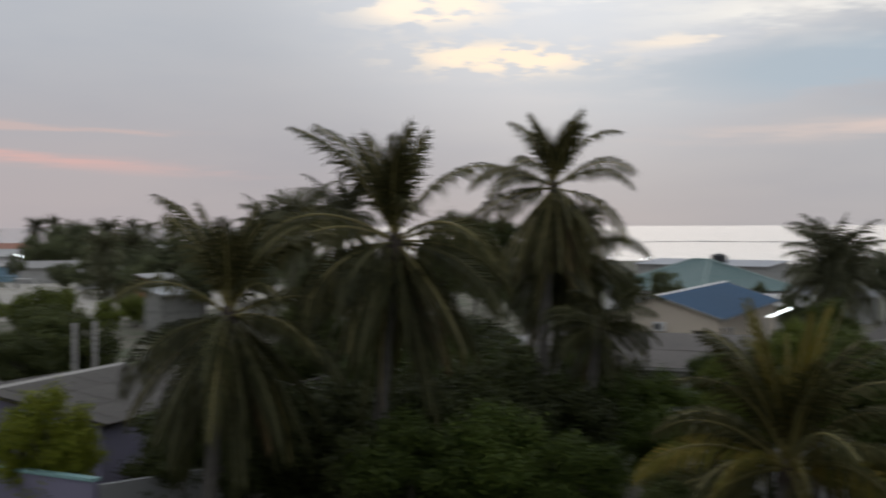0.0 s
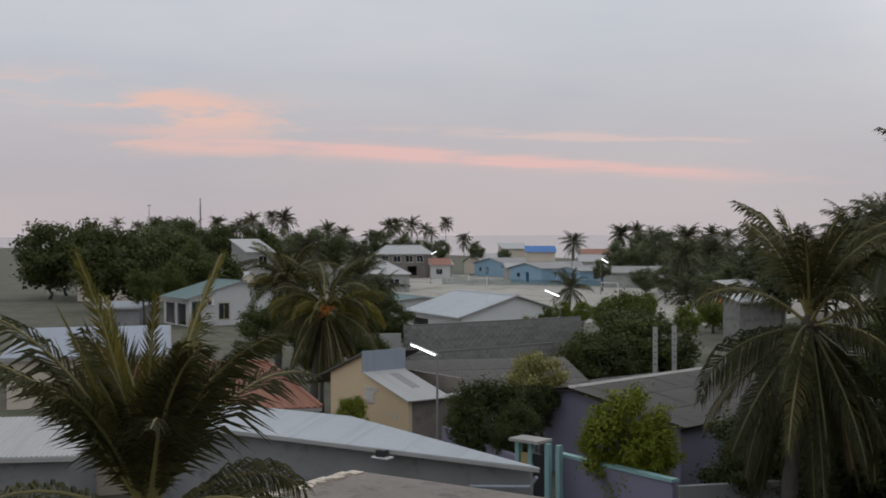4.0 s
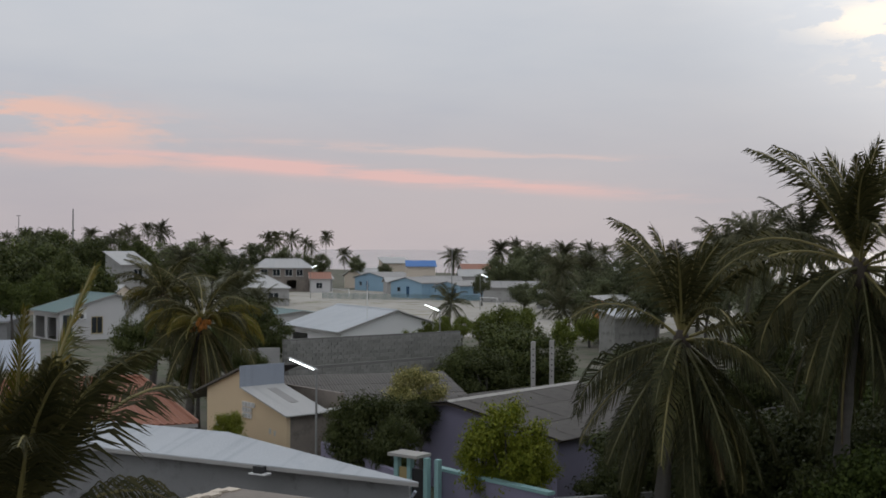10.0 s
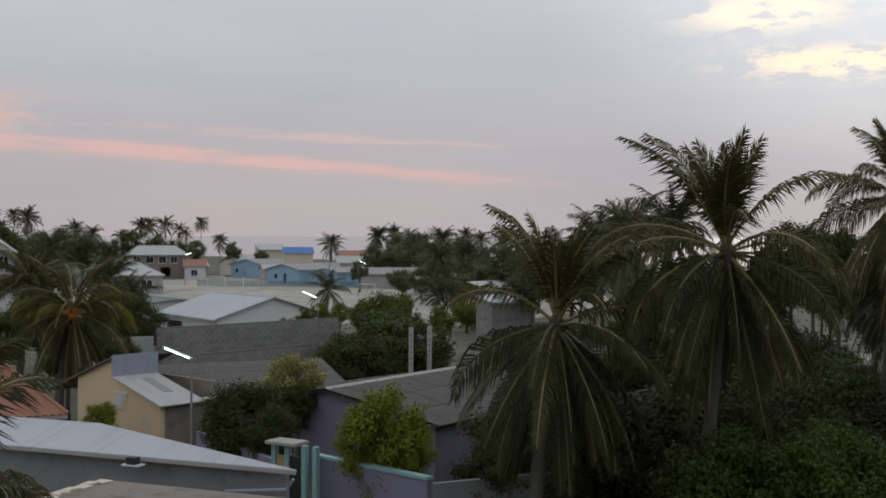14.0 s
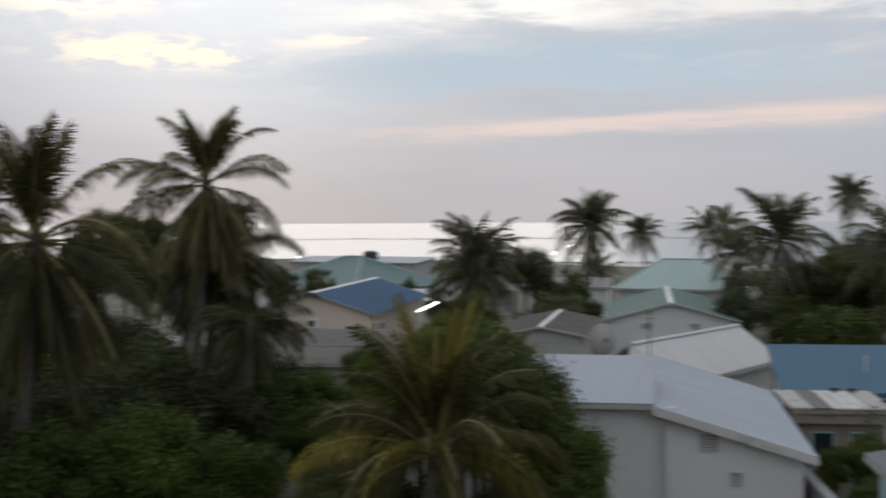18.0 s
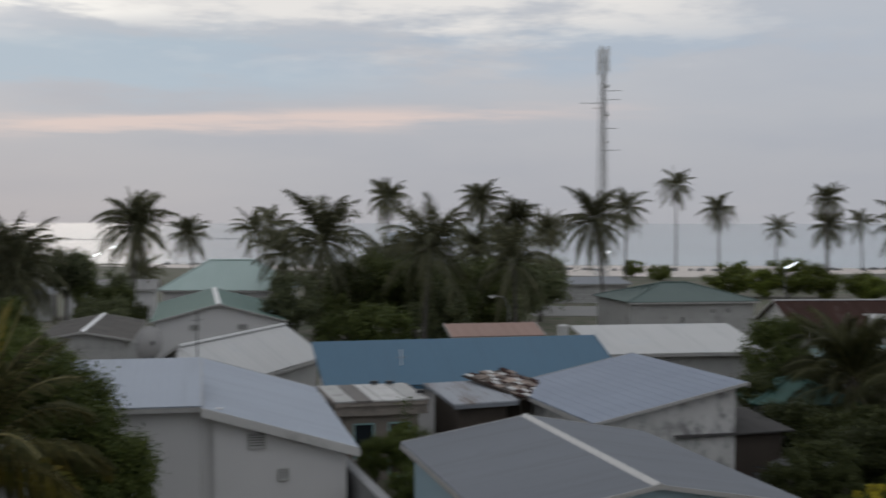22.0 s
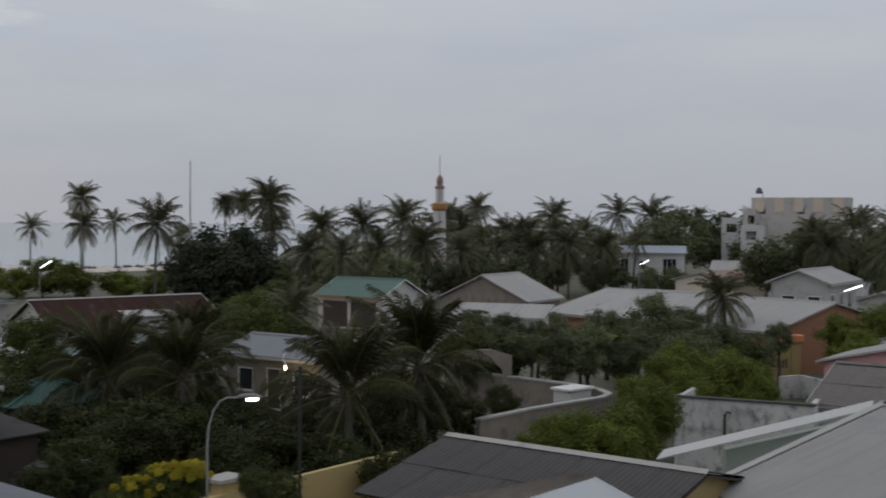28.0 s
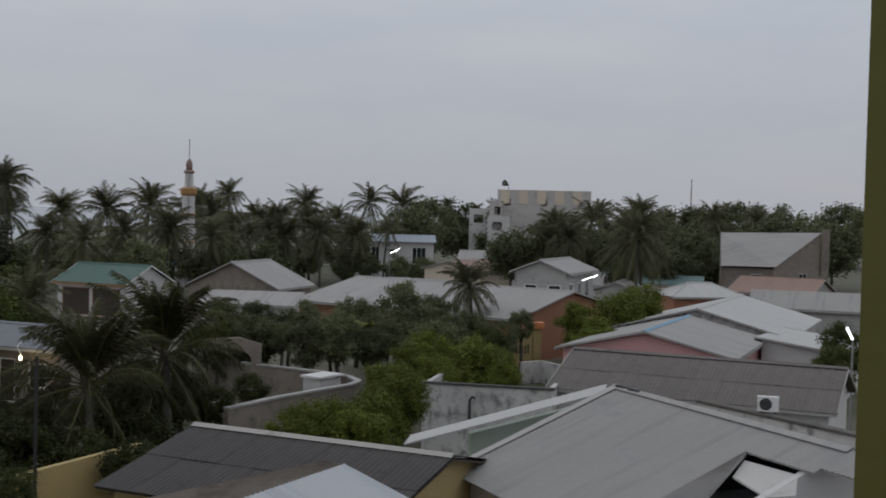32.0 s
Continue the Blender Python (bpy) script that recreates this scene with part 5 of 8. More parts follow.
def more_houses():
    # west: pale lean-tos in the foreground and yards behind
    house("house", "low house with a broad pale grey metal roof", (-50.9, 51.2, 41.4), (9, 11.3), 2.85, 3.6, "shed", "wall_cream", "zinc_blue", "rib")
    house("house", "shed with a white corrugated roof beside the red house", (-31.0, 26.6, 35), (6.5, 5.5), 2.7, 3.1, "shed", "wall_grey", "zinc_white", "corr")
    house("house", "distant house with a pale grey roof among trees", (-119, 127, 15), (13, 8), 2.9, 4.0, "gable", "wall_cream", "zinc_grey", "flat")
    house("house", "distant house with a pale grey roof among trees", (-107, 133, 15), (9, 8), 2.9, 4.1, "gable", "wall_cream", "zinc_white", "flat")
    house("house", "small open shed with dark posts beside the teal roof", (-84, 89, 20), (5, 4), 2.2, 2.6, "shed", "wall_grey", "zinc_dark", "flat", category="shed")
    house("house", "teal roofed clubhouse beside the field", (-62, 108, -37), (9, 9), 2.4, 2.9, "gable", "wall_white", "roof_teal", "flat")
    house("house", "cream gabled house at the end of the field", (-118.5, 246, 62), (10, 8), 2.9, 4.6, "gable", "wall_cream", "zinc_white", "flat")
    house("house", "cream house with a high sloping roof near the sea", (-121, 265, 40), (7, 6), 5.6, 7.0, "shed", "wall_cream", "zinc_white", "flat")
    house("house", "low grey cement house at the field", (-52, 176, 20), (7, 6), 2.5, 3.2, "shed", "wall_cement", "zinc_grey", "flat")
    house("house", "low grey cement house at the field", (-60, 195, 15), (7, 6), 2.7, 3.6, "gable", "wall_cement", "zinc_grey", "flat")
    house("house", "small house with a grey-green gable roof", (-62, 230, 60), (7, 6), 3.4, 5.2, "gable", "wall_white", "roof_grey_green", "flat")
    house("house", "blue painted house wing at the field", (-77, 198, 65), (7, 7), 2.7, 3.4, "gable", "wall_blue", "zinc_grey", "flat", openings={"A": [(1.0, 0.2, 1.1, 2.0, "door", M["blue_paint"], M["wall_blue"]), (3.4, 1.1, 1.0, 0.9, "window", M["wall_blue"])], "0": [(1.6, 1.1, 1.0, 0.9, "window", M["wall_blue"]), (4.2, 0.2, 1.0, 2.0, "door", M["wall_blue"], M["roof_navy"])], "1": [(2.6, 1.1, 1.0, 0.9, "window", M["wall_blue"])]})
    house("house", "brown roofed house among palms", (-36, 158, 60), (8, 5), 3.4, 4.8, "gable", "wall_cream", "roof_brown", "flat")
    house("house", "house with a grey roof among palms", (-45, 208, 20), (11, 6), 4.6, 6.0, "shed", "wall_white", "zinc_grey", "flat")
    house("house", "grey block shed with a pale roof under the palms", (-24, 104, 40), (5, 4), 3.45, 3.95, "shed", "block", "zinc_pale", "flat", category="shed")
    house("house", "dim house under the palms with a barred window", (-1.5, 52, 66), (9, 7), 2.7, 3.6, "gable", "wall_grey", "asbestos_dark", "corr", openings={"A": [(2.5, 0.9, 1.3, 1.2, "window"), (4.6, 0.9, 1.5, 1.2, "window")]}, fascia=None)
    house("house", "shed with a pale corrugated roof close below", (19.6, 2.8, -24), (7, 4), 3.0, 4.32, "shed", "wall_white", "zinc_pale", "corr", fascia=None)
    house("house", "low white house behind the skirted palm", (3.0, 59.8, -4), (6.4, 3.6), 2.95, 3.6, "shed", "wall_white", "zinc_grey", "flat", openings={"A": [(1.2, 1.0, 1.0, 1.0, "window")]})
    house("house", "low grey house beyond the field", (-66.6, 193.9, 20), (9, 6), 2.6, 3.6, "gable", "wall_cement", "zinc_grey", "flat")
    house("house", "white walled house near the far shore", (-88.0, 234.0, 25), (7, 6), 3.4, 4.8, "gable", "wall_white", "zinc_white", "flat")
    house("house", "small cement house near the far shore", (-120.8, 224.6, 40), (6, 6), 2.6, 3.6, "gable", "wall_cement", "zinc_white", "flat")
    house("house", "low cement shed behind the blue houses", (-98.0, 219.1, 35), (8, 5), 2.4, 3.3, "gable", "wall_cement", "zinc_white", "flat")
    house("house", "low white house behind the blue houses", (-92.4, 226.9, 35), (8, 5), 2.6, 3.5, "gable", "wall_white", "zinc_grey", "flat")
    # north
    house("house", "long low grey building near the shore with a water tank", (41, 178, -43), (23, 7), 3.2, 3.9, "shed", "wall_cement", "zinc_dark", "flat")
    house("house", "low white house between the palms with a grey roof", (46.2, 108.5, -28), (9, 5), 2.9, 3.7, "gable", "wall_white", "zinc_grey", "flat", openings={"A": [(1.2, 0.9, 1.1, 1.1, "window"), (5.0, 0.1, 0.9, 2.0, "door")]})
    house("house", "low cement house behind the trees", (38.0, 112.0, -25), (8, 5), 2.6, 3.3, "shed", "wall_cement", "zinc_slate", "flat")
    house("house", "house with a white sheet roof by the palms", (31, 103, -25), (9, 6), 2.3, 3.0, "shed", "wall_white", "zinc_white", "flat")
    house("house", "small annex with a dark fibre-cement roof", (33.0, 25.6, -20), (4.6, 3.0), 2.3, 2.62, "shed", "wood_dark", "asbestos_black", "corr", fascia=None)
    house("shed", "open shed roofed with loose red-brown tiles", (30.6, 33.4, 10), (2.6, 3.0), 2.83, 3.46, "shed", "wood_dark", "wood_dark", "flat", category="shed", fascia=None, made=loose_tiles)
    house("house", "low grey sports hall behind the court", (100, 96, -29), (9, 5), 2.2, 2.8, "shed", "wall_cement", "zinc_slate", "flat")
    house("house", "dark roofed house behind the dense trees", (92, 118, -40), (9, 6), 6.4, 8.0, "shed", "wall_grey", "zinc_dark", "flat")
    # east
    house("house", "long white building with a pale blue roof", (170, 17.5, -85), (14, 7), 5.4, 6.3, "shed", "wall_white", "zinc_blue", "flat", openings={"A": [(1.5, 2.6, 1.5, 2, "window"), (4.4, 2.6, 1.2, 2, "window"), (7.0, 3.4, 0.9, 0.9, "window"), (10.3, 2.2, 2.0, 2.4, "window")]})
    house("house", "house with a white hipped roof and brown wall", (104.1, -17.2, -78), (7.0, 5.4), 2.88, 3.95, "hip", "wall_terracotta", "zinc_white", "flat", hip=2.4)
    house("house", "house with a rust-brown gable roof", (113, -26.5, 63), (8, 10), 2.95, 4.2, "gable", "wall_cement", "roof_brown", "flat")
    house("house", "low house with a white metal roof", (66.5, -17.5, -26), (7, 5), 2.6, 3.2, "shed", "wall_white", "zinc_white", "rib")
    house("house", "brown gabled house behind the orange one", (144.4, 4.7, -27), (9, 8.4), 2.9, 3.87, "gable", "wall_cream", "roof_brown", "flat")
    house("house", "low white house under the minaret", (150, 38, -76), (9, 6), 2.6, 3.1, "shed", "wall_white", "zinc_white", "flat")
    house("house", "low house with a dark blue roof", (135.7, 37.5, -74), (4, 6), 2.95, 3.4, "shed", "wall_cement", "roof_navy", "flat")
    house("house", "house with a grey metal roof and a lit porch", (55.5, 22.8, -110), (7, 5), 2.8, 3.6, "gable", "wall_brown", "zinc_slate", "rib", openings={"A": [(0.8, 0.9, 1.1, 1.2, "window"), (2.8, 0.1, 1.0, 2.1, "door"), (4.6, 0.9, 1.1, 1.2, "window")], "B": [(1.0, 0.9, 1.1, 1.2, "window"), (3.0, 0.1, 1.0, 2.1, "door")], "0": [(1.2, 0.9, 1.2, 1.2, "window")], "1": [(1.2, 0.9, 1.2, 1.2, "window")]})
    house("shed", "open shelter with a dark teal tent-like canopy roof", (41.9, 28.4, -40), (4.4, 4.0), 2.15, 3.0, "hip", "wall_grey", "canopy_teal", "flat", hip=2.1, category="shed", fascia=None)
    house("house", "small teal roofed lean-to by the palms", (52.5, 31.0, -40), (6, 4), 2.7, 3.2, "shed", "wall_cement", "roof_teal", "flat")
    house("house", "bare cement room on the roof line", (60.2, 34.2, -45), (2.9, 2.6), 4.1, 4.25, "shed", "wall_cement", "wall_cement", "flat", fascia=None, over=0.2, ends=0.2)
    house("house", "bare cement room on the roof line", (62.3, 29.4, -45), (2.9, 2.6), 3.35, 3.45, "shed", "wall_cement", "wall_cement", "flat", fascia=None, over=0.2, ends=0.2)
    house("house", "house with grey roof behind the terracotta gable", (93, 6, -115), (8, 9), 2.9, 4.2, "gable", "wall_white", "zinc_grey", "flat")
    house("house", "distant house with a pale roof among trees", (118, -6, -100), (8, 6), 2.9, 4.0, "gable", "wall_white", "zinc_grey", "flat")
    house("house", "distant house with a pale roof among trees", (128, -18, -100), (7, 6), 2.6, 3.4, "gable", "wall_cream", "roof_teal", "flat")


def steep_roof_house():
    """Tall unrendered block house: one steep roof slope towards the lane, a high end wall and a free-standing pier."""
    e = thing("house", "tall bare block house with a steep grey sheet roof", "house", 125.9, -28.0, 0, 0)
    o = Vector((125.9, -28.0, 0))
    el, er, rl, rr = (Vector(p) - o for p in ((125.4, -22.9, 4.75), (122.9, -28.1, 4.85), (130.0, -23.6, 8.25), (128.5, -34.2, 8.5)))
    roof_sheet(el, er, rr, rl, "rib").ob("roof_panel", M["zinc_grey"], e)
    down = lambda p, d=0.06: p - Vector((0, 0, d))
    flat = lambda p: Vector((p.x, p.y, 0))
    front = (er - el)
    m = Matrix.Translation(flat(el) + Vector((0.5, -0.2, 0))) @ pose(0, 0, 0, 0, 0, math.degrees(math.atan2(front.y, front.x)))
    w = wall_faces(front.length - 0.3, [(0, 4.6), (front.length - 0.3, 4.6)], [(3.1, 2.6, 1.2, 1.4, "window")]).ob("wall", M["wall_brown"], e)
    w.matrix_basis = m
    fill_opening(w, (3.1, 2.6, 1.2, 1.4, "window"))
    side = rr - er
    ln = Vector((side.x, side.y, 0)).length
    g = wall_faces(ln, [(0, 4.72), (ln, 8.3)], [(4.6, 2.6, 1.4, 1.5, "window")])
    w = g.ob("wall", M["wall_brown"], e)
    w.matrix_basis = Matrix.Translation(flat(er) + Vector((0.25, 0.1, 0))) @ pose(0, 0, 0, 0, 0, math.degrees(math.atan2(side.y, side.x)))
    fill_opening(w, (4.6, 2.6, 1.4, 1.5, "window"))
    Geo().prism([flat(rr) + Vector((0.1, -0.9, 0)), flat(rr) + Vector((0.5, -0.9, 0)), flat(rr) + Vector((0.5, -0.1, 0)), flat(rr) + Vector((0.1, -0.1, 0))], (0, 0, 8.85)).ob("pier", M["wall_brown"], e)
    Geo().prism([flat(rl) + Vector((0.1, 0, 0)), flat(rr) + Vector((0.1, 0.1, 0)), down(rr, 0.2) + Vector((0.1, 0.1, 0)), down(rl, 0.2) + Vector((0.1, 0, 0))], (0.18, 0, 0)).ob("wall", M["wall_brown"], e)
    Geo().prism([flat(el) + Vector((0.3, 0, 0)), flat(rl) + Vector((0, 0, 0)), down(rl, 0.2), down(el, 0.15) + Vector((0.3, 0, 0))], (0, -0.18, 0)).ob("wall", M["wall_brown"], e)


def broken_roof_house():
    """Large grey gable roof close below; one lower corner of its covering is open over a white ceiling board."""
    h = house("house", "large house with a grey metal roof open at one corner", (28, -5.1, -153), (9, 10), 2.91, 4.89, "gable", "wall_white", "zinc_grey", "corr", bare="A", fascia=None)
    z = lambda y: 4.89 + (4.89 - 2.91) * y / 5.0
    for x0, x1, y0 in ((-4.5, 2.39, -5.0), (2.39, 4.5, -0.98), (4.5, 7.5, -0.8)):
        roof_sheet((x0, y0, z(y0)), (x1, y0, z(y0)), (x1, 0, 4.89), (x0, 0, 4.89), "corr").ob("roof_panel", M["zinc_grey"], h)
    roof_sheet((2.39, -5.0, z(-5.0)), (4.52, -5.0, z(-5.0)), (2.41, -0.98, z(-0.98)), (2.39, -0.98, z(-0.98)), "corr").ob("roof_panel", M["zinc_grey"], h)
    board = [(2.46, -1.08), (4.08, -1.02), (4.72, -1.6), (4.25, -1.92), (2.85, -1.68)]
    Geo().prism([(x, y, z(y) - 0.12) for x, y in board], (0, 0, -0.04)).ob("ceiling_board", M["cap_paint"], h, "loose white ceiling board")
    Geo().box(1.9, 7.4, -2.9, 0, 3.5, 3.55).ob("inner_ceiling", M["wall_grey"], h)
    Geo().prism([(4.7, -1.85, z(-1.85) - 0.2), (7.4, -1.35, z(-1.35) - 0.2), (7.4, -4.8, 2.9), (4.3, -2.6, z(-2.6) - 0.2)], (0, 0, -0.04)).ob("lean_to_sheet", M["zinc_grey"], h)
    for i in range(26):
        y = -0.15 - i * 0.19
        Geo().box(-4.18, -4.15, y - 0.015, y + 0.015, z(y) + 0.02, z(y) + 0.05).ob("bolt", M["pole_grey"], h)
    rnd = random.Random(3)
    for i in range(7):
        x = -4.3 + i * 0.16
        Geo().box(x, x + rnd.uniform(0.10, 0.17), rnd.uniform(-0.16, -0.06), rnd.uniform(0.05, 0.14), 4.925, 4.965).ob("tar_patch", M["dark_metal"], h, "black tar patch on the ridge")
    Geo().prism([(-4.52, 0, 4.93), (-4.52, -5.0, 2.95), (-4.22, -5.0, 2.95), (-4.22, 0, 4.93)], (0, 0, 0.012)).ob("verge_flashing", M["trim_grey"], h)


def tapered_lean_to():
    """Pale metal roof that narrows to a point over a dark grey wall, with a gutter pipe and a floodlight."""
    e = thing("house", "low grey house whose pale metal roof narrows to a corner", "house", -20.0, 30.0, 0, 0)
    o = Vector((-20.0, 30.0, 0))
    a0, a1, b1, b0 = (Vector(p) - o for p in ((-27.5, 30.0, 3.2), (-12.3, 28.6, 3.2), (-20.2, 31.55, 3.62), (-31.0, 32.4, 3.62)))
    roof_sheet(a0, a1, b1, b0, "rib").ob("roof_panel", M["zinc_pale"], e)
    d = (a1 - a0).normalized()
    back = Vector((-d.y, d.x, 0))
    g = Geo().prism([a0 + back * 0.35 - Vector((0, 0, 3.2)), a1 + back * 0.35 - d * 0.5 - Vector((0, 0, 3.2)), a1 + back * 0.35 - d * 0.5 - Vector((0, 0, 0.05)), a0 + back * 0.35 - Vector((0, 0, 0.05))], back * 0.15)
    g.ob("wall", M["wall_grey"], e)
    Geo().prism([a1 + back * 0.4 - d * 0.6 - Vector((0, 0, 3.2)), b1 - d * 0.2 - Vector((0, 0, 3.62)), b1 - d * 0.2 - Vector((0, 0, 0.1)), a1 + back * 0.4 - d * 0.6 - Vector((0, 0, 0.1))], -d * 0.15).ob("wall", M["wall_grey"], e)
    Geo().prism([a0 - back * 0.02 - Vector((0, 0, 0.12)), a1 - back * 0.02 - Vector((0, 0, 0.12)), a1 - back * 0.02 - Vector((0, 0, 0.02)), a0 - back * 0.02 - Vector((0, 0, 0.02))], -back * 0.03).ob("fascia", M["trim_grey"], e)
    Geo().tube([a1 - d * 0.1 - Vector((0, 0, 0.25)), a1 - d * 0.3 - Vector((0, 0, 0.55)), a1 - d * 2.2 - Vector((0, 0, 0.75))], [0.05, 0.05, 0.05], 7).ob("gutter_pipe", M["zinc_blue"], e)
    return e


def worn_slab():
    e = thing("house", "flat cement roof slab with a crumbled pinkish edge", "house", -13.4, 22.6, 0, -6)
    Geo().box(-2.6, 3.4, -4.0, 2.0, 3.36, 3.49).ob("roof_slab", M["wall_brown"], e)
    Geo().box(-2.4, 3.2, -3.8, 1.8, 0, 3.35).ob("wall", M["wall_grey"], e)
    rnd = random.Random(12)
    for i in range(16):
        x = -2.62 + rnd.uniform(-0.02, 0.05)
        y = 1.9 - i * 0.37
        w = [rnd.uniform(0.18, 0.5) for _ in range(2)]
        Geo().prism([(x, y, 3.492), (x + w[0], y - 0.02, 3.492), (x + w[1], y - 0.2, 3.492), (x + w[0] * 0.9, y - 0.36, 3.492), (x + 0.02, y - 0.37, 3.492)], (0.01, 0, rnd.uniform(0.03, 0.07))).ob("edge_rubble", M["wall_cream"], e, "crumbled pinkish mortar")


more_houses()
tapered_lean_to()
worn_slab()
west_houses()
north_houses()
east_houses()

# ---- towers, walls, lamps ----
def telecom_tower(x, y, h):
    e = thing("telecom_tower", "tall grey lattice telecom mast with panel antennas", "mast", x, y, 0, 20)
    w0, w1 = 1.25, 0.55
    legs = []
    for k in range(3):
        a = math.radians(120 * k + 10)
        legs.append((Vector((math.cos(a) * w0, math.sin(a) * w0, 0)), Vector((math.cos(a) * w1, math.sin(a) * w1, h - 4))))
        Geo().tube([legs[k][0], legs[k][1]], [0.085, 0.06], 6).ob("leg", M["galvanised"], e)
    n = 22
    for k in range(3):
        g = Geo()
        (a0, a1), (b0, b1) = legs[k], legs[(k + 1) % 3]
        for i in range(n):
            p, q = a0.lerp(a1, i / n), b0.lerp(b1, (i + 1) / n)
            r, s = b0.lerp(b1, i / n), a0.lerp(a1, (i + 1) / n)
            g.tube([p, q], [0.035, 0.035], 4, False).tube([r, s], [0.035, 0.035], 4, False).tube([p, r], [0.03, 0.03], 4, False)
        g.ob("bracing", M["galvanised"], e)
    Geo().tube([(0, 0, h - 6), (0, 0, h)], [0.11, 0.09], 8).ob("top_pole", M["pole_grey"], e)
    Geo().tube([(0.1, 0.1, 0), (0.1, 0.1, h - 6)], [0.14, 0.12], 6).ob("cable_run", M["pole_grey"], e)
    for k in range(6):
        a = math.radians(60 * k)
        c = Vector((math.cos(a) * 0.82, math.sin(a) * 0.82, 0))
        z = h - 3.9 if k % 2 else h - 4.4
        Geo().box(c.x - 0.13, c.x + 0.13, c.y - 0.1, c.y + 0.1, z, z + 4.0).ob("panel_antenna", M["white_paint"], e)
        Geo().tube([(0, 0, z + 2.0), (c.x, c.y, z + 2.0)], [0.05, 0.05], 5).ob("arm", M["pole_grey"], e)
    for z, d, r in ((h - 6.0, 0.8, 0.42), (h - 10.5, 0.9, 0.36), (h - 14.8, 0.9, 0.30)):
        Geo().tube([(0.5, 0, z), (d, -0.1, z), (d + 0.28, -0.15, z)], [0.1, r * 0.7, r], 12).ob("dish", M["white_paint"], e)
    for z, l in ((h - 6.9, 2.9), (h - 8.3, 2.6), (h - 8.8, -3.6), (h - 9.6, -1.6), (h - 12.8, 2.2), (h - 16.2, 2.8)):
        Geo().tube([(0, 0, z), (0.39 * l, -0.92 * l, z + 0.05)], [0.055, 0.04], 5).ob("whip_antenna", M["pole_grey"], e)
    return e


telecom_tower(134.4, 126.0, 36.8)


def thin_mast(label, x, y, h, r=0.12, bar=1.2):
    e = thing("mast", label, "mast", x, y, 0, 30)
    Geo().tube([(0, 0, 0), (0, 0, h * 0.6), (0, 0, h)], [r, r * 0.8, r * 0.5], 6).ob("pole", M["pole_grey"], e)
    if bar:
        Geo().box(-bar / 2, bar / 2, -0.06, 0.06, h - 0.25, h - 0.08).ob("crossbar", M["pole_grey"], e)
    return e


thin_mast("tall thin floodlight pole near the beach", 177, 92.8, 19.7, 0.16, 0.9)
thin_mast("distant radio mast behind the palms", -250, 300, 21.4, 0.35, 0)
thin_mast("distant thin radio mast", -263, 290, 19.2, 0.2, 1.5)
thin_mast("distant radio mast over the trees", 392, -61, 23.2, 0.3, 0)


def minaret(x, y):
    e = thing("minaret", "slim white minaret with orange-gold bands and dome", "minaret", x, y, 0, 15)
    Geo().tube([(0, 0, 0), (0, 0, 6), (0, 0, 11.2)], [1.0, 0.92, 0.86], 8).ob("shaft", M["wall_white"], e)
    Geo().tube([(0, 0, 11.2), (0, 0, 11.5), (0, 0, 12.2), (0, 0, 12.4)], [0.88, 1.15, 1.2, 0.9], 8).ob("balcony", M["orange_paint"], e, "orange-gold balcony")
    Geo().tube([(0, 0, 12.4), (0, 0, 14.4)], [0.62, 0.58], 8).ob("upper_shaft", M["wall_white"], e)
    Geo().tube([(0, 0, 14.4), (0, 0, 14.6), (0, 0, 14.9)], [0.62, 0.78, 0.6], 8).ob("cornice", M["roof_brown"], e)
    Geo().tube([(0, 0, 14.9), (0, 0, 15.5), (0, 0, 16.0), (0, 0, 16.3), (0, 0, 16.6)], [0.42, 0.5, 0.44, 0.24, 0.03], 10).ob("dome", M["roof_brown"], e, "brown dome", True)
    Geo().tube([(-0.9, 0, 8), (-0.9, 0, 19.2)], [0.08, 0.05], 5).ob("antenna", M["pole_grey"], e)
    for z in (4.4, 8.4):
        Geo().tube([(0, 0, z), (0, 0, z + 0.15), (0, 0, z + 0.3)], [0.96, 1.04, 0.96], 8).ob("band", M["orange_paint"], e)
    return e


minaret(163.5, 45.5)


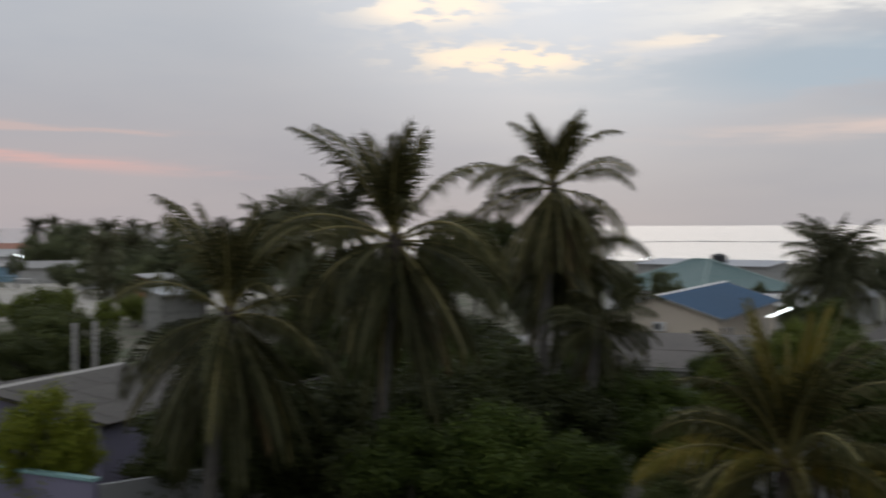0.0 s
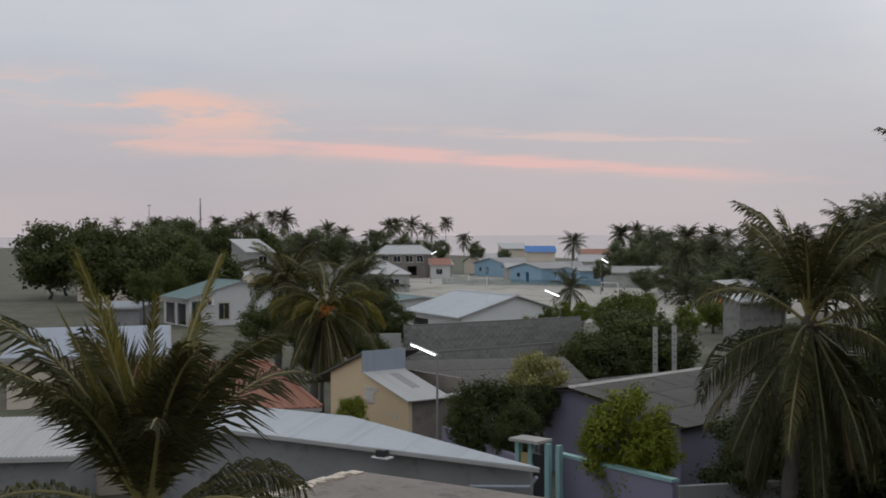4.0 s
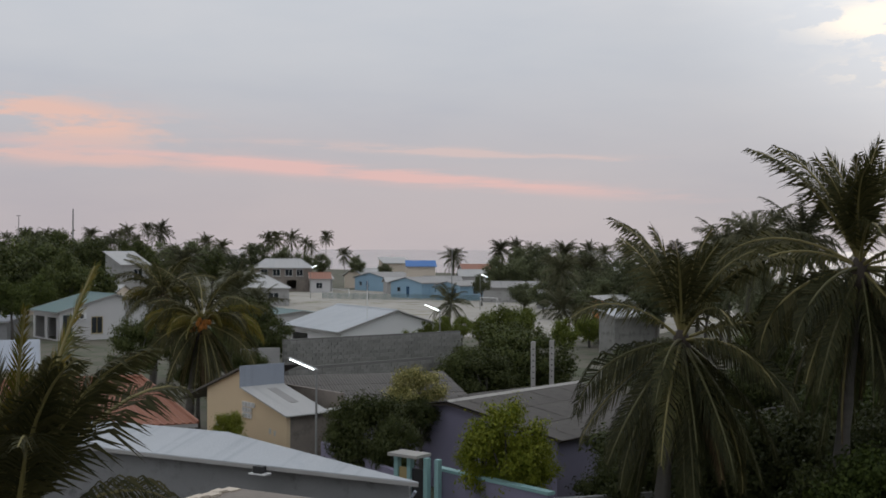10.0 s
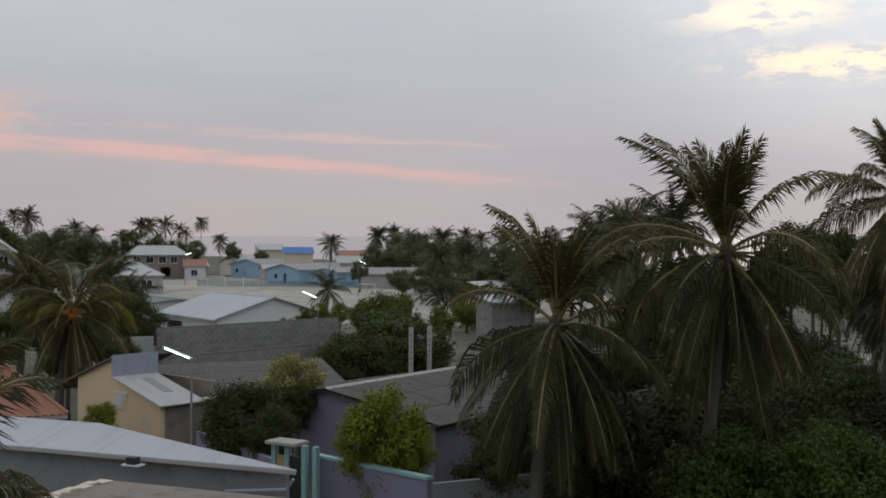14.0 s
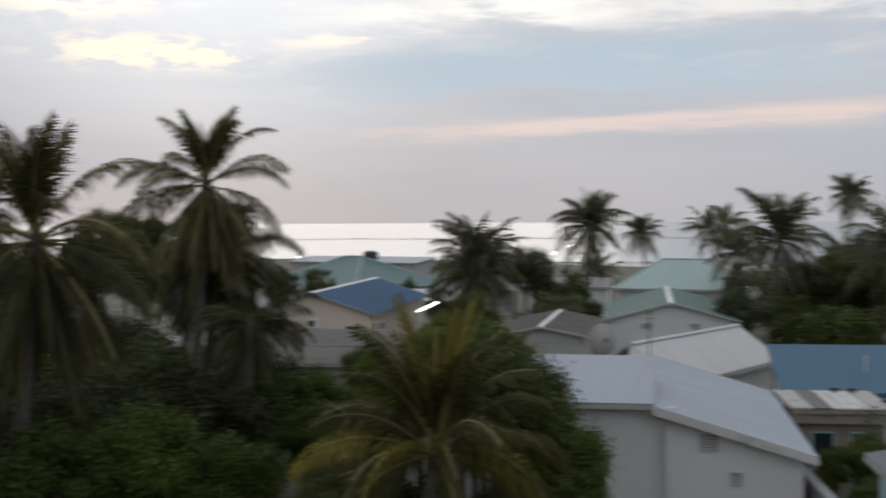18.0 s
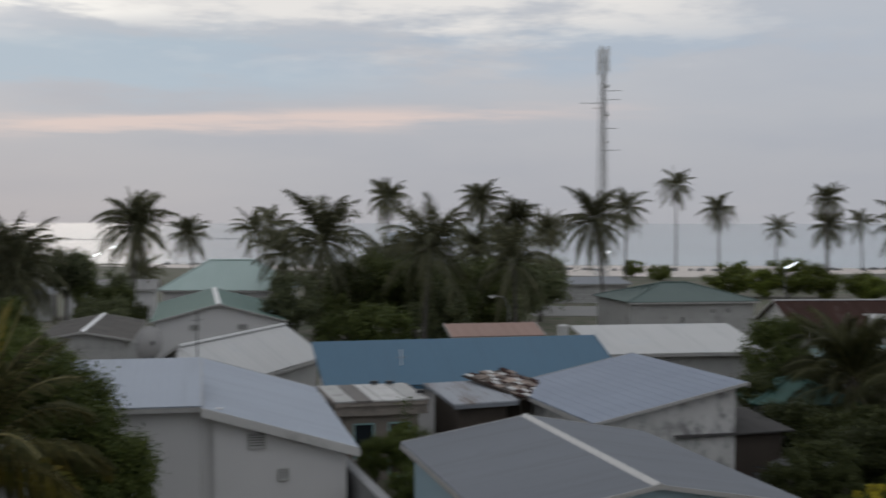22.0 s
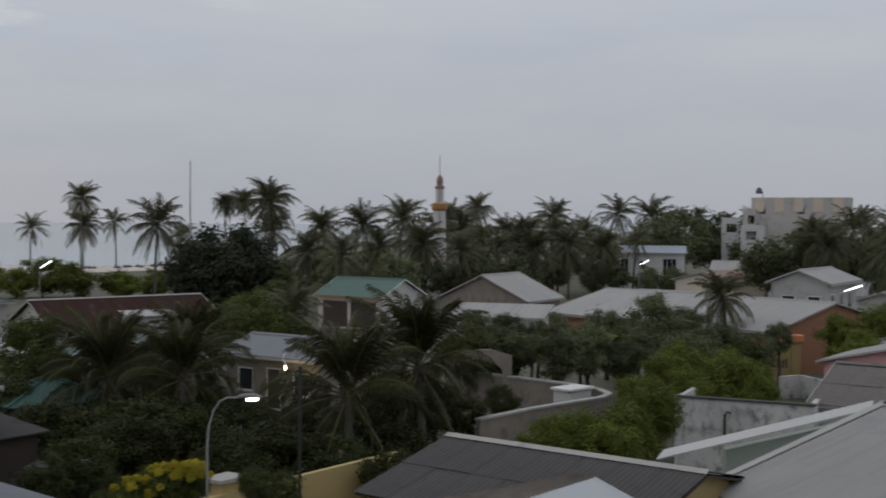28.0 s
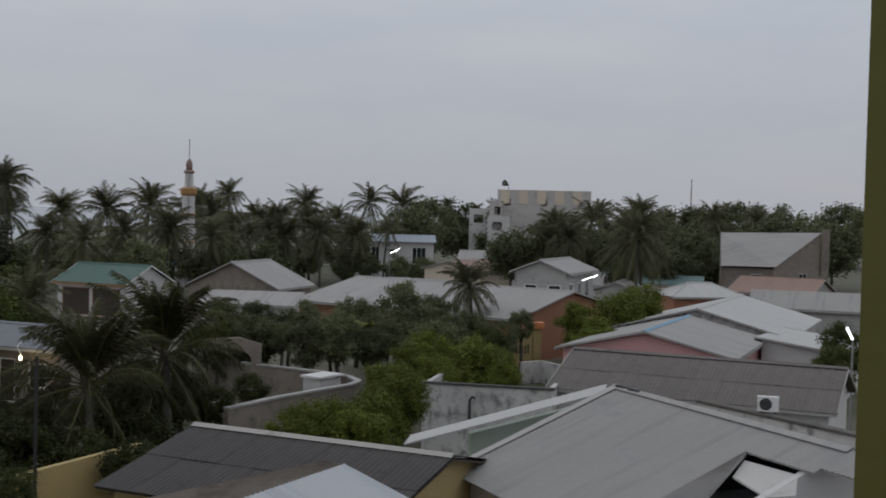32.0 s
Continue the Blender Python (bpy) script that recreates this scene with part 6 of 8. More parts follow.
def apartment_block():
    """Unfinished concrete block of four storeys on the skyline with a lower wing."""
    e = thing("apartment_block", "unfinished grey concrete apartment block with cream panels", "building", 205, -6.5, 0, -94)
    holes = []
    for f in range(4):
        for i in (0, 2, 4):
            holes.append((1.3 + i * 3.1, 1.1 + f * 3.4, 1.0, 1.1, "open"))
    for m, ln, hh in ((pose(-8, -5, 0), 16, holes), (pose(8, -4.8, 0, 0, 0, 90), 9.6, holes[:1]), (pose(-8, 4.8, 0, 0, 0, -90), 9.6, holes[:2]), (pose(8, 5, 0, 0, 0, 180), 16, [])):
        o = wall_faces(ln, [(0, 14.0), (ln, 14.0)], hh).ob("wall", M["bare_block"], e)
        o.matrix_basis = m
    for f in range(5):
        Geo().box(-7.8, 7.8, -4.8, 4.8, f * 3.4 - 0.1, f * 3.4 + 0.1).ob("floor_slab", M["wall_cement"], e)
    for i in range(5):
        x = -7.4 + i * 3.1
        Geo().box(x, x + 1.5, -5.12, -5.004, 11.6, 13.9).ob("cream_panel", M["wall_cream"], e, "cream rendered panel")
    for x in (-6.6,):
        Geo().tube([(x, 1, 14), (x, 1, 14.9)], [0.05, 0.05], 5).ob("dish_post", M["dark_metal"], e)
        Geo().tube([(x, 1, 14.9), (x - 0.5, 0.5, 15.2), (x - 0.7, 0.3, 15.3)], [0.1, 0.5, 0.6], 12).ob("dish", M["dark_metal"], e)
    for s, (x0, x1, z, mat) in enumerate(((-12.5, -9.2, 10.6, "wall_white"), (-9.0, -7.0, 12.0, "bare_block"), (-9.2, -5.5, 9.4, "wall_white"))):
        o = wall_faces(x1 - x0, [(0, z), (x1 - x0, z)], [(0.8, z - 2.4, 1.6, 1.4, "open")]).ob("wing_wall", M[mat], e)
        o.matrix_basis = pose(x0, -8 - s, 0)
        Geo().box(x0, x1, -7.8 - s, -2, z - 0.15, z).ob("wing_roof", M["concrete"], e)
        Geo().box(x0, x0 + 0.2, -7.8 - s, -2, 0, z - 0.2).box(x1 - 0.2, x1, -7.8 - s, -2, 0, z - 0.2).ob("wing_side", M[mat], e)
    return e


apartment_block()


def own_building():
    """The balcony from which the camera looks: floor, back wall, ceiling slab and the olive jamb beside it."""
    e = thing("balcony", "upper balcony with an olive painted jamb", "balcony", 0, 0, 0, -16)
    Geo().box(-3, 1.05, -0.9, 0.35, 7.8, 7.95).ob("floor_slab", M["concrete"], e)
    Geo().box(-3, 4, -1.1, -0.9, 0, 11.2).ob("back_wall", M["olive_paint"], e)
    Geo().box(-3, 1.05, -0.9, -0.35, 11.0, 11.2).ob("ceiling_slab", M["concrete"], e)
    Geo().box(-3, 1.05, 0.25, 0.34, 7.95, 8.7).ob("parapet", M["olive_paint"], e)
    Geo().box(-3, 4, -0.898, 0.2, 0, 7.79).ob("storeys_below", M["olive_paint"], e)
    return e


own_building()
jamb = thing("door_jamb", "olive green painted jamb at the balcony's end", "door jamb", 1.30 * math.sin(radians(106.72)), 1.30 * math.cos(radians(106.72)), 7.96, -106.72)
Geo().box(0.0, 0.30, 0.0, 0.35, 0, 3.0).ob("jamb_post", M["olive_paint"], jamb)

# lamps
for x, y, z, yaw, tilt in ((-20.1, 37.3, 5.0, 172, 16), (-30.9, 75.5, 5.0, 175, 20), (-132, 284, 5.5, 22, 26), (-61.4, 166.2, 5.5, 22, -26), (-103.8, 190.2, 5.5, 22, 26), (15.2, 54.6, 5.0, -17, 24), (94, 64.7, 5.0, -55, 32), (82.5, -5.3, 5.0, -94, 20), (50.5, -14.9, 4.5, 150, 30), (127.7, 12.9, 5, -96, 26), (194, 35.1, 5, -96, -30), (38.3, 103.0, 5, -30, 26), (57.1, 139.9, 5, -30, 24), (76.0, 178.8, 5, -30, 24), (24.1, 141.3, 5, 20, 20), (110.9, 104.0, 5, -50, 32), (207.0, 26.8, 6, -95, -12)):
    tube_lamp(x, y, z, yaw, tilt)


def arm_lamp(x, y, z, yaw, lit=True):
    e = thing("street_lamp", "grey street lamp with a curved arm and lit head" if lit else "grey street lamp with a curved arm, unlit", "street lamp", x, y, 0, yaw)
    Geo().tube([(0, 0, -0.1), (0, 0, z * 0.8)], [0.038, 0.029], 8).ob("pole", M["pole_grey"], e)
    arc = [(0.75 * (1 - math.cos(a)) * 0.6, 0, z * 0.8 + (z * 0.2) * math.sin(a)) for a in (0, 0.4, 0.8, 1.2, 1.57)]
    Geo().tube(arc + [(0.75, 0, z)], [0.029, 0.027, 0.025, 0.024, 0.022, 0.022], 8).ob("arm", M["pole_grey"], e)
    hd = Geo().tube([(0.7, 0, z + 0.02), (0.85, 0, z + 0.04), (1.1, 0, z + 0.03), (1.25, 0, z)], [0.03, 0.055, 0.055, 0.025], 8).ob("head", M["pole_grey"], e)
    Geo().tube([(0.9, 0, z - 0.06), (1.1, 0, z - 0.06), (1.17, 0, z - 0.04)], [0.03, 0.042, 0.028], 8).ob("lens", M["tube" if lit else "white_paint"], hd, "lit lens" if lit else "white lens")
    return e


arm_lamp(24.5, 12.4, 5.38, -62)
arm_lamp(47.1, 51.8, 4.95, 130, False)

# walls and gate by the lane, west
garden_wall("purple-grey boundary wall with a teal coping", (-14.9, 36.3), (-10.2, 33.9), 2.0, "wall_purple", coping="teal_paint")
garden_wall("grey block boundary wall", (-10.1, 33.9), (-7.0, 36.5), 1.9, "wall_grey")
garden_wall("purple-grey boundary wall along the lane", (-21.4, 40.3), (-16.3, 36.0), 1.9, "wall_purple")


def gate(x, y, yaw):
    e = thing("gate", "gateway with pale teal posts and a concrete canopy", "gate", x, y, 0, yaw)
    for px in (0.0, 0.55, 1.25, 1.7):
        Geo().box(px - 0.08, px + 0.08, -0.1, 0.1, 0, 2.5).ob("post", M["teal_paint"], e)
    Geo().box(-0.12, 1.12, -0.4, 0.4, 2.5, 2.6).ob("canopy", M["concrete"], e)
    Geo().box(0.64, 1.16, -0.03, 0.03, 0.05, 2.1).ob("gate_leaf", M["dark_metal"], e)
    Geo().box(0.10, 0.45, -0.03, 0.03, 0.05, 2.1).ob("side_leaf", M["wall_yellow"], e)
    return e


gate(-16.2, 35.85, -14)
for x, y in ((-17.0, 53.4), (-16.4, 54.5)):
    p = thing("concrete_post", "bare precast concrete post with bolt holes", "post", x, y, 0, 20, "concrete posts")
    Geo().box(-0.11, 0.11, -0.09, 0.09, -0.1, 5.0).ob("shaft", M["concrete"], p)
    for k in range(6):
        Geo().box(-0.03, 0.03, -0.094, -0.089, 3.2 + k * 0.28, 3.27 + k * 0.28).ob("bolt_hole", M["dark_metal"], p)

# goal at the field
goal = thing("football_goal", "white football goal on the sandy field", "goal", -63.3, 175.2, 0, -13)
for sx in (-1.6, 1.6):
    Geo().tube([(sx, 0, 0), (sx, 0, 1.5)], [0.06, 0.06], 6).ob("post", M["white_paint"], goal)
Geo().tube([(-1.6, 0, 1.5), (1.6, 0, 1.5)], [0.06, 0.06], 6).ob("crossbar", M["white_paint"], goal)
for sx in (-1.6, 1.6):
    Geo().tube([(sx, 0, 1.5), (sx, 1.1, 0.02)], [0.035, 0.035], 5).ob("stay", M["white_paint"], goal)
copy_thing(goal, pose(-101.3, 197.5, 0, 0, 0, 24))
fence = thing("field_fence", "low teal netting fence round the field", "fence", -101.2, 190, 0, 4)
net = Geo()
for i in range(260):
    net.box(i * 0.177, i * 0.177 + 0.07, -0.02, 0.02, 0.05, 1.1)
net.ob("netting", M["roof_teal"], fence)
for i in range(16):
    Geo().tube([(i * 3.05, 0.05, 0), (i * 3.05, 0.05, 1.3)], [0.04, 0.04], 5).ob("fence_post", M["pole_grey"], fence)

# ---- palms ----
def palm_grove(group, places, seed):
    rnd = random.Random(seed)
    for x, y, z, s in places:
        far_palm(x, y, z, s, rnd, group)


palm_grove('far west palms', [(-291.4, 324.9, 12.8, 1.36), (-330.5, 373.7, 12.8, 1.36), (-305.2, 351.6, 13.4, 1.36), (-302, 354.3, 12.4, 1.36), (-292.9, 361.9, 13.4, 1.36), (-287.1, 366.6, 12.4, 1.36), (-284.4, 368.6, 13, 1.36), (-249, 326.7, 14.2, 1.36), (-279.9, 372.1, 11.3, 1.36), (-296, 401.5, 16.6, 1.36), (-177.6, 246.3, 13, 1.36), (-203.8, 305.9, 10.2, 1.36), (-223.1, 345, 9.1, 1.36), (-244.2, 396.4, 8.4, 1.36), (-209.5, 353.4, 11.7, 1.36), (-220.1, 376.9, 12.2, 1.36), (-191.4, 337.5, 12.1, 1.36), (-198.4, 359.7, 10.7, 1.36), (-222.7, 408.9, 9.2, 1.36), (-233.1, 441, 13.6, 1.36), (-211.2, 414.9, 6.5, 1.36), (-301.5, 315.6, 13.1, 1.36)], 1)
palm_grove('far west palms', [(-338.4, 366.4, 12.1, 1.36)], 2)
palm_grove('shore west palms', [(-122.4, 309.2, 6.4, 1.36), (-115.3, 329.6, 8.7, 1.36), (-105.7, 315.3, 9.4, 1.36), (-106.7, 332.5, 8.4, 1.36), (-102.7, 333.8, 7.4, 1.36), (-74.6, 258, 7.9, 1.36), (-94.8, 355.1, 8.7, 1.36), (-85.7, 338.5, 7.7, 1.36), (-46.5, 159.6, 5.9, 1.36), (-50.4, 187.3, 5.3, 1.36), (-40, 100.3, 4.3, 0.88), (-43.4, 149, 1.2, 1.36), (-27.3, 113.1, 1.5, 1.36), (-52.5, 226.8, 7.9, 1.36), (-9.8, 79.4, 9.3, 1.32), (-7.8, 89.7, 9.7, 1.31), (-17.2, 115.1, 8.7, 1.36)], 3)
palm_grove('mid north palms', [(29, 231, 10.3, 1.36), (46, 314.1, 4.6, 1.36), (47.5, 106.2, 9.4, 1.36), (78.3, 156, 7.4, 1.36), (77.3, 134.6, 8.1, 1.36), (89.1, 150.1, 8.7, 1.36), (114.7, 156.5, 13.3, 1.36), (120.2, 139.1, 12.8, 1.36), (105, 114.3, 9.8, 1.36), (152.1, 156.5, 7.9, 1.36), (76.3, 167.2, 1.2, 1.36)], 4)
palm_grove('shore north palms', [(123.6, 142.7, 12.8, 1.36), (105.1, 114.2, 9.3, 1.36), (162.3, 166.8, 7.3, 1.36), (86.9, 82.8, 9.4, 1.4), (140.3, 126.3, 11.4, 1.36), (173.5, 143.7, 16.2, 1.36), (172.8, 133.3, 11.4, 1.36), (212.2, 147.9, 7.9, 1.36), (189.7, 121.6, 13.6, 1.36), (196.1, 125.4, 8.5, 1.36), (206, 124.7, 9.2, 1.36), (108.9, 60.9, 9, 1.36), (237, 126.4, 5.9, 1.36), (285.3, 139.2, 14.1, 1.36), (287.3, 134.9, 14.8, 1.36), (159.7, 70.5, 12, 1.36), (159.9, 70.2, 8, 1.36), (111.8, 152.1, 13.2, 1.36), (85.3, 94, 6, 1.36), (72.2, 91.3, 5.7, 1.36)], 5)
palm_grove('mid north front palms', [(46.4, 71.2, 8, 1.41), (51, 64.2, 7.6, 1.41), (55.4, 60.4, 6.6, 1.28), (28, 83.4, 6.7, 1.46), (28.7, 84.4, 6.1, 1.4), (27.5, 82.4, 5.2, 1.3), (47.2, 105.2, 8.7, 1.34), (51.9, 85.5, 6.5, 1.17), (56.2, 76.6, 6.2, 1.11), (65.1, 75.9, 6.7, 1.17)], 6)
palm_grove('east low palms', [(109.4, 44.1, 6.4, 1.03), (105, 39, 6.1, 0.98), (115.7, 38.8, 6.7, 1.07), (119.9, 35.2, 7, 1.1), (125.9, 32.4, 6.3, 1.01), (131.7, 29.6, 6.6, 1.05), (132.6, 25.4, 6.4, 1.05), (143.1, 23.2, 6.6, 1.07), (148.7, 19.6, 6.5, 1.05), (164.1, 16.8, 7.2, 1.03), (124.8, -6.5, 7.2, 0.97), (149.4, -13, 7.3, 0.99)], 7)
palm_grove('east palms', [(299, 145.5, 14.2, 1.36), (301.2, 140.9, 15.1, 1.36), (145.1, 64.4, 12.3, 1.36), (162.6, 63.5, 8.6, 1.36), (146.4, 51.4, 8.8, 1.36), (148.1, 46.2, 9.7, 1.36), (226.2, 55, 12.1, 1.36), (187.4, 50.3, 9.9, 1.36), (197.7, 55.6, 9.4, 1.36), (189.6, 41.2, 7.5, 1.36), (190.3, 37.5, 8, 1.36), (172, 30.1, 10.2, 1.36), (191.9, 28.2, 7.8, 1.36), (173.3, 20.8, 10.9, 1.36), (193.2, 17.5, 10.8, 1.36), (410.3, 21.2, 12.3, 1.36), (410.6, 11.3, 10.9, 1.36), (367.5, 3.9, 11.9, 1.36), (348.1, -27.7, 11.4, 1.36), (231.3, -26, 10.2, 1.36), (115.7, -12.8, 7.3, 1.36), (384.3, -53, 10.2, 1.36)], 8)
palm_grove('east palms', [(341.6, -72.2, 11.4, 1.36), (169.1, 43.6, 8.6, 1.36)], 9)
palm_grove('east c palms', [(111.3, -12.3, 7.7, 1.35), (198.3, -22.6, 10.3, 1.36), (149.6, -10.8, 9.1, 1.31), (131.9, -5.5, 7.6, 1.29), (188.3, -25.4, 8.4, 1.18), (182.2, -32, 9.6, 1.3), (195.7, -41.3, 9.3, 1.17), (134.8, -7.3, 7.2, 1.18)], 10)
palm_grove('lane palm palms', [(76, 2.4, 4.8, 0.74)], 11)
palm_grove('mid east palms', [(69.2, 29, 3.6, 1.02), (152.9, 26.3, 7.5, 1.36), (133.8, 40, 6.7, 1.36), (151, 35.9, 6.5, 1.36), (193.8, -8.2, 7.8, 1.36), (162.8, 33.7, 6.4, 1.36)], 12)
palm_grove('mid east b palms', [(50.3, 28.9, 1.9, 1.02)], 13)
palm_grove('west mid palms', [(-41.5, 68.4, 5.1, 0.72), (-50.5, 80.5, 5.9, 0.85), (-99.6, 143.4, 6.7, 1.36)], 14)

near_palm("young coconut palm with golden lower fronds beside the balcony", -14.9, 16.3, 4.1, 1.32, [("young", 5), ("spear", 18), ("up", 12), ("mid", 3)], seed=1, coconuts=False)
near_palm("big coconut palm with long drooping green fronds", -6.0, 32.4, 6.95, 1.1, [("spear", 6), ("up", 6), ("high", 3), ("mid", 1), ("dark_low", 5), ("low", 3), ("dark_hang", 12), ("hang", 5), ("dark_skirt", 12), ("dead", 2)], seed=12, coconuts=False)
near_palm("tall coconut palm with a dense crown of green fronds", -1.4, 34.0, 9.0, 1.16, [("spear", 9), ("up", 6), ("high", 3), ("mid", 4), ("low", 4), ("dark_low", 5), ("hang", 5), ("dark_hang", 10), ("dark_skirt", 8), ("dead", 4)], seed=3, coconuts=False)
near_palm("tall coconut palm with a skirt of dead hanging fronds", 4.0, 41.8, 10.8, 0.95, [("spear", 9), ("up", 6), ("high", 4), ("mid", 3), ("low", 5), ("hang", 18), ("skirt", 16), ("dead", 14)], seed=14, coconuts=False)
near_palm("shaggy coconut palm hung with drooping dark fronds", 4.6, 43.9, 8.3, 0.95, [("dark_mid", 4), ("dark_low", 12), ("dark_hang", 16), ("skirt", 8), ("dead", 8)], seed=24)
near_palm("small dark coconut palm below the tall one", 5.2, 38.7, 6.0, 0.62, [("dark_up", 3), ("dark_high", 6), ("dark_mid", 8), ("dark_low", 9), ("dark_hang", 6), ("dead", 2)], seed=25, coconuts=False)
near_palm("young coconut palm with yellow-green fronds", 7.7, 25.9, 4.0, 0.98, [("young", 9), ("spear", 8), ("up", 11), ("high", 7), ("mid", 5), ("gold", 9), ("low", 7)], seed=5, coconuts=False)
near_palm("coconut palm with a cluster of orange coconuts", -32.3, 48.2, 5.75, 0.95, [("up", 5), ("high", 6), ("mid", 4), ("low", 6), ("gold", 15), ("hang", 9), ("skirt", 8), ("dead", 5)], seed=6, bunch=-62)
near_palm("young coconut palm over the thicket, fronds coloured as in shade", 38.9, 14.2, 3.3, 0.95, [("dark_spear", 9), ("dark_up", 12), ("dark_high", 6), ("dark_mid", 4), ("dark_low", 4), ("dark_hang", 5)], seed=7, coconuts=False)
near_palm("young coconut palm over the thicket, fronds coloured as in shade", 44.1, 13.1, 3.7, 1.02, [("dark_spear", 9), ("dark_up", 12), ("dark_high", 6), ("dark_mid", 4), ("dark_low", 4), ("dark_hang", 5)], seed=8, coconuts=False)
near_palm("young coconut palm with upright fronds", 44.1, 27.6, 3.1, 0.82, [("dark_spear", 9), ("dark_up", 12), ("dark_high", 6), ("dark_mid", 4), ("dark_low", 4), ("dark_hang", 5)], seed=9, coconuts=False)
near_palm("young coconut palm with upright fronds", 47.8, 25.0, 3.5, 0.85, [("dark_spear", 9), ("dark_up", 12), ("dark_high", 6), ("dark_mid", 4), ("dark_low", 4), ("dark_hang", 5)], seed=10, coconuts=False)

near_palm("young coconut palm over the thicket, fronds coloured as in shade", 41.5, 22.1, 3.2, 0.78, [("dark_spear", 9), ("dark_up", 12), ("dark_high", 6), ("dark_mid", 4), ("dark_low", 4), ("dark_hang", 5)], seed=41, coconuts=False)
near_palm("young coconut palm over the thicket, fronds coloured as in shade", 41.8, 25.6, 3.1, 0.90, [("dark_spear", 9), ("dark_up", 12), ("dark_high", 6), ("dark_mid", 4), ("dark_low", 4), ("dark_hang", 5)], seed=43, coconuts=False)
near_palm("coconut palm with a shaggy crown and orange coconuts", -43.1, 60.1, 6.5, 0.86, [("up", 6), ("high", 9), ("mid", 9), ("low", 8), ("gold", 4), ("hang", 9), ("skirt", 7)], seed=16)

# ---- trees and shrubs ----
def planting(label, name, kind, mat, group, places, seed):
    for i, (x, y, zc, r) in enumerate(places):
        tree(label, x, y, zc, r, kind, mat, 0.85, seed + i, name, group, name.replace('_', ' ').replace('broadleaf ', ''))


planting('dense dark green mango tree', 'broadleaf_tree', 'far', 'leaf_dark', 'broadleaf trees', [(-100.8, 111.1, 6.4, 4.1), (-104.1, 108, 6.7, 4.73), (-98.1, 113.4, 5.6, 2.84), (-111.5, 155, 7.6, 3.6), (-107.7, 163.5, 6.6, 2.4), (-89.7, 107.5, 6.7, 2.94), (-143.8, 179.5, 9.1, 4.23), (-168.8, 197.7, 9, 4.78), (-173.1, 194, 9.1, 5.47), (-145, 191.3, 9.1, 4.42)], 0)
planting('dense dark green mango tree', 'broadleaf_tree', 'far', 'leaf_dark', 'broadleaf trees', [(-122.7, 124.8, 7.6, 5.52), (-118.2, 129.1, 7.1, 6.44), (-114.6, 132.2, 6.2, 4.6), (-136.7, 132, 7.5, 5), (-94.5, 116.5, 5.6, 3.55), (-131.1, 123.3, 6.8, 5.68)], 5)
planting('leafy green shrub in a yard', 'shrub', 'mid', 'leaf_mid', 'shrubs', [(-99.5, 156.0, 3.2, 1.6), (-81, 88.5, 4.9, 1.89), (-89, 101.5, 5.2, 1.77)], 10)
planting('leafy green tree at the edge of the field', 'broadleaf_tree', 'far', 'leaf_hazed', 'broadleaf trees', [(-53.4, 182.3, 5.9, 3.5), (-74.9, 238.5, 7.1, 3.29), (-65.6, 241.2, 6.3, 3.94), (-55.1, 223.3, 5.7, 3.63), (-81.5, 246.9, 7, 3.42), (-33.1, 146.3, 6.3, 3.15), (-39.8, 155, 5.3, 2.94), (-103.3, 238.6, 5.2, 1.64), (-27.7, 137.2, 7.2, 3.31), (-22.1, 128.1, 7.4, 3.42), (-17.2, 118.8, 8.1, 3.47)], 15)
planting('yellow-green rounded garden tree', 'broadleaf_tree', 'mid', 'leaf_bright', 'broadleaf trees', [(-24.4, 72, 4.6, 1.84)], 20)
planting('dense dark green garden tree behind the houses', 'broadleaf_tree', 'mid', 'leaf_dark', 'broadleaf trees', [(-22.1, 64.3, 2.9, 2.86), (-23.5, 61.7, 2.6, 2.01), (-20.5, 65.9, 2.7, 2.25), (-21.8, 60.2, 2.4, 1.85), (-22.6, 68.4, 3.7, 1.89)], 25)
planting('sparse pale green shrub by the white house', 'shrub', 'far', 'leaf_bright', 'shrubs', [(-33, 75.1, 3.3, 0.78), (-33.9, 83.4, 3.6, 0.76), (-33.4, 79.2, 3.5, 0.72)], 30)
planting("low weedy bush at the field's edge", 'shrub', 'far', 'leaf_bright', 'shrubs', [(-32.9, 89.1, 3.4, 1.1), (-30.2, 86.9, 3.1, 0.97), (-33.6, 86.7, 3.3, 0.88), (-28.3, 98, 2.4, 1.39), (-28.8, 108.2, 2.5, 1.65), (-37.2, 114.1, 2.3, 1.26)], 35)
planting('flowering tree with pale yellow blossom', 'broadleaf_tree', 'mid', 'blossom', 'broadleaf trees', [(-18.7, 43.1, 3.8, 1.24)], 40)
planting('dark green broadleaf tree beside the lane', 'broadleaf_tree', 'fine', 'leaf_dark', 'broadleaf trees', [(-18.7, 38.7, 3.1, 1.63), (-19.4, 38.4, 3, 0.95), (-17, 37.3, 2.7, 0.97), (-18.1, 42.3, 3, 0.92)], 45)
planting('bushy yellow-green tree in front of the purple house', 'broadleaf_tree', 'fine', 'leaf_yellow', 'broadleaf trees', [(-12.3, 35.9, 3.2, 1.6), (-13.1, 35.7, 2.8, 0.96), (-11.4, 35.7, 2.8, 0.95)], 50)
planting('small yellow-green bush by the beige wall', 'shrub', 'mid', 'leaf_yellow', 'shrubs', [(-25.3, 39.6, 2.4, 0.74)], 55)
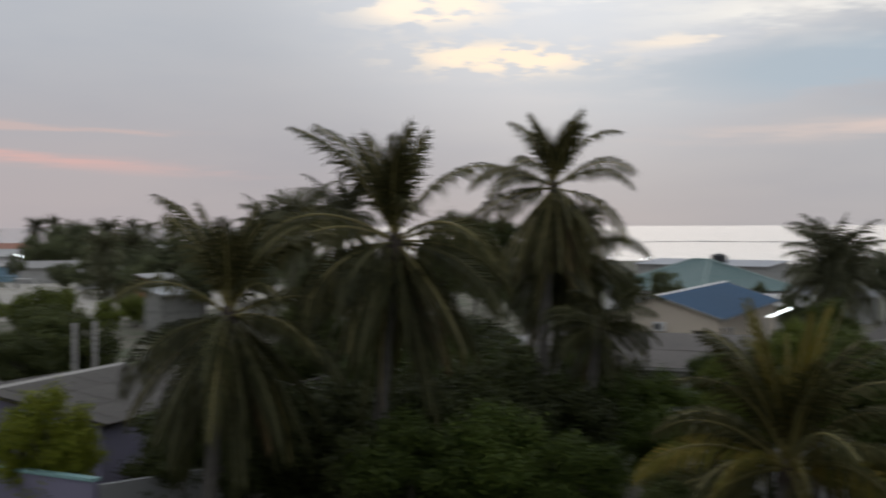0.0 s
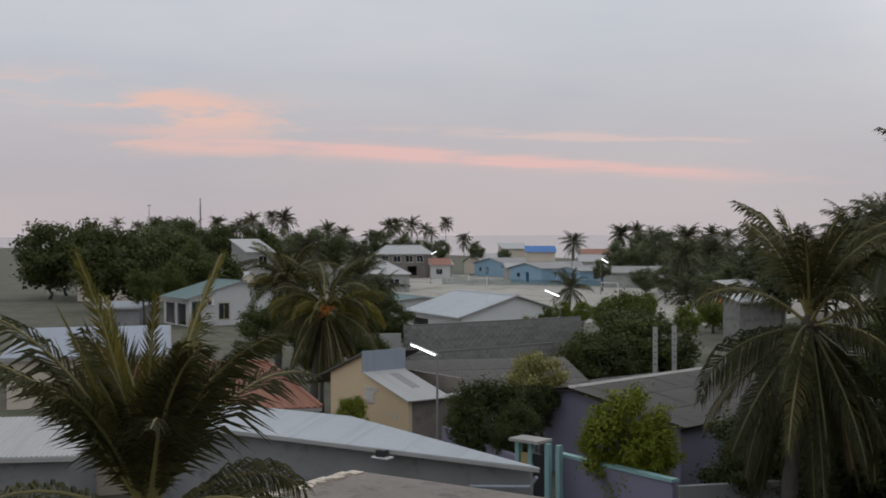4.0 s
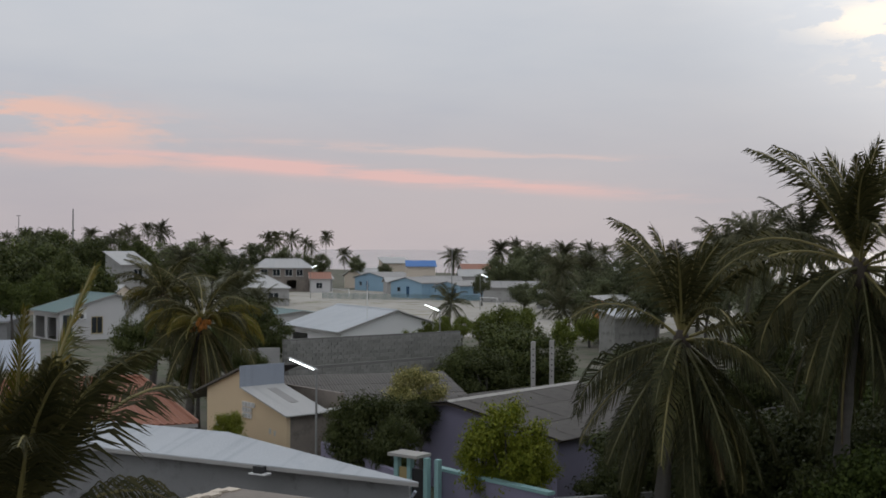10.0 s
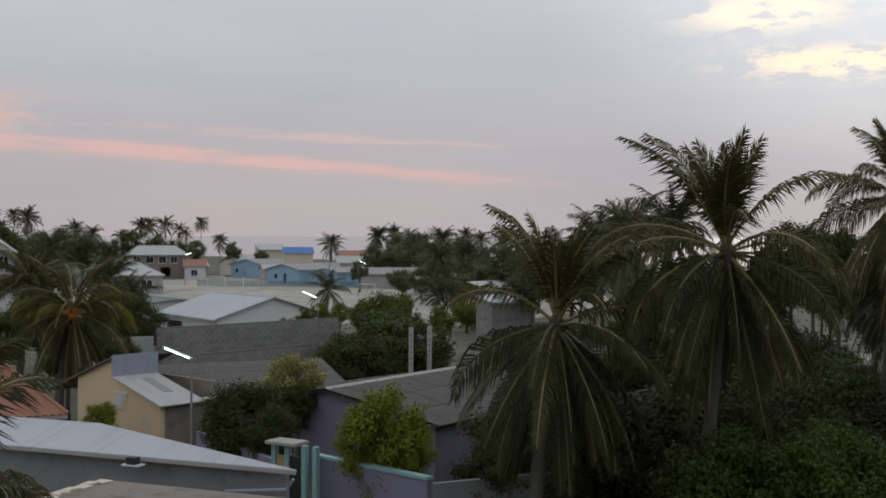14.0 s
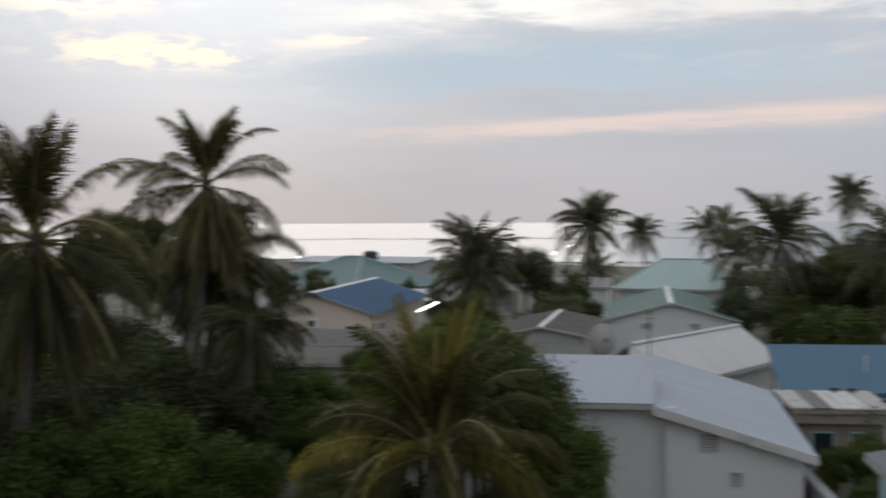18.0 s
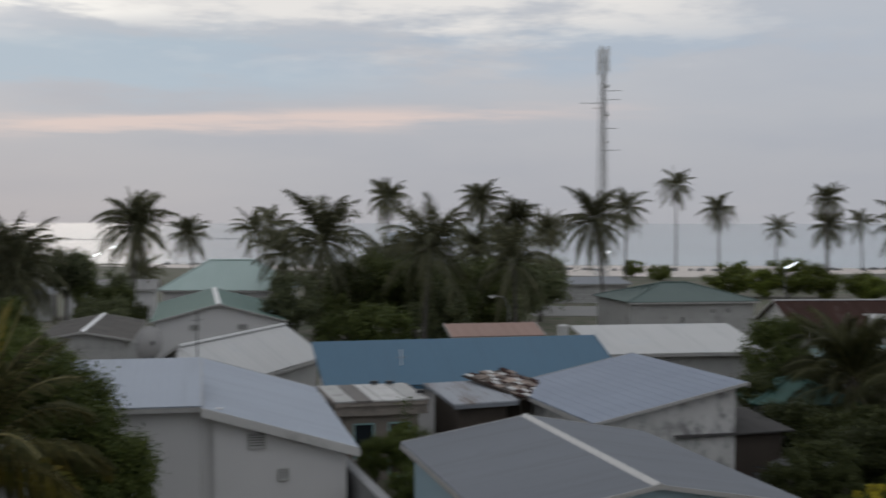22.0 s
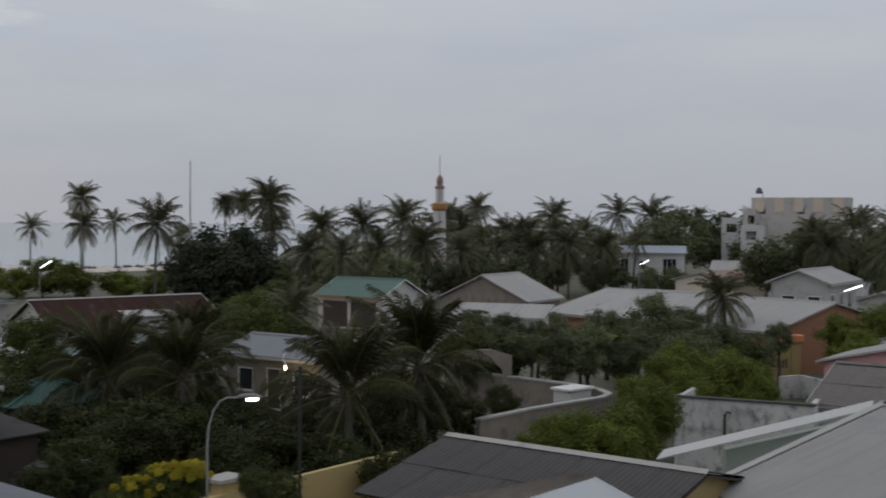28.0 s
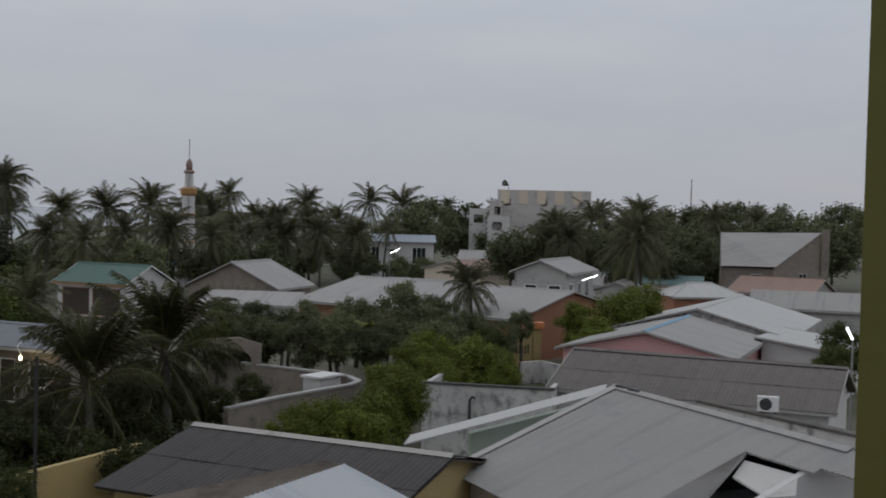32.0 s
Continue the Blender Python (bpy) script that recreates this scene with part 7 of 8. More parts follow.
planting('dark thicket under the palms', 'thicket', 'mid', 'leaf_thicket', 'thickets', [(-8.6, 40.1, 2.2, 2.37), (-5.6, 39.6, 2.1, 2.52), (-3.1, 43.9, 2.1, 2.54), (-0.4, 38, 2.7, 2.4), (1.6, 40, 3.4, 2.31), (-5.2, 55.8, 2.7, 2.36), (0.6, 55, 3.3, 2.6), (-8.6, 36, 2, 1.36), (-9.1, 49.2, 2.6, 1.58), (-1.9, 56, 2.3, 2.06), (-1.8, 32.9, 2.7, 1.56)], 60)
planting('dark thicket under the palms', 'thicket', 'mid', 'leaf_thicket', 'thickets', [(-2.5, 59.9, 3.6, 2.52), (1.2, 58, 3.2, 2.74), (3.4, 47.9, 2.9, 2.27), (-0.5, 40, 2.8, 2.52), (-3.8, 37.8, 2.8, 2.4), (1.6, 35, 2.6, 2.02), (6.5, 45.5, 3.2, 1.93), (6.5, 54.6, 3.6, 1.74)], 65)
planting('distant green tree seen between the palms', 'broadleaf_tree', 'far', 'leaf_hazed', 'broadleaf trees', [(-11.9, 99.3, 5.9, 2.52), (-0.3, 95, 6.6, 2.2), (-6.7, 87.7, 6, 2.13), (-17.8, 108.6, 5.7, 2.2), (-21.3, 102.8, 5.8, 2.21), (-3.7, 89.9, 5.9, 1.89), (-8, 79.6, 5.1, 1.68), (3.4, 94.9, 5.7, 1.5)], 70)
planting('lush green shrubs in the empty plot', 'shrub', 'fine', 'leaf_lush', 'shrubs', [(-2, 45, 3, 2.37), (0.7, 42, 3.1, 2.21), (3.2, 41.9, 2.8, 1.99), (5.9, 43.6, 2.8, 1.85), (8.5, 45.2, 2.6, 1.69), (1.3, 33, 2.8, 1.91), (3.8, 31.8, 2.8, 1.51), (-0.9, 32, 3, 1.85), (7.2, 39.3, 2.2, 1.26), (11.4, 48.7, 3.2, 1.31), (-0.2, 50, 3.5, 1.58), (3.2, 49.9, 3.2, 1.58), (6, 49.6, 3.3, 1.31)], 75)
planting('large glossy dark green tree beside the white house', 'broadleaf_tree', 'fine', 'leaf_mid', 'broadleaf trees', [(10.8, 28, 4.8, 1.5), (11.5, 27.2, 3.7, 1.32), (10.5, 29.2, 6, 1.06), (10.7, 27, 2.8, 1.37), (10, 33.5, 5.1, 1.1), (11.6, 26.6, 3, 0.91), (10.5, 31.3, 6.2, 0.78)], 80)
planting('small dark bush beside the teal roof', 'shrub', 'far', 'leaf_hazed', 'shrubs', [(21, 110, 3.8, 1.53), (30.1, 111, 3.2, 0.97)], 85)
planting('dense dark green tree between the houses', 'broadleaf_tree', 'far', 'leaf_hazed', 'broadleaf trees', [(34.5, 89.6, 6.5, 2.1), (36.3, 91.8, 5.6, 1.7), (39.6, 92.0, 4.2, 1.6), (33.2, 79.3, 3.3, 1.9), (25.6, 84.5, 3.4, 1.3), (56.5, 80.1, 5.4, 2.83), (52.3, 75.7, 3.7, 2.9), (59.4, 77.9, 4.5, 3.19), (63.3, 74.8, 4.2, 3.09), (62.6, 70.1, 3.4, 2.47), (69.3, 74.8, 4.3, 2.41), (52.8, 65.4, 3.6, 2.21), (76.1, 79.4, 4.9, 2.89), (41.9, 68.1, 4.3, 2.1)], 90)
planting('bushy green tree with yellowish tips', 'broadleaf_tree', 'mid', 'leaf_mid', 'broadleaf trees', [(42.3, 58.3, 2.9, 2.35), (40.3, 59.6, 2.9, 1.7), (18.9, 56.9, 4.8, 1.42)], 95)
planting('dense dark green tree between the houses', 'broadleaf_tree', 'far', 'leaf_hazed', 'broadleaf trees', [(52.2, 78.2, 4, 2.72), (57, 77.2, 3.4, 2.78), (62.9, 76.5, 2.9, 2.86), (69.9, 77, 2.6, 2.73), (82.8, 86.9, 3.2, 3.15), (63.1, 72.3, 2.2, 2.27)], 100)
planting('round green tree beside the white roof', 'broadleaf_tree', 'fine', 'leaf_mid', 'broadleaf trees', [(46.7, 32.7, 3.9, 1.86)], 105)
planting('round green beach shrub on sand', 'shrub', 'far', 'leaf_bright', 'shrubs', [(119.5, 90.7, 2.1, 2.84), (144.7, 123.1, 1.5, 2), (149.4, 132.9, 1.4, 1.89), (152.4, 113.5, 1.6, 2.2)], 110)
planting('round green beach shrub on sand', 'shrub', 'far', 'leaf_bright', 'shrubs', [(123.7, 84.8, 2.4, 3.1), (126, 81.4, 2.2, 2.9), (128.6, 77.2, 1.9, 2.6), (122, 87.2, 1.7, 2.4), (130.7, 73.6, 1.7, 2.4), (133, 70, 1.5, 2.2), (127, 75, 1.4, 2.0)], 115)
planting('tall dark casuarina with needle foliage', 'casuarina_tree', 'far', 'leaf_needle', 'casuarina trees', [(116.8, 57.1, 6.8, 5.2), (115.5, 59.7, 4.2, 4.1), (120.1, 54.8, 4.5, 4.16), (115, 56.2, 3.8, 5.05)], 120)
planting('dark thicket below the young palms', 'thicket', 'mid', 'leaf_thicket', 'thickets', [(40.3, 26, 1.2, 1.64), (38.3, 21.7, 1.5, 1.97), (36, 21.6, 1.2, 1.66), (36.3, 16.9, 1.6, 1.16), (38.6, 16.6, 1.5, 1.33), (43, 29.2, 1.2, 1.09), (48.8, 25.4, 2.1, 1.3)], 125)
planting('green bush behind the garden wall', 'shrub', 'fine', 'leaf_bright', 'shrubs', [(24.9, 14.0, 2.85, 0.85), (24.5, 14.6, 2.7, 0.6)], 131)


def flowering_bush(x, y, zc, r, clusters, seed):
    """A green bush with heads of yellow flowers over its upper side."""
    e = tree("green bush with heads of bright yellow flowers", x, y, zc, r, "fine", "leaf_mid", 0.85, seed, "flowering_bush", "flowering bushes", "bush")
    me = CROWNS["far", 1][0].mesh("flower_head", M["flower_yellow"])
    rnd = random.Random(seed)
    for i in range(clusters):
        a, u = i * 2.4, 0.15 + 0.85 * (i + 0.5) / clusters
        o = new("flower_head", me)
        o.parent = e
        o.matrix_basis = Matrix.Translation((math.cos(a) * r * 0.95 * u, math.sin(a) * r * 0.95 * u, zc + r * 0.85 * math.sqrt(1.02 - u * u))) @ Matrix.Scale(rnd.uniform(0.09, 0.17), 4)
    return e


flowering_bush(24.75, 13.55, 3.05, 0.72, 17, 130)
flowering_bush(24.45, 14.25, 2.8, 0.66, 9, 131)
flowering_bush(25.2, 13.15, 3.2, 0.5, 14, 132)
planting('dark green bush below the flowers', 'shrub', 'fine', 'leaf_mid', 'shrubs', [(24.1, 14.8, 2.75, 0.55)], 133)
planting('dark shrub behind the gate post', 'shrub', 'fine', 'leaf_dark', 'shrubs', [(24.1, 11, 3.6, 0.47), (24.8, 10.7, 3.3, 0.57)], 135)
planting('green garden tree behind the houses', 'broadleaf_tree', 'mid', 'leaf_dark', 'broadleaf trees', [(71, 32.4, 3, 2.05), (84.4, 36.6, 3.5, 2.18), (60.3, 26.9, 2.9, 1.74)], 140)
planting('leafy green garden tree behind walls', 'broadleaf_tree', 'mid', 'leaf_hazed', 'broadleaf trees', [(64.1, 15.8, 3.7, 1.18), (60.6, 13.1, 3.1, 1.5), (62.9, 11.8, 3.5, 1.01), (59.1, 10.1, 3, 1.26), (59.4, 8.6, 3.5, 1.51), (65.8, 5.7, 3.9, 1.94), (59.9, 3.8, 2.9, 1.58), (59.6, 6.9, 2.9, 1.14), (61.8, 16.5, 2.7, 1.14), (62.7, 6.3, 3.1, 0.99)], 145)
planting('greyish green garden tree before the long roof', 'broadleaf_tree', 'mid', 'leaf_hazed', 'broadleaf trees', [(60.3, 14.4, 3.3, 0.78), (61.6, 13.4, 3.9, 0.99), (59.9, 11.6, 3.2, 0.83), (63.1, 11, 3.7, 1.35), (60.3, 9.1, 3.2, 0.96), (70.4, 9, 3.5, 1.34), (63.6, 7, 3.2, 1.35), (72.7, 6.5, 4.3, 1.31), (65.8, 5.2, 3, 1.11), (67.9, 3.9, 3.4, 0.93), (61.9, 3, 2.9, 1.17), (70, 2.4, 2.9, 0.81)], 150)
planting('yellow-green bush by the lane wall', 'shrub', 'fine', 'leaf_bright', 'shrubs', [(53.9, 3.4, 2.9, 1.42), (56, 1.3, 2.5, 1.03), (51.8, 4.2, 2.9, 1.09)], 155)
planting('leafy green bush in the yard', 'shrub', 'fine', 'leaf_mid', 'shrubs', [(24.07, 31.95, 2.0, 0.75), (24.06, 30.7, 1.8, 0.8), (24.07, 29.4, 1.7, 0.8), (23.3, 32.52, 1.6, 0.7), (21.87, 28.6, 1.2, 0.8), (21.92, 27.29, 1.1, 0.8)], 160)
planting('bright green tree with yellow-green leaves', 'broadleaf_tree', 'fine', 'leaf_bright', 'broadleaf trees', [(50, 1.2, 3, 1.63), (47.9, 2.7, 3, 1.01), (49, 0.1, 2.6, 0.9)], 165)
planting('spreading green bush behind the roof', 'shrub', 'fine', 'leaf_bright', 'shrubs', [(36.6, 5.5, 2.6, 1.2), (37.3, 4.3, 2.9, 1.25), (38.9, 3.4, 3.5, 1.03), (36.4, 6.8, 2.4, 0.8), (35.7, 4.4, 2.7, 1.14), (35.5, 6, 2.9, 0.95)], 170)
planting('green tree beside the lane', 'broadleaf_tree', 'mid', 'leaf_bright', 'broadleaf trees', [(71.7, -6.9, 3.6, 1.97), (75.5, -8.5, 4.3, 1.68), (65.8, -5.1, 3.1, 1.25), (69.9, -4.4, 3.5, 1.33)], 175)
planting('low green garden shrub by a wall', 'shrub', 'mid', 'leaf_mid', 'shrubs', [(58.4, 26.3, 3.8, 1.88), (65.4, 30.2, 4, 1.74), (59.4, 28.7, 3.7, 1.94), (58.9, 25, 3.6, 1.51)], 180)
planting('dark thicket below the young palms', 'thicket', 'mid', 'leaf_thicket', 'thickets', [(39.9, 13.1, 1.2, 1.55), (35.7, 13.2, 1.5, 1.4), (34.9, 15.1, 1.8, 1.5), (34.3, 10.9, 1.7, 1.14), (32.4, 15.6, 2.2, 1.23)], 185)
planting('distant dark green broadleaf tree', 'broadleaf_tree', 'far', 'leaf_hazed', 'broadleaf trees', [(194.5, 13.3, 8.1, 5.13), (204.8, 8, 7.5, 5.39), (135, -0.6, 6.2, 3.19), (135, -3.5, 6.3, 3.19), (144.8, -7.5, 6.5, 4.19), (183.1, -26.6, 7, 5.35), (221.9, -37.3, 7.6, 5.92), (163.8, -20, 7.2, 3.9), (149.4, -13.4, 5.8, 4.34), (179.4, 14.9, 6.6, 4.73), (200, 3, 6.5, 4.73)], 190)
planting('distant dark green broadleaf tree', 'broadleaf_tree', 'far', 'leaf_hazed', 'broadleaf trees', [(256.4, -43.3, 9, 6.15), (255.1, -50.4, 8.8, 6.15), (253.6, -57.3, 8.8, 6.15), (256.8, -65.3, 8.7, 6.27), (259.8, -73.4, 8.8, 6.39), (248.6, -76.1, 9.3, 6.15), (227.9, -31, 7.2, 5.44), (198.9, -21.3, 6.4, 4.21)], 195)
planting('dark green tree below the palms', 'broadleaf_tree', 'far', 'leaf_hazed', 'broadleaf trees', [(147.9, 35.1, 4, 2.88), (136.3, 40, 4.1, 2.69), (134.2, 46.3, 4, 2.69), (149.7, 26.4, 3.9, 2.88), (132.4, 51.3, 3.9, 2.69), (108.6, 34.7, 4.2, 2.7), (131.2, 27.1, 4.3, 2.82), (127.5, 34.1, 4, 2.92), (158.5, 21.7, 4.4, 3.53), (179.1, 18.3, 5.2, 3.79), (120.1, 49.7, 4.1, 2.87)], 200)
planting('distant dark green broadleaf tree', 'broadleaf_tree', 'far', 'leaf_hazed', 'broadleaf trees', [(139.5, -11.7, 5.6, 3.09), (134.2, -14.4, 4.9, 2.98), (128.9, -16.9, 5.2, 2.87), (143.3, -22.1, 5.8, 3.51), (133, -23.1, 4.9, 2.98), (161.9, -31.8, 6.7, 3.64), (170.8, -38.3, 6.9, 4.23), (169.7, -42.7, 7.1, 4.23), (173.6, -47.7, 7.3, 4.35), (146.8, -30.9, 5.3, 3.15), (145.9, -34.8, 5.7, 3.15), (144.8, -7.9, 5.3, 3.05)], 205)
planting('low green bush before the white building', 'shrub', 'far', 'leaf_hazed', 'shrubs', [(148.6, 20.8, 2.6, 1.89), (148.9, 17.9, 2.5, 2.05), (149.3, 14.3, 2.7, 2.05), (149.6, 11, 3, 2.05)], 210)
planting('dark tree behind the skirted palm', 'broadleaf_tree', 'mid', 'leaf_dark', 'broadleaf trees', [(3.1, 74.9, 6.3, 1.77), (5.1, 67.8, 5.8, 1.61), (8.3, 71.5, 5.9, 1.59), (12.5, 79, 5.5, 1.26)], 215)
planting('tangled green trees before the orange-brown wall', 'broadleaf_tree', 'mid', 'leaf_hazed', 'broadleaf trees', [(69.9, 4.1, 3.5, 1.55), (69, 2.2, 2.9, 1.52), (68, 0.3, 2.6, 1.22), (70, -1, 3.2, 0.88)], 220)
planting('dark green tree by the lane', 'broadleaf_tree', 'mid', 'leaf_dark', 'broadleaf trees', [(59.6, -17, 3.7, 1.37), (55.9, -15.6, 3, 1.07)], 225)

planting('dense dark green tree behind the coconut palm', 'broadleaf_tree', 'mid', 'leaf_dark', 'broadleaf trees', [(-39.7, 64.8, 5.0, 1.9), (-37.3, 63.9, 4.2, 1.3), (-36.6, 57.3, 4.2, 1.6), (-34.7, 51.4, 3.8, 1.5), (-48.6, 68.5, 4.6, 2.2), (-42.1, 56.0, 4.1, 1.6), (-31.3, 51.2, 3.6, 1.0)], 230)
planting('dense dark green tree among the north houses', 'broadleaf_tree', 'mid', 'leaf_dark', 'broadleaf trees', [(36.2, 88.9, 3.6, 1.9), (37.9, 88.2, 3.3, 1.6), (37.8, 85.0, 2.4, 1.3), (49.7, 72.6, 4.7, 2.6), (53.0, 72.8, 5.1, 2.8), (55.0, 71.2, 4.6, 2.6), (55.8, 68.1, 3.9, 2.4), (60.3, 69.5, 4.5, 2.8), (46.1, 70.2, 3.3, 2.0)], 240)
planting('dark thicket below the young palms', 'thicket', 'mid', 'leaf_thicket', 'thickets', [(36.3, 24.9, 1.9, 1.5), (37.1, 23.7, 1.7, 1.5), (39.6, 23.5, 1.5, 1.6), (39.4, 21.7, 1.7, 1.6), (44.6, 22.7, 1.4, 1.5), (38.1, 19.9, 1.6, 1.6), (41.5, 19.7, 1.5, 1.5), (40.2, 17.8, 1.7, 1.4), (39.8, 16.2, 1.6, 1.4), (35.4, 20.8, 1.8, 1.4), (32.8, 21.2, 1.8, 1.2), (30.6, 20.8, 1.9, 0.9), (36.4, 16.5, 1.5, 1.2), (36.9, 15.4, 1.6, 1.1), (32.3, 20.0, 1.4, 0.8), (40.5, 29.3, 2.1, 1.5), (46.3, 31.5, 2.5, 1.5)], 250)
planting('dark undergrowth beneath the garden trees', 'thicket', 'mid', 'leaf_dark', 'thickets', [(60.1, 15.1, 3.2, 1.5), (61.5, 13.6, 2.8, 1.5), (66.0, 0.9, 2.4, 1.3), (68.5, 7.9, 2.9, 1.6)], 270)
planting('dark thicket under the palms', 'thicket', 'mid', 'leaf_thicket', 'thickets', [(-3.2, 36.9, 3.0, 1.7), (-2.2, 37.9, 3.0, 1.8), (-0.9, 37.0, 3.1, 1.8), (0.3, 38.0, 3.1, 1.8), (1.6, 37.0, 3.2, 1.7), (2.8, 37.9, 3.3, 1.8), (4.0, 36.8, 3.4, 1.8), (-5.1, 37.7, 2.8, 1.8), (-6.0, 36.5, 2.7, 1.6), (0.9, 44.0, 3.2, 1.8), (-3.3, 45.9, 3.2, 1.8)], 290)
planting('dense dark tree between the tall palms', 'broadleaf_tree', 'mid', 'leaf_dark', 'broadleaf trees', [(0.9, 88.0, 9.1, 2.2), (2.5, 86.0, 8.6, 2.0), (4.3, 87.9, 8.8, 2.0), (7.9, 69.6, 8.5, 1.7), (0.1, 80.0, 7.1, 2.0)], 300)
planting('dark thicket beside the lane', 'thicket', 'mid', 'leaf_thicket', 'thickets', [(48.1, 13.5, 1.7, 1.3), (46.5, 11.9, 1.6, 1.1), (45.0, 13.6, 1.8, 1.4), (43.7, 14.3, 1.7, 1.4), (42.4, 15.0, 1.7, 1.4), (52.7, 11.6, 1.4, 0.9), (50.9, 14.8, 2.0, 1.3)], 310)
planting('bushy green tree with yellow-green tips by the wall', 'broadleaf_tree', 'fine', 'leaf_bright', 'broadleaf trees', [(56.0, 1.5, 2.7, 1.2), (54.0, 0.1, 2.6, 0.9), (53.9, 2.8, 2.6, 1.0), (45.8, 3.9, 2.7, 1.0), (47.7, 5.0, 2.6, 1.1)], 320)
planting('bushy yellow-green tree behind the young palm', 'broadleaf_tree', 'fine', 'leaf_bright', 'broadleaf trees', [(9.0, 31.7, 5.6, 1.1), (10.4, 32.4, 5.8, 1.15), (7.9, 30.0, 5.0, 1.1), (10.7, 31.2, 5.3, 1.1), (10.5, 34.4, 6.1, 0.8), (8.1, 33.0, 5.2, 0.9)], 330)

planting('dark leafy shrub below the young palm', 'shrub', 'fine', 'leaf_dark', 'shrubs', [(5.6, 27.8, 3.0, 1.2), (6.8, 28.0, 2.6, 1.2), (8.0, 28.0, 2.2, 1.2), (9.2, 27.4, 1.8, 1.1), (5.0, 26.0, 3.0, 1.0)], 390)

planting('dark leafy tree behind the big palm', 'broadleaf_tree', 'mid', 'leaf_dark', 'broadleaf trees', [(-5.2, 51.7, 4.4, 1.7), (-3.2, 55.9, 4.6, 1.7), (-1.6, 50.0, 4.4, 1.6), (-7.2, 59.6, 4.4, 1.6), (-6.6, 52.5, 3.4, 1.5)], 400)
planting('low dry weeds behind the purple house', 'shrub', 'far', 'leaf_hazed', 'shrubs', [(-16.5, 73.2, 2.2, 1.2), (-14.0, 69.0, 2.0, 1.2), (-15.4, 78.5, 2.3, 1.4), (-18.2, 76.5, 2.2, 1.2)], 410)


def banana_plant(x, y, z, s):
    """A banana plant: a soft stem and long split leaves that arch outward."""
    e = thing("banana_plant", "young banana plant with yellowing broad leaves", "plant", x, y, 0, 0)
    Geo().tube([(0, 0, 0), (0.03, 0, z * 0.5), (0, 0, z)], [0.11, 0.09, 0.06], 8).ob("stem", M["rachis"], e, smooth=True)
    for i in range(7):
        g = Geo()
        n = 7
        for k in range(n + 1):
            u = k / n
            r, zz = s * 1.3 * u ** 0.9, z + s * (1.25 * u - 1.05 * u * u)
            w = 0.26 * s * math.sin(math.pi * min(0.97, 0.06 + u * 0.9)) ** 0.7
            g.v += [(r, -w, zz - 0.05 * s), (r, 0, zz + 0.03 * s), (r, w, zz - 0.05 * s)]
        for k in range(n):
            g.f += [(k * 3, k * 3 + 1, k * 3 + 4, k * 3 + 3), (k * 3 + 1, k * 3 + 2, k * 3 + 5, k * 3 + 4)]
        o = g.ob("leaf", M["leaf_yellow"], e, smooth=True)
        o.matrix_basis = pose(0, 0, 0, 0, 0, i * 51 + 9)
    return e


banana_plant(63.6, 7.4, 3.1, 1.0)
planting('dense dark trees below the far palms', 'broadleaf_tree', 'far', 'leaf_hazed', 'broadleaf trees', [(-159.3, 242.3, 7.3, 3.6), (-152.0, 241.1, 6.8, 3.2), (-154.6, 257.1, 7.2, 4.0), (-150.2, 259.7, 6.9, 3.8), (-145.9, 262.1, 6.6, 3.2), (-132.0, 246.9, 6.0, 2.4), (-119.8, 242.0, 6.1, 2.2), (-110.5, 237.6, 5.1, 1.8), (-152.5, 222.8, 7.7, 4.0), (-151.3, 211.5, 7.5, 4.2), (-162.1, 215.9, 8.0, 4.2), (-173.1, 220.1, 8.2, 4.4), (-178.0, 216.1, 8.2, 4.6), (-168.8, 197.8, 8.3, 4.6), (-166.4, 186.6, 8.2, 4.6), (-79.6, 226.4, 5.5, 3.2), (-75.2, 227.9, 5.9, 3.4), (-69.3, 224.6, 6.0, 3.4), (-63.6, 221.0, 5.9, 3.4), (-56.7, 212.6, 5.8, 3.4), (-65.6, 178.3, 3.9, 1.6)], 350)
planting('dark leafy bush at the far side of the field', 'shrub', 'far', 'leaf_hazed', 'shrubs', [(-56.0, 171.1, 2.8, 2.4), (-50.1, 162.4, 2.7, 2.4), (-46.0, 158.5, 3.1, 2.4), (-40.7, 149.6, 3.2, 2.2), (-36.6, 145.5, 3.7, 2.4)], 375)

# ---- small things ----
def block_wall(label, p0, p1, z0, z1, seed):
    """A bare block wall laid in courses, every block an object, set proud of a mortar core."""
    a, b = Vector((*p0, 0)), Vector((*p1, 0))
    d = b - a
    e = thing("block_wall", label, "wall", a.x, a.y, 0, math.degrees(math.atan2(d.y, d.x)))
    Geo().box(0, d.length, 0.02, 0.16, 0, z1 - 0.03).ob("mortar_core", M["mortar"], e)
    rnd = random.Random(seed)
    me = Geo().box(0, 0.41, -0.02, 0.17, 0, 0.19).mesh("block", M["block"])
    rows, cols = int((z1 - z0) / 0.205), int(d.length / 0.43)
    for r in range(rows):
        for c in range(cols):
            if rnd.random() < 0.02 and r == rows - 1:
                continue
            o = new("block", me)
            o.parent = e
            o.matrix_basis = pose(c * 0.43 + (0.2 if r % 2 else 0) + rnd.uniform(-0.01, 0.01), rnd.uniform(-0.012, 0.012), z0 + r * 0.205, 0, 0, rnd.uniform(-0.8, 0.8))
    return e


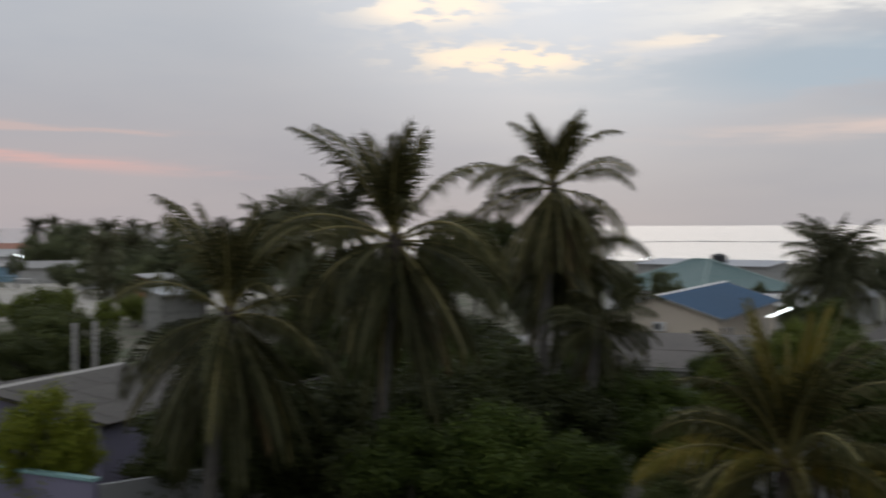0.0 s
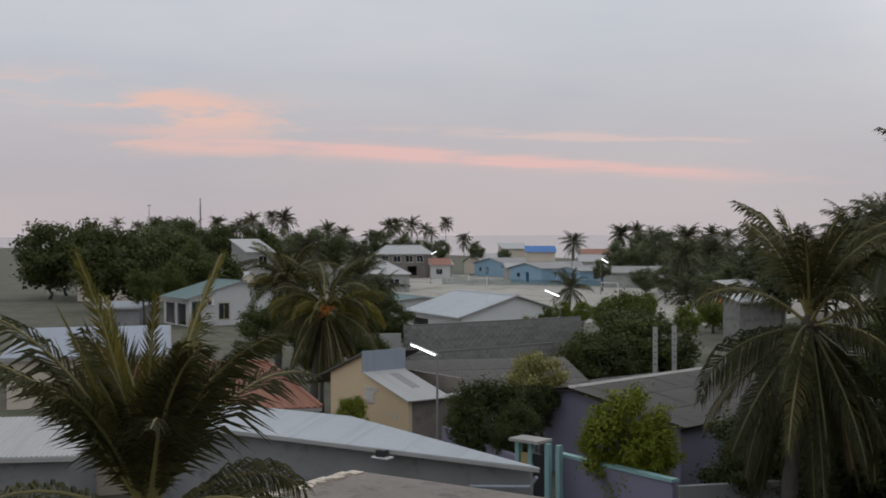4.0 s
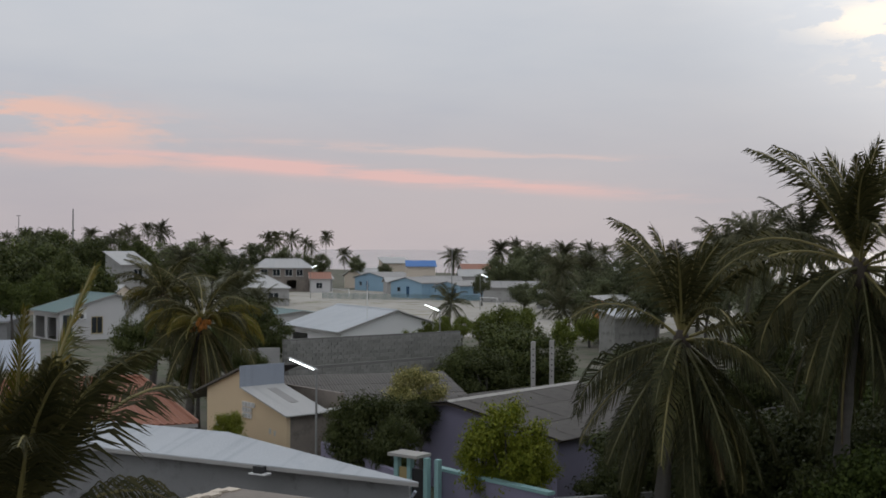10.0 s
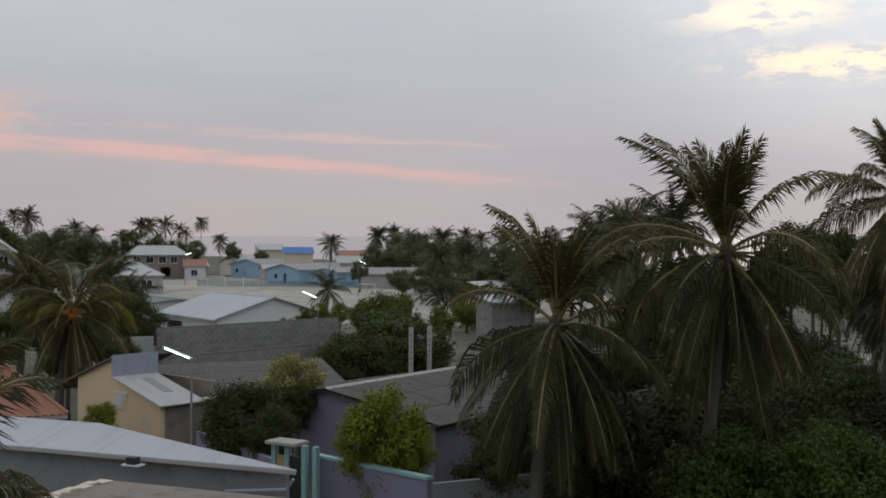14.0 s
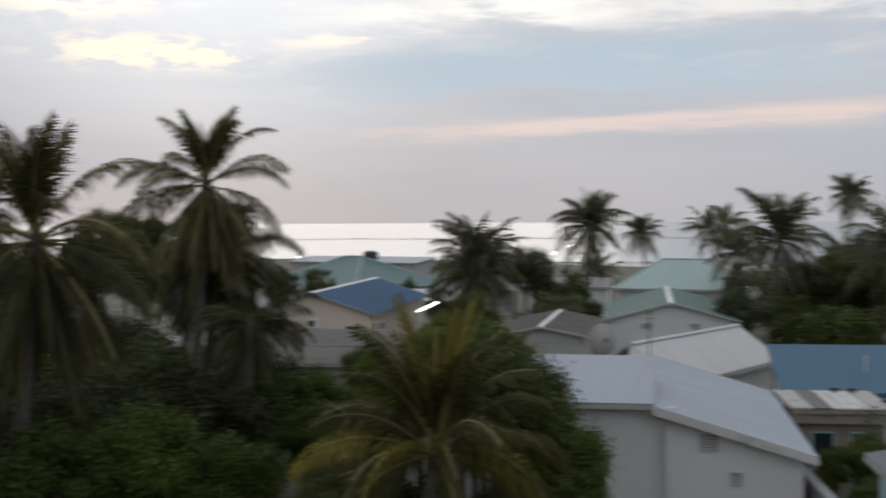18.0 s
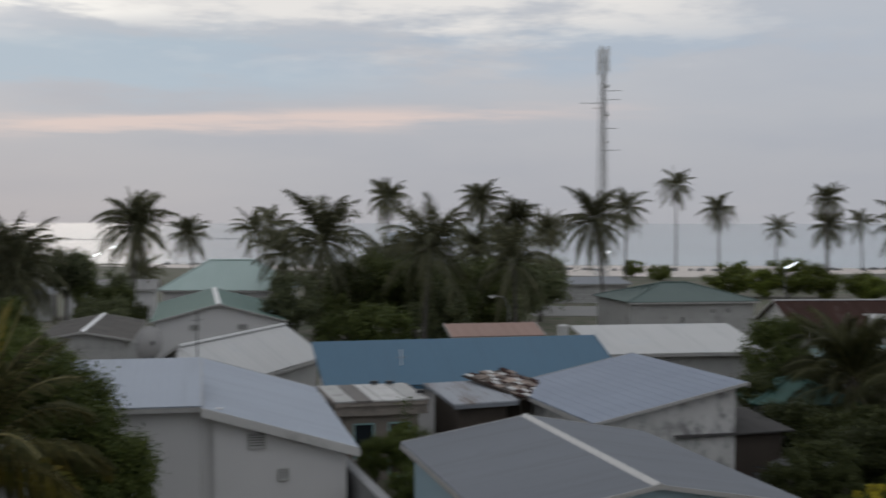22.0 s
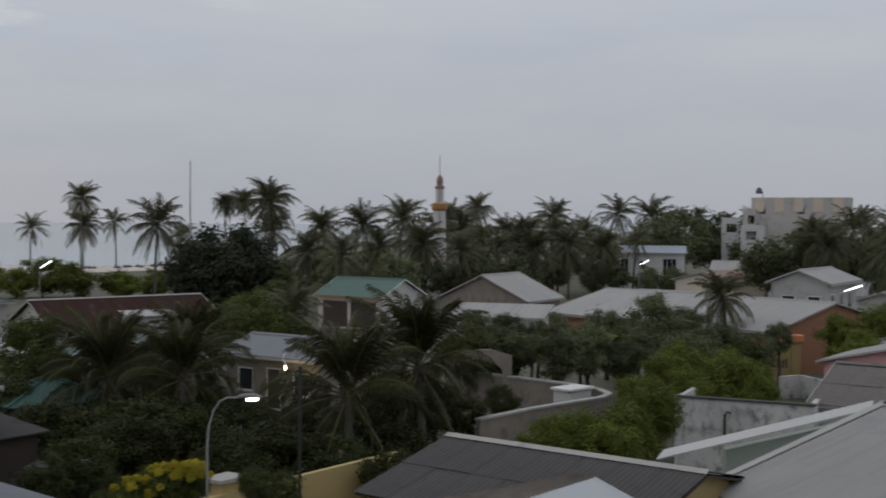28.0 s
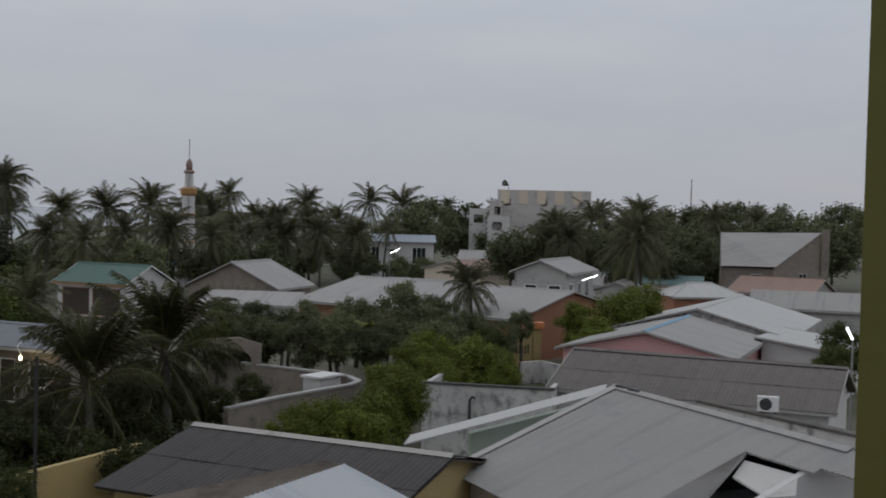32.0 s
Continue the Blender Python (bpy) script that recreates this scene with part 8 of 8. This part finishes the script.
block_wall("long bare cement block wall in weathered grey", (-33.6, 58.4), (-27.0, 69.5), 2.25, 4.2, 3)
block_wall("lower stepped block wall in front of the long one", (-30.4, 53.0), (-25.8, 62.2), 2.2, 3.2, 4)
garden_wall("weathered grey wall behind the coconut palm", (-35.6, 57.0), (-33.8, 58.3), 3.7, "wall_cement")
grid = thing("wall_vent", "grid of white ventilation blocks in the beige gable", "vent", -26.58, 42.74, 0.66, 64)
for i in range(4):
    for j in range(3 if i < 3 else 1):
        o = Geo().box(-0.04, 0.02, -i * 0.24 - 0.2, -i * 0.24, 2.05 - j * 0.24, 2.25 - j * 0.24).ob("vent_block", M["white_paint"], grid)
        for k in range(2):
            Geo().box(-0.046, -0.038, -i * 0.24 - 0.155 + k * 0.08, -i * 0.24 - 0.125 + k * 0.08, 2.08 - j * 0.24, 2.22 - j * 0.24).ob("slot", M["wall_cement"], o)
flood = thing("flood_light", "small box floodlight under the eave", "lamp", -17.3, 28.95, 3.0, -6)
Geo().box(-0.28, 0.28, -0.35, 0.0, 0.0, 0.04).ob("bracket_plate", M["white_paint"], flood)
Geo().box(-0.16, 0.16, -0.3, -0.08, 0.04, 0.24).ob("housing", M["dark_metal"], flood)
ac_unit(-77.34, 94.28, 2.15, -28 + 90)


def surface_vent(label, x, y, z, yaw, w, h):
    e = thing("wall_vent", label, "vent", x, y, z, yaw, "wall vents")
    Geo().box(0, w, -0.03, 0.05, 0, 0.04).box(0, w, -0.03, 0.05, h - 0.04, h).box(0, 0.04, -0.028, 0.048, 0.04, h - 0.04).box(w - 0.04, w, -0.028, 0.048, 0.04, h - 0.04).ob("frame", M["wall_cement"], e)
    n = max(3, round(h / 0.09))
    for i in range(n):
        zz = 0.04 + (h - 0.08) * i / n
        Geo().prism([(0.04, -0.02, zz), (0.04, 0.0, zz), (0.04, 0.03, zz + 0.05), (0.04, 0.01, zz + 0.05)], (w - 0.08, 0, 0)).ob("slat", M["wall_cement"], e)
    Geo().box(0.04, w - 0.04, 0.034, 0.04, 0.04, h - 0.04).ob("backing", M["dark_metal"], e)
    return e


def on_end(cx, cy, yaw, half_len, u, z):
    """A place on a house's front end wall, u metres from its left edge."""
    a = radians(yaw)
    lx, ly = -half_len, u
    return cx + lx * math.cos(a) - ly * math.sin(a), cy + lx * math.sin(a) + ly * math.cos(a), z


for u, z, w, hh in ((0.95, 2.95, 0.50, 0.46), (0.1, 2.0, 0.32, 0.36)):
    surface_vent("slatted cement vent in the white wall", *on_end(20.1, 34.2, 63, 12.6 / 2 - 0.3 + 0.04, u, z), -27, w, hh)
for u in (1.9, -1.2):
    surface_vent("slatted cement vent in the green-roofed gable", *on_end(40.4, 76.1, 63, 18.8 / 2 - 0.3 + 0.04, u, 2.35), -27, 0.65, 0.38)
ac_unit(*on_end(19.7, 90.9, 64, 22.1 / 2 - 0.3 + 0.36, -0.2, 2.0), -26)


def satellite_dish(x, y, z, yaw, r):
    e = thing("satellite_dish", "large grey mesh satellite dish on a roof post", "dish", x, y, z, yaw)
    Geo().tube([(0, 0, -z), (0, 0, 0.7)], [0.06, 0.05], 8).ob("post", M["pole_grey"], e)
    g = Geo()
    rings = [(k / 5 * r, 0.32 * r * (k / 5) ** 2) for k in range(6)]
    n = 20
    for rr, dd in rings:
        for s in range(n):
            a = 2 * math.pi * s / n
            g.v.append((rr * math.cos(a), -0.15 - 0.0 + dd * -1 + 0.3, 0.9 + rr * math.sin(a)))
    for k in range(5):
        for s in range(n):
            q = (s + 1) % n
            g.f.append((k * n + s, k * n + q, (k + 1) * n + q, (k + 1) * n + s))
    d = g.ob("reflector", M["zinc_grey"], e, smooth=True)
    for s in range(0, n, 2):
        a = 2 * math.pi * s / n
        Geo().tube([(0, 0.17, 0.9), (r * math.cos(a), 0.17 - 0.32 * r, 0.9 + r * math.sin(a))], [0.015, 0.012], 4).ob("rib", M["dark_metal"], d)
    for a in (0.5, 2.6, 4.7):
        Geo().tube([(r * math.cos(a), 0.15 - 0.32 * r, 0.9 + r * math.sin(a)), (0, -0.75, 0.9)], [0.012, 0.012], 4).ob("feed_strut", M["pole_grey"], e)
    Geo().tube([(0, -0.72, 0.9), (0, -0.86, 0.9)], [0.06, 0.05], 8).ob("feed_horn", M["white_paint"], e)
    return e


satellite_dish(19.9, 43.0, 3.75, 195, 0.68)
for label, x, y, z0, h in (("thin roof aerial pole", 21.9, 42.9, 3.6, 2.2), ("thin aerial pole on the white house", -40.2, 83.0, 3.9, 2.9), ("white bent vent pipe on the long blue roof", 29.8, 39.6, 2.6, 1.4)):
    e = thing("roof_pole", label if len(label.split()) > 3 else "thin roof aerial on a pole", "pole", x, y, z0, 0)
    Geo().tube([(0, 0, -z0), (0, 0, h)], [0.035, 0.025], 6).ob("shaft", M["white_paint"] if "white" in label else M["dark_metal"], e)
    Geo().box(-0.25, 0.25, -0.015, 0.015, h - 0.35, h - 0.32).ob("crossbar", M["pole_grey"], e)

# gate post and yellow boundary wall below the street lamp
garden_wall("yellow washed boundary wall, stained", (27.0, 15.0), (36.2, 11.4), 2.0, "wall_yellow")
post = thing("gate_post", "yellow gate post with a broad concrete cap", "post", 29.4, 14.35, 0, -20)
Geo().box(-0.38, 0.38, -0.25, 0.25, 0, 2.3).ob("post_body", M["wall_yellow"], post)
Geo().prism([(-0.5, -0.38, 2.3), (0.5, -0.38, 2.3), (0.5, 0.38, 2.3), (-0.5, 0.38, 2.3)], (0, 0, 0.1)).ob("cap", M["concrete"], post)
pole = thing("utility_pole", "thin grey utility pole with small brackets", "pole", 30.6, 12.6, 0, 0)
Geo().tube([(0, 0, 0), (0, 0, 5.4)], [0.058, 0.05], 8).ob("shaft", M["dark_metal"], pole)
for z in (1.9, 2.15, 2.4):
    Geo().box(-0.22, 0.22, -0.02, 0.02, z, z + 0.03).ob("bracket", M["dark_metal"], pole)

# white stained room and light sheet roof, east
room = thing("outbuilding", "white stained cement walls of a roofless room", "building", 44.0, 0.6, 0, -99)
o = wall_faces(5.0, [(0, 3.0), (5.0, 3.0)], []).ob("wall", M["wall_grimy"], room)
o.matrix_basis = pose(-2.5, -0.1, 0)
o = wall_faces(3.6, [(0, 3.0), (3.6, 3.0)], []).ob("wall", M["wall_grimy"], room)
o.matrix_basis = pose(-2.5, 3.7, 0, 0, 0, -90)
o = wall_faces(3.6, [(0, 3.0), (3.6, 3.0)], []).ob("wall", M["wall_grimy"], room)
o.matrix_basis = pose(2.5, 0.1, 0, 0, 0, 90)
Geo().box(-2.6, 2.6, -0.17, 0.1, 3.0, 3.07).ob("coping", M["asbestos_black"], room)
Geo().box(-2.4, 2.4, 0.15, 3.6, 2.3, 2.38).ob("roof_slab", M["asbestos_dark"], room)
Geo().tube([(-0.6, -0.35, 1.6), (-0.6, -0.35, 2.5), (-0.5, -0.35, 2.62), (-0.4, -0.35, 2.55)], [0.05] * 4, 7).ob("vent_pipe", M["dark_metal"], room)
awn = thing("lean_to_roof", "pale sheet roof on a green washed lean-to", "roof", 33.5, 0.0, 0, 0)
rs = [Vector(p) - Vector((33.5, 0, 0)) for p in ((32.4, 2.75, 3.0), (34.3, -3.0, 4.38), (35.0, -3.1, 4.52), (33.1, 2.6, 3.14))]
roof_sheet(rs[0], rs[1], rs[2], rs[3], "rib").ob("roof_panel", M["zinc_white"], awn)
Geo().prism([(0.0, 0.9, 0), (1.2, -2.6, 0), (1.2, -2.6, 3.95), (0.0, 0.9, 3.15)], (0.3, 0.1, 0)).ob("wall", M["wall_pale_green"], awn)
garden_wall("white stained parapet wall with a dark coping", (41.0, -6.95), (33.6, -11.9), 3.12, "wall_grimy", thick=0.3, coping="asbestos_dark")
ac_unit(38.55, -8.72, 3.27, -100).scale = (0.8, 0.8, 0.8)

old = thing("lean_to_roof", "old brownish corrugated lean-to roof close below", "roof", 25.0, 5.5, 0, 0)
q = [Vector(p) - Vector((25.0, 5.5, 0)) for p in ((23.7, 9.0, 3.0), (24.2, 5.3, 3.0), (27.2, 3.7, 3.5), (27.5, 4.3, 3.5))]
roof_sheet(q[0], q[1], q[2], q[3], "corr").ob("roof_panel", M["roof_old"], old)
for p in ((23.9, 8.6), (24.4, 5.7), (26.9, 4.2)):
    Geo().box(p[0] - 25.06, p[0] - 24.94, p[1] - 5.56, p[1] - 5.44, 0, 2.97).ob("post", M["wood_dark"], old)

# curved lane wall, orange gateway, porch lamp
wallc = thing("lane_wall", "curved grey rendered wall along the lane", "wall", 0, 0, 0, 0)
pts = [Vector((60.5, 15.5)), Vector((58.9, 12.8)), Vector((57.1, 9.4)), Vector((55.6, 7.5)), Vector((54.2, 6.8)), Vector((53.0, 7.0)), Vector((51.4, 8.0)), Vector((48.6, 9.6)), Vector((45.5, 11.0))]
g, cp = Geo(), Geo()
for p, q in zip(pts, pts[1:]):
    d = (q - p).normalized()
    nrm = Vector((-d.y, d.x)) * 0.1
    g.prism([(p.x - nrm.x, p.y - nrm.y, 0), (q.x - nrm.x, q.y - nrm.y, 0), (q.x + nrm.x, q.y + nrm.y, 0), (p.x + nrm.x, p.y + nrm.y, 0)], (0, 0, 1.5))
    nrm *= 1.6
    cp.prism([(p.x - nrm.x, p.y - nrm.y, 1.502), (q.x - nrm.x, q.y - nrm.y, 1.502), (q.x + nrm.x, q.y + nrm.y, 1.502), (p.x + nrm.x, p.y + nrm.y, 1.502)], (0, 0, 0.09))
g.ob("wall_body", M["wall_brown"], wallc)
cp.ob("coping", M["wall_cement"], wallc)
box = thing("meter_box", "white rendered meter box on the lane wall", "box", 54.6, 8.6, 0, -30)
Geo().box(-0.8, 0.8, -0.5, 0.5, 0, 1.65).ob("body", M["wall_white"], box)
Geo().box(-0.9, 0.9, -0.6, 0.6, 1.65, 1.75).ob("lid", M["white_paint"], box)
og = thing("gateway", "yellow sign wall and orange gate pillar", "gate", 72.5, -1.3, 0, -80)
Geo().box(-0.9, 0.46, 0.0, 0.2, 0, 2.1).ob("sign_wall", M["wall_yellow"], og)
for i in range(6):
    Geo().box(-0.75 + i * 0.18, -0.66 + i * 0.18, -0.01, -0.002, 0.9, 1.3 + 0.1 * (i % 3)).ob("dark_mark", M["dark_metal"], og)
Geo().box(0.5, 1.0, -0.1, 0.4, 0, 2.5).ob("pillar", M["wall_yellow"], og)
Geo().prism([(0.35, -0.25, 2.5), (1.15, -0.25, 2.5), (1.15, 0.55, 2.5), (0.35, 0.55, 2.5)], (0, 0, 0.38)).ob("pillar_cap", M["wall_orange"], og)
lampp = thing("porch_lamp", "lit warm bulb under the porch eave", "lamp", 51.6, 22.0, 2.45, 0)
Geo().tube([(0, 0, 0.12), (0, 0, 0.2), (0.3, 0.3, 0.5), (1.2, 0.5, 0.6)], [0.04, 0.03, 0.015, 0.015], 6).ob("holder", M["white_paint"], lampp)
Geo().tube([(0, 0, -0.08), (0, 0, -0.03), (0, 0, 0.06), (0, 0, 0.12)], [0.015, 0.045, 0.05, 0.03], 8).ob("bulb", M["bulb"], lampp, "glowing warm bulb", True)

glow = new("porch_light", bpy.data.lights.new("porch_light", "POINT"))
glow.data.energy, glow.data.color, glow.data.shadow_soft_size = 22.0, (1.0, 0.80, 0.42), 0.06
glow.matrix_basis = pose(51.45, 21.95, 2.3)
garden_wall("low white rendered parapet by the lane", (65.6, -1.0), (66.6, -2.1), 1.25, "wall_grimy")
garden_wall("low white rendered parapet by the lane", (66.6, -2.15), (64.8, -3.2), 1.25, "wall_grimy")

sap = thing("sapling", "slender green sapling before the outbuilding", "tree", 24.48, 32.26, 0, 0)
Geo().tube([(0, 0, 0), (0.05, 0.02, 1.6), (0.0, 0.05, 3.2)], [0.035, 0.025, 0.01], 6).ob("stem", M["bark"], sap)
rnd = random.Random(31)
lv = Geo()
for i in range(150):
    c = Vector((rnd.gauss(0, 0.13), rnd.gauss(0, 0.13), rnd.uniform(1.9, 3.35)))
    a = Vector((rnd.uniform(-1, 1), rnd.uniform(-1, 1), rnd.uniform(-0.6, 0.3))).normalized() * 0.11
    b = a.orthogonal().normalized() * 0.035
    lv.poly([c, c + a * 0.5 + b, c + a, c + a * 0.5 - b])
lv.ob("leaves", M["leaf_mid"], sap)

# arched gateway by the lane, alley wall and scrap beside the pale blue house
arch = thing("archway", "dull brown-grey cement arch gateway half hidden by palms", "gate", 58.3, 14.1, 0, -76.4)
curve = [(1.25 * math.cos(a * math.pi / 12), 1.75 + 0.62 * math.sin(a * math.pi / 12)) for a in range(13)]
outer = [(-1.75, 0), (-1.75, 2.35), (-0.9, 2.85), (0.6, 2.95), (1.75, 2.6), (1.75, 0)]
Geo().prism([(x, 0, z) for x, z in outer + [(1.25, 0)] + curve + [(-1.25, 0)]], (0, 0.3, 0)).ob("arch_wall", M["wall_brown"], arch)
garden_wall("white rendered wall along the far lane", (31.6, 92.0), (25.5, 76.5), 2.2, "wall_white")
garden_wall("dark block wall along the narrow alley", (20.53, 30.50), (18.20, 24.91), 2.0, "wall_grey", coping="wall_grey")
scrap = thing("scrap_heap", "heap of dark scrap sheets and boards in a yard", "scrap heap", 33.6, 22.2, 0, -15)
rnd = random.Random(77)
for i in range(14):
    o = Geo().box(-0.6, 0.6, -0.35, 0.35, 0, 0.04).ob("scrap_sheet", M[rnd.choice(("dark_metal", "wood_dark", "roof_old", "zinc_slate"))], scrap)
    o.matrix_basis = pose(rnd.uniform(-1.4, 1.4), rnd.uniform(-1.2, 1.2), 0.3 + 0.1 * i, rnd.uniform(-22, 22), rnd.uniform(-18, 18), rnd.uniform(0, 180))
Geo().box(-1.6, 1.6, -1.3, 1.3, 0, 0.7).ob("scrap_base", M["wood_dark"], scrap)

# court fence, reef, tank
cf = thing("court_fence", "pale mesh fence of the sports court", "fence", 80, 84.5, 0, -42)
for i in range(9):
    Geo().tube([(i * 1.6, 0, 0), (i * 1.6, 0, 2.6)], [0.04, 0.04], 5).ob("fence_post", M["galvanised"], cf)
Geo().box(0, 12.8, -0.02, 0.02, 0.05, 1.0).ob("skirting", M["wall_white"], cf)
for z in (1.4, 1.8, 2.2, 2.55):
    Geo().tube([(0, 0, z), (12.8, 0, z)], [0.02, 0.02], 4).ob("rail", M["galvanised"], cf)
tank = thing("water_tank", "upright grey water tank on a block stand", "tank", 46.8, 46.9, 0, 0)
Geo().box(-0.35, 0.35, -0.35, 0.35, 0, 2.9).ob("stand", M["wall_cement"], tank)
Geo().tube([(0, 0, 2.9), (0, 0, 3.55), (0, 0, 3.62)], [0.3, 0.3, 0.22], 14).ob("body", M["zinc_white"], tank)
tank2 = thing("water_tank", "black water tank on the long grey building", "tank", 42.0, 176.5, 3.5, 0)
Geo().tube([(0, 0, 0), (0, 0, 1.1), (0, 0, 1.4)], [1.2, 1.2, 0.6], 14).ob("body", M["dark_metal"], tank2)
rnd = random.Random(21)
reef = Geo()
for i in range(108):
    a = radians(-4 + i * 0.36)
    D = 655 + 10 * math.sin(i * 0.31) + rnd.uniform(-4, 4)
    c = Vector((math.sin(a) * D, math.cos(a) * D, -0.6))
    s = rnd.uniform(1.4, 3.0)
    reef.tube([c, c + Vector((0, 0, 0.16 * rnd.uniform(0.5, 1.2))), c + Vector((0, 0, 0.32 * rnd.uniform(0.6, 1.3)))], [s, s * 0.8, s * 0.25], 6)
tagged(reef.ob("reef", M["rock"]), "long line of dark reef rocks offshore", "reef", "", "stuff")
rocks = Geo()
for i in range(150):
    u = i / 150
    a, b = Vector((112, 236)), Vector((236, 116))
    c = a.lerp(b, u) + Vector((rnd.uniform(-3, 3), rnd.uniform(-3, 3)))
    mid = Vector((168, 152))
    c += (mid - (a + b) / 2) * (1 - (2 * u - 1) ** 2)
    s = rnd.uniform(0.25, 0.7)
    rocks.tube([(c.x, c.y, -0.3), (c.x, c.y, 0.2), (c.x, c.y, 0.2 + s * 0.5)], [s, s * 0.9, s * 0.3], 6)
tagged(rocks.ob("shore_rocks", M["rock"]), "dark boulders strewn along the beach", "rocks", "", "stuff")

thin_mast("white lamp post beside the football field", -62.8, 158.0, 9.4, 0.09, 0.5)
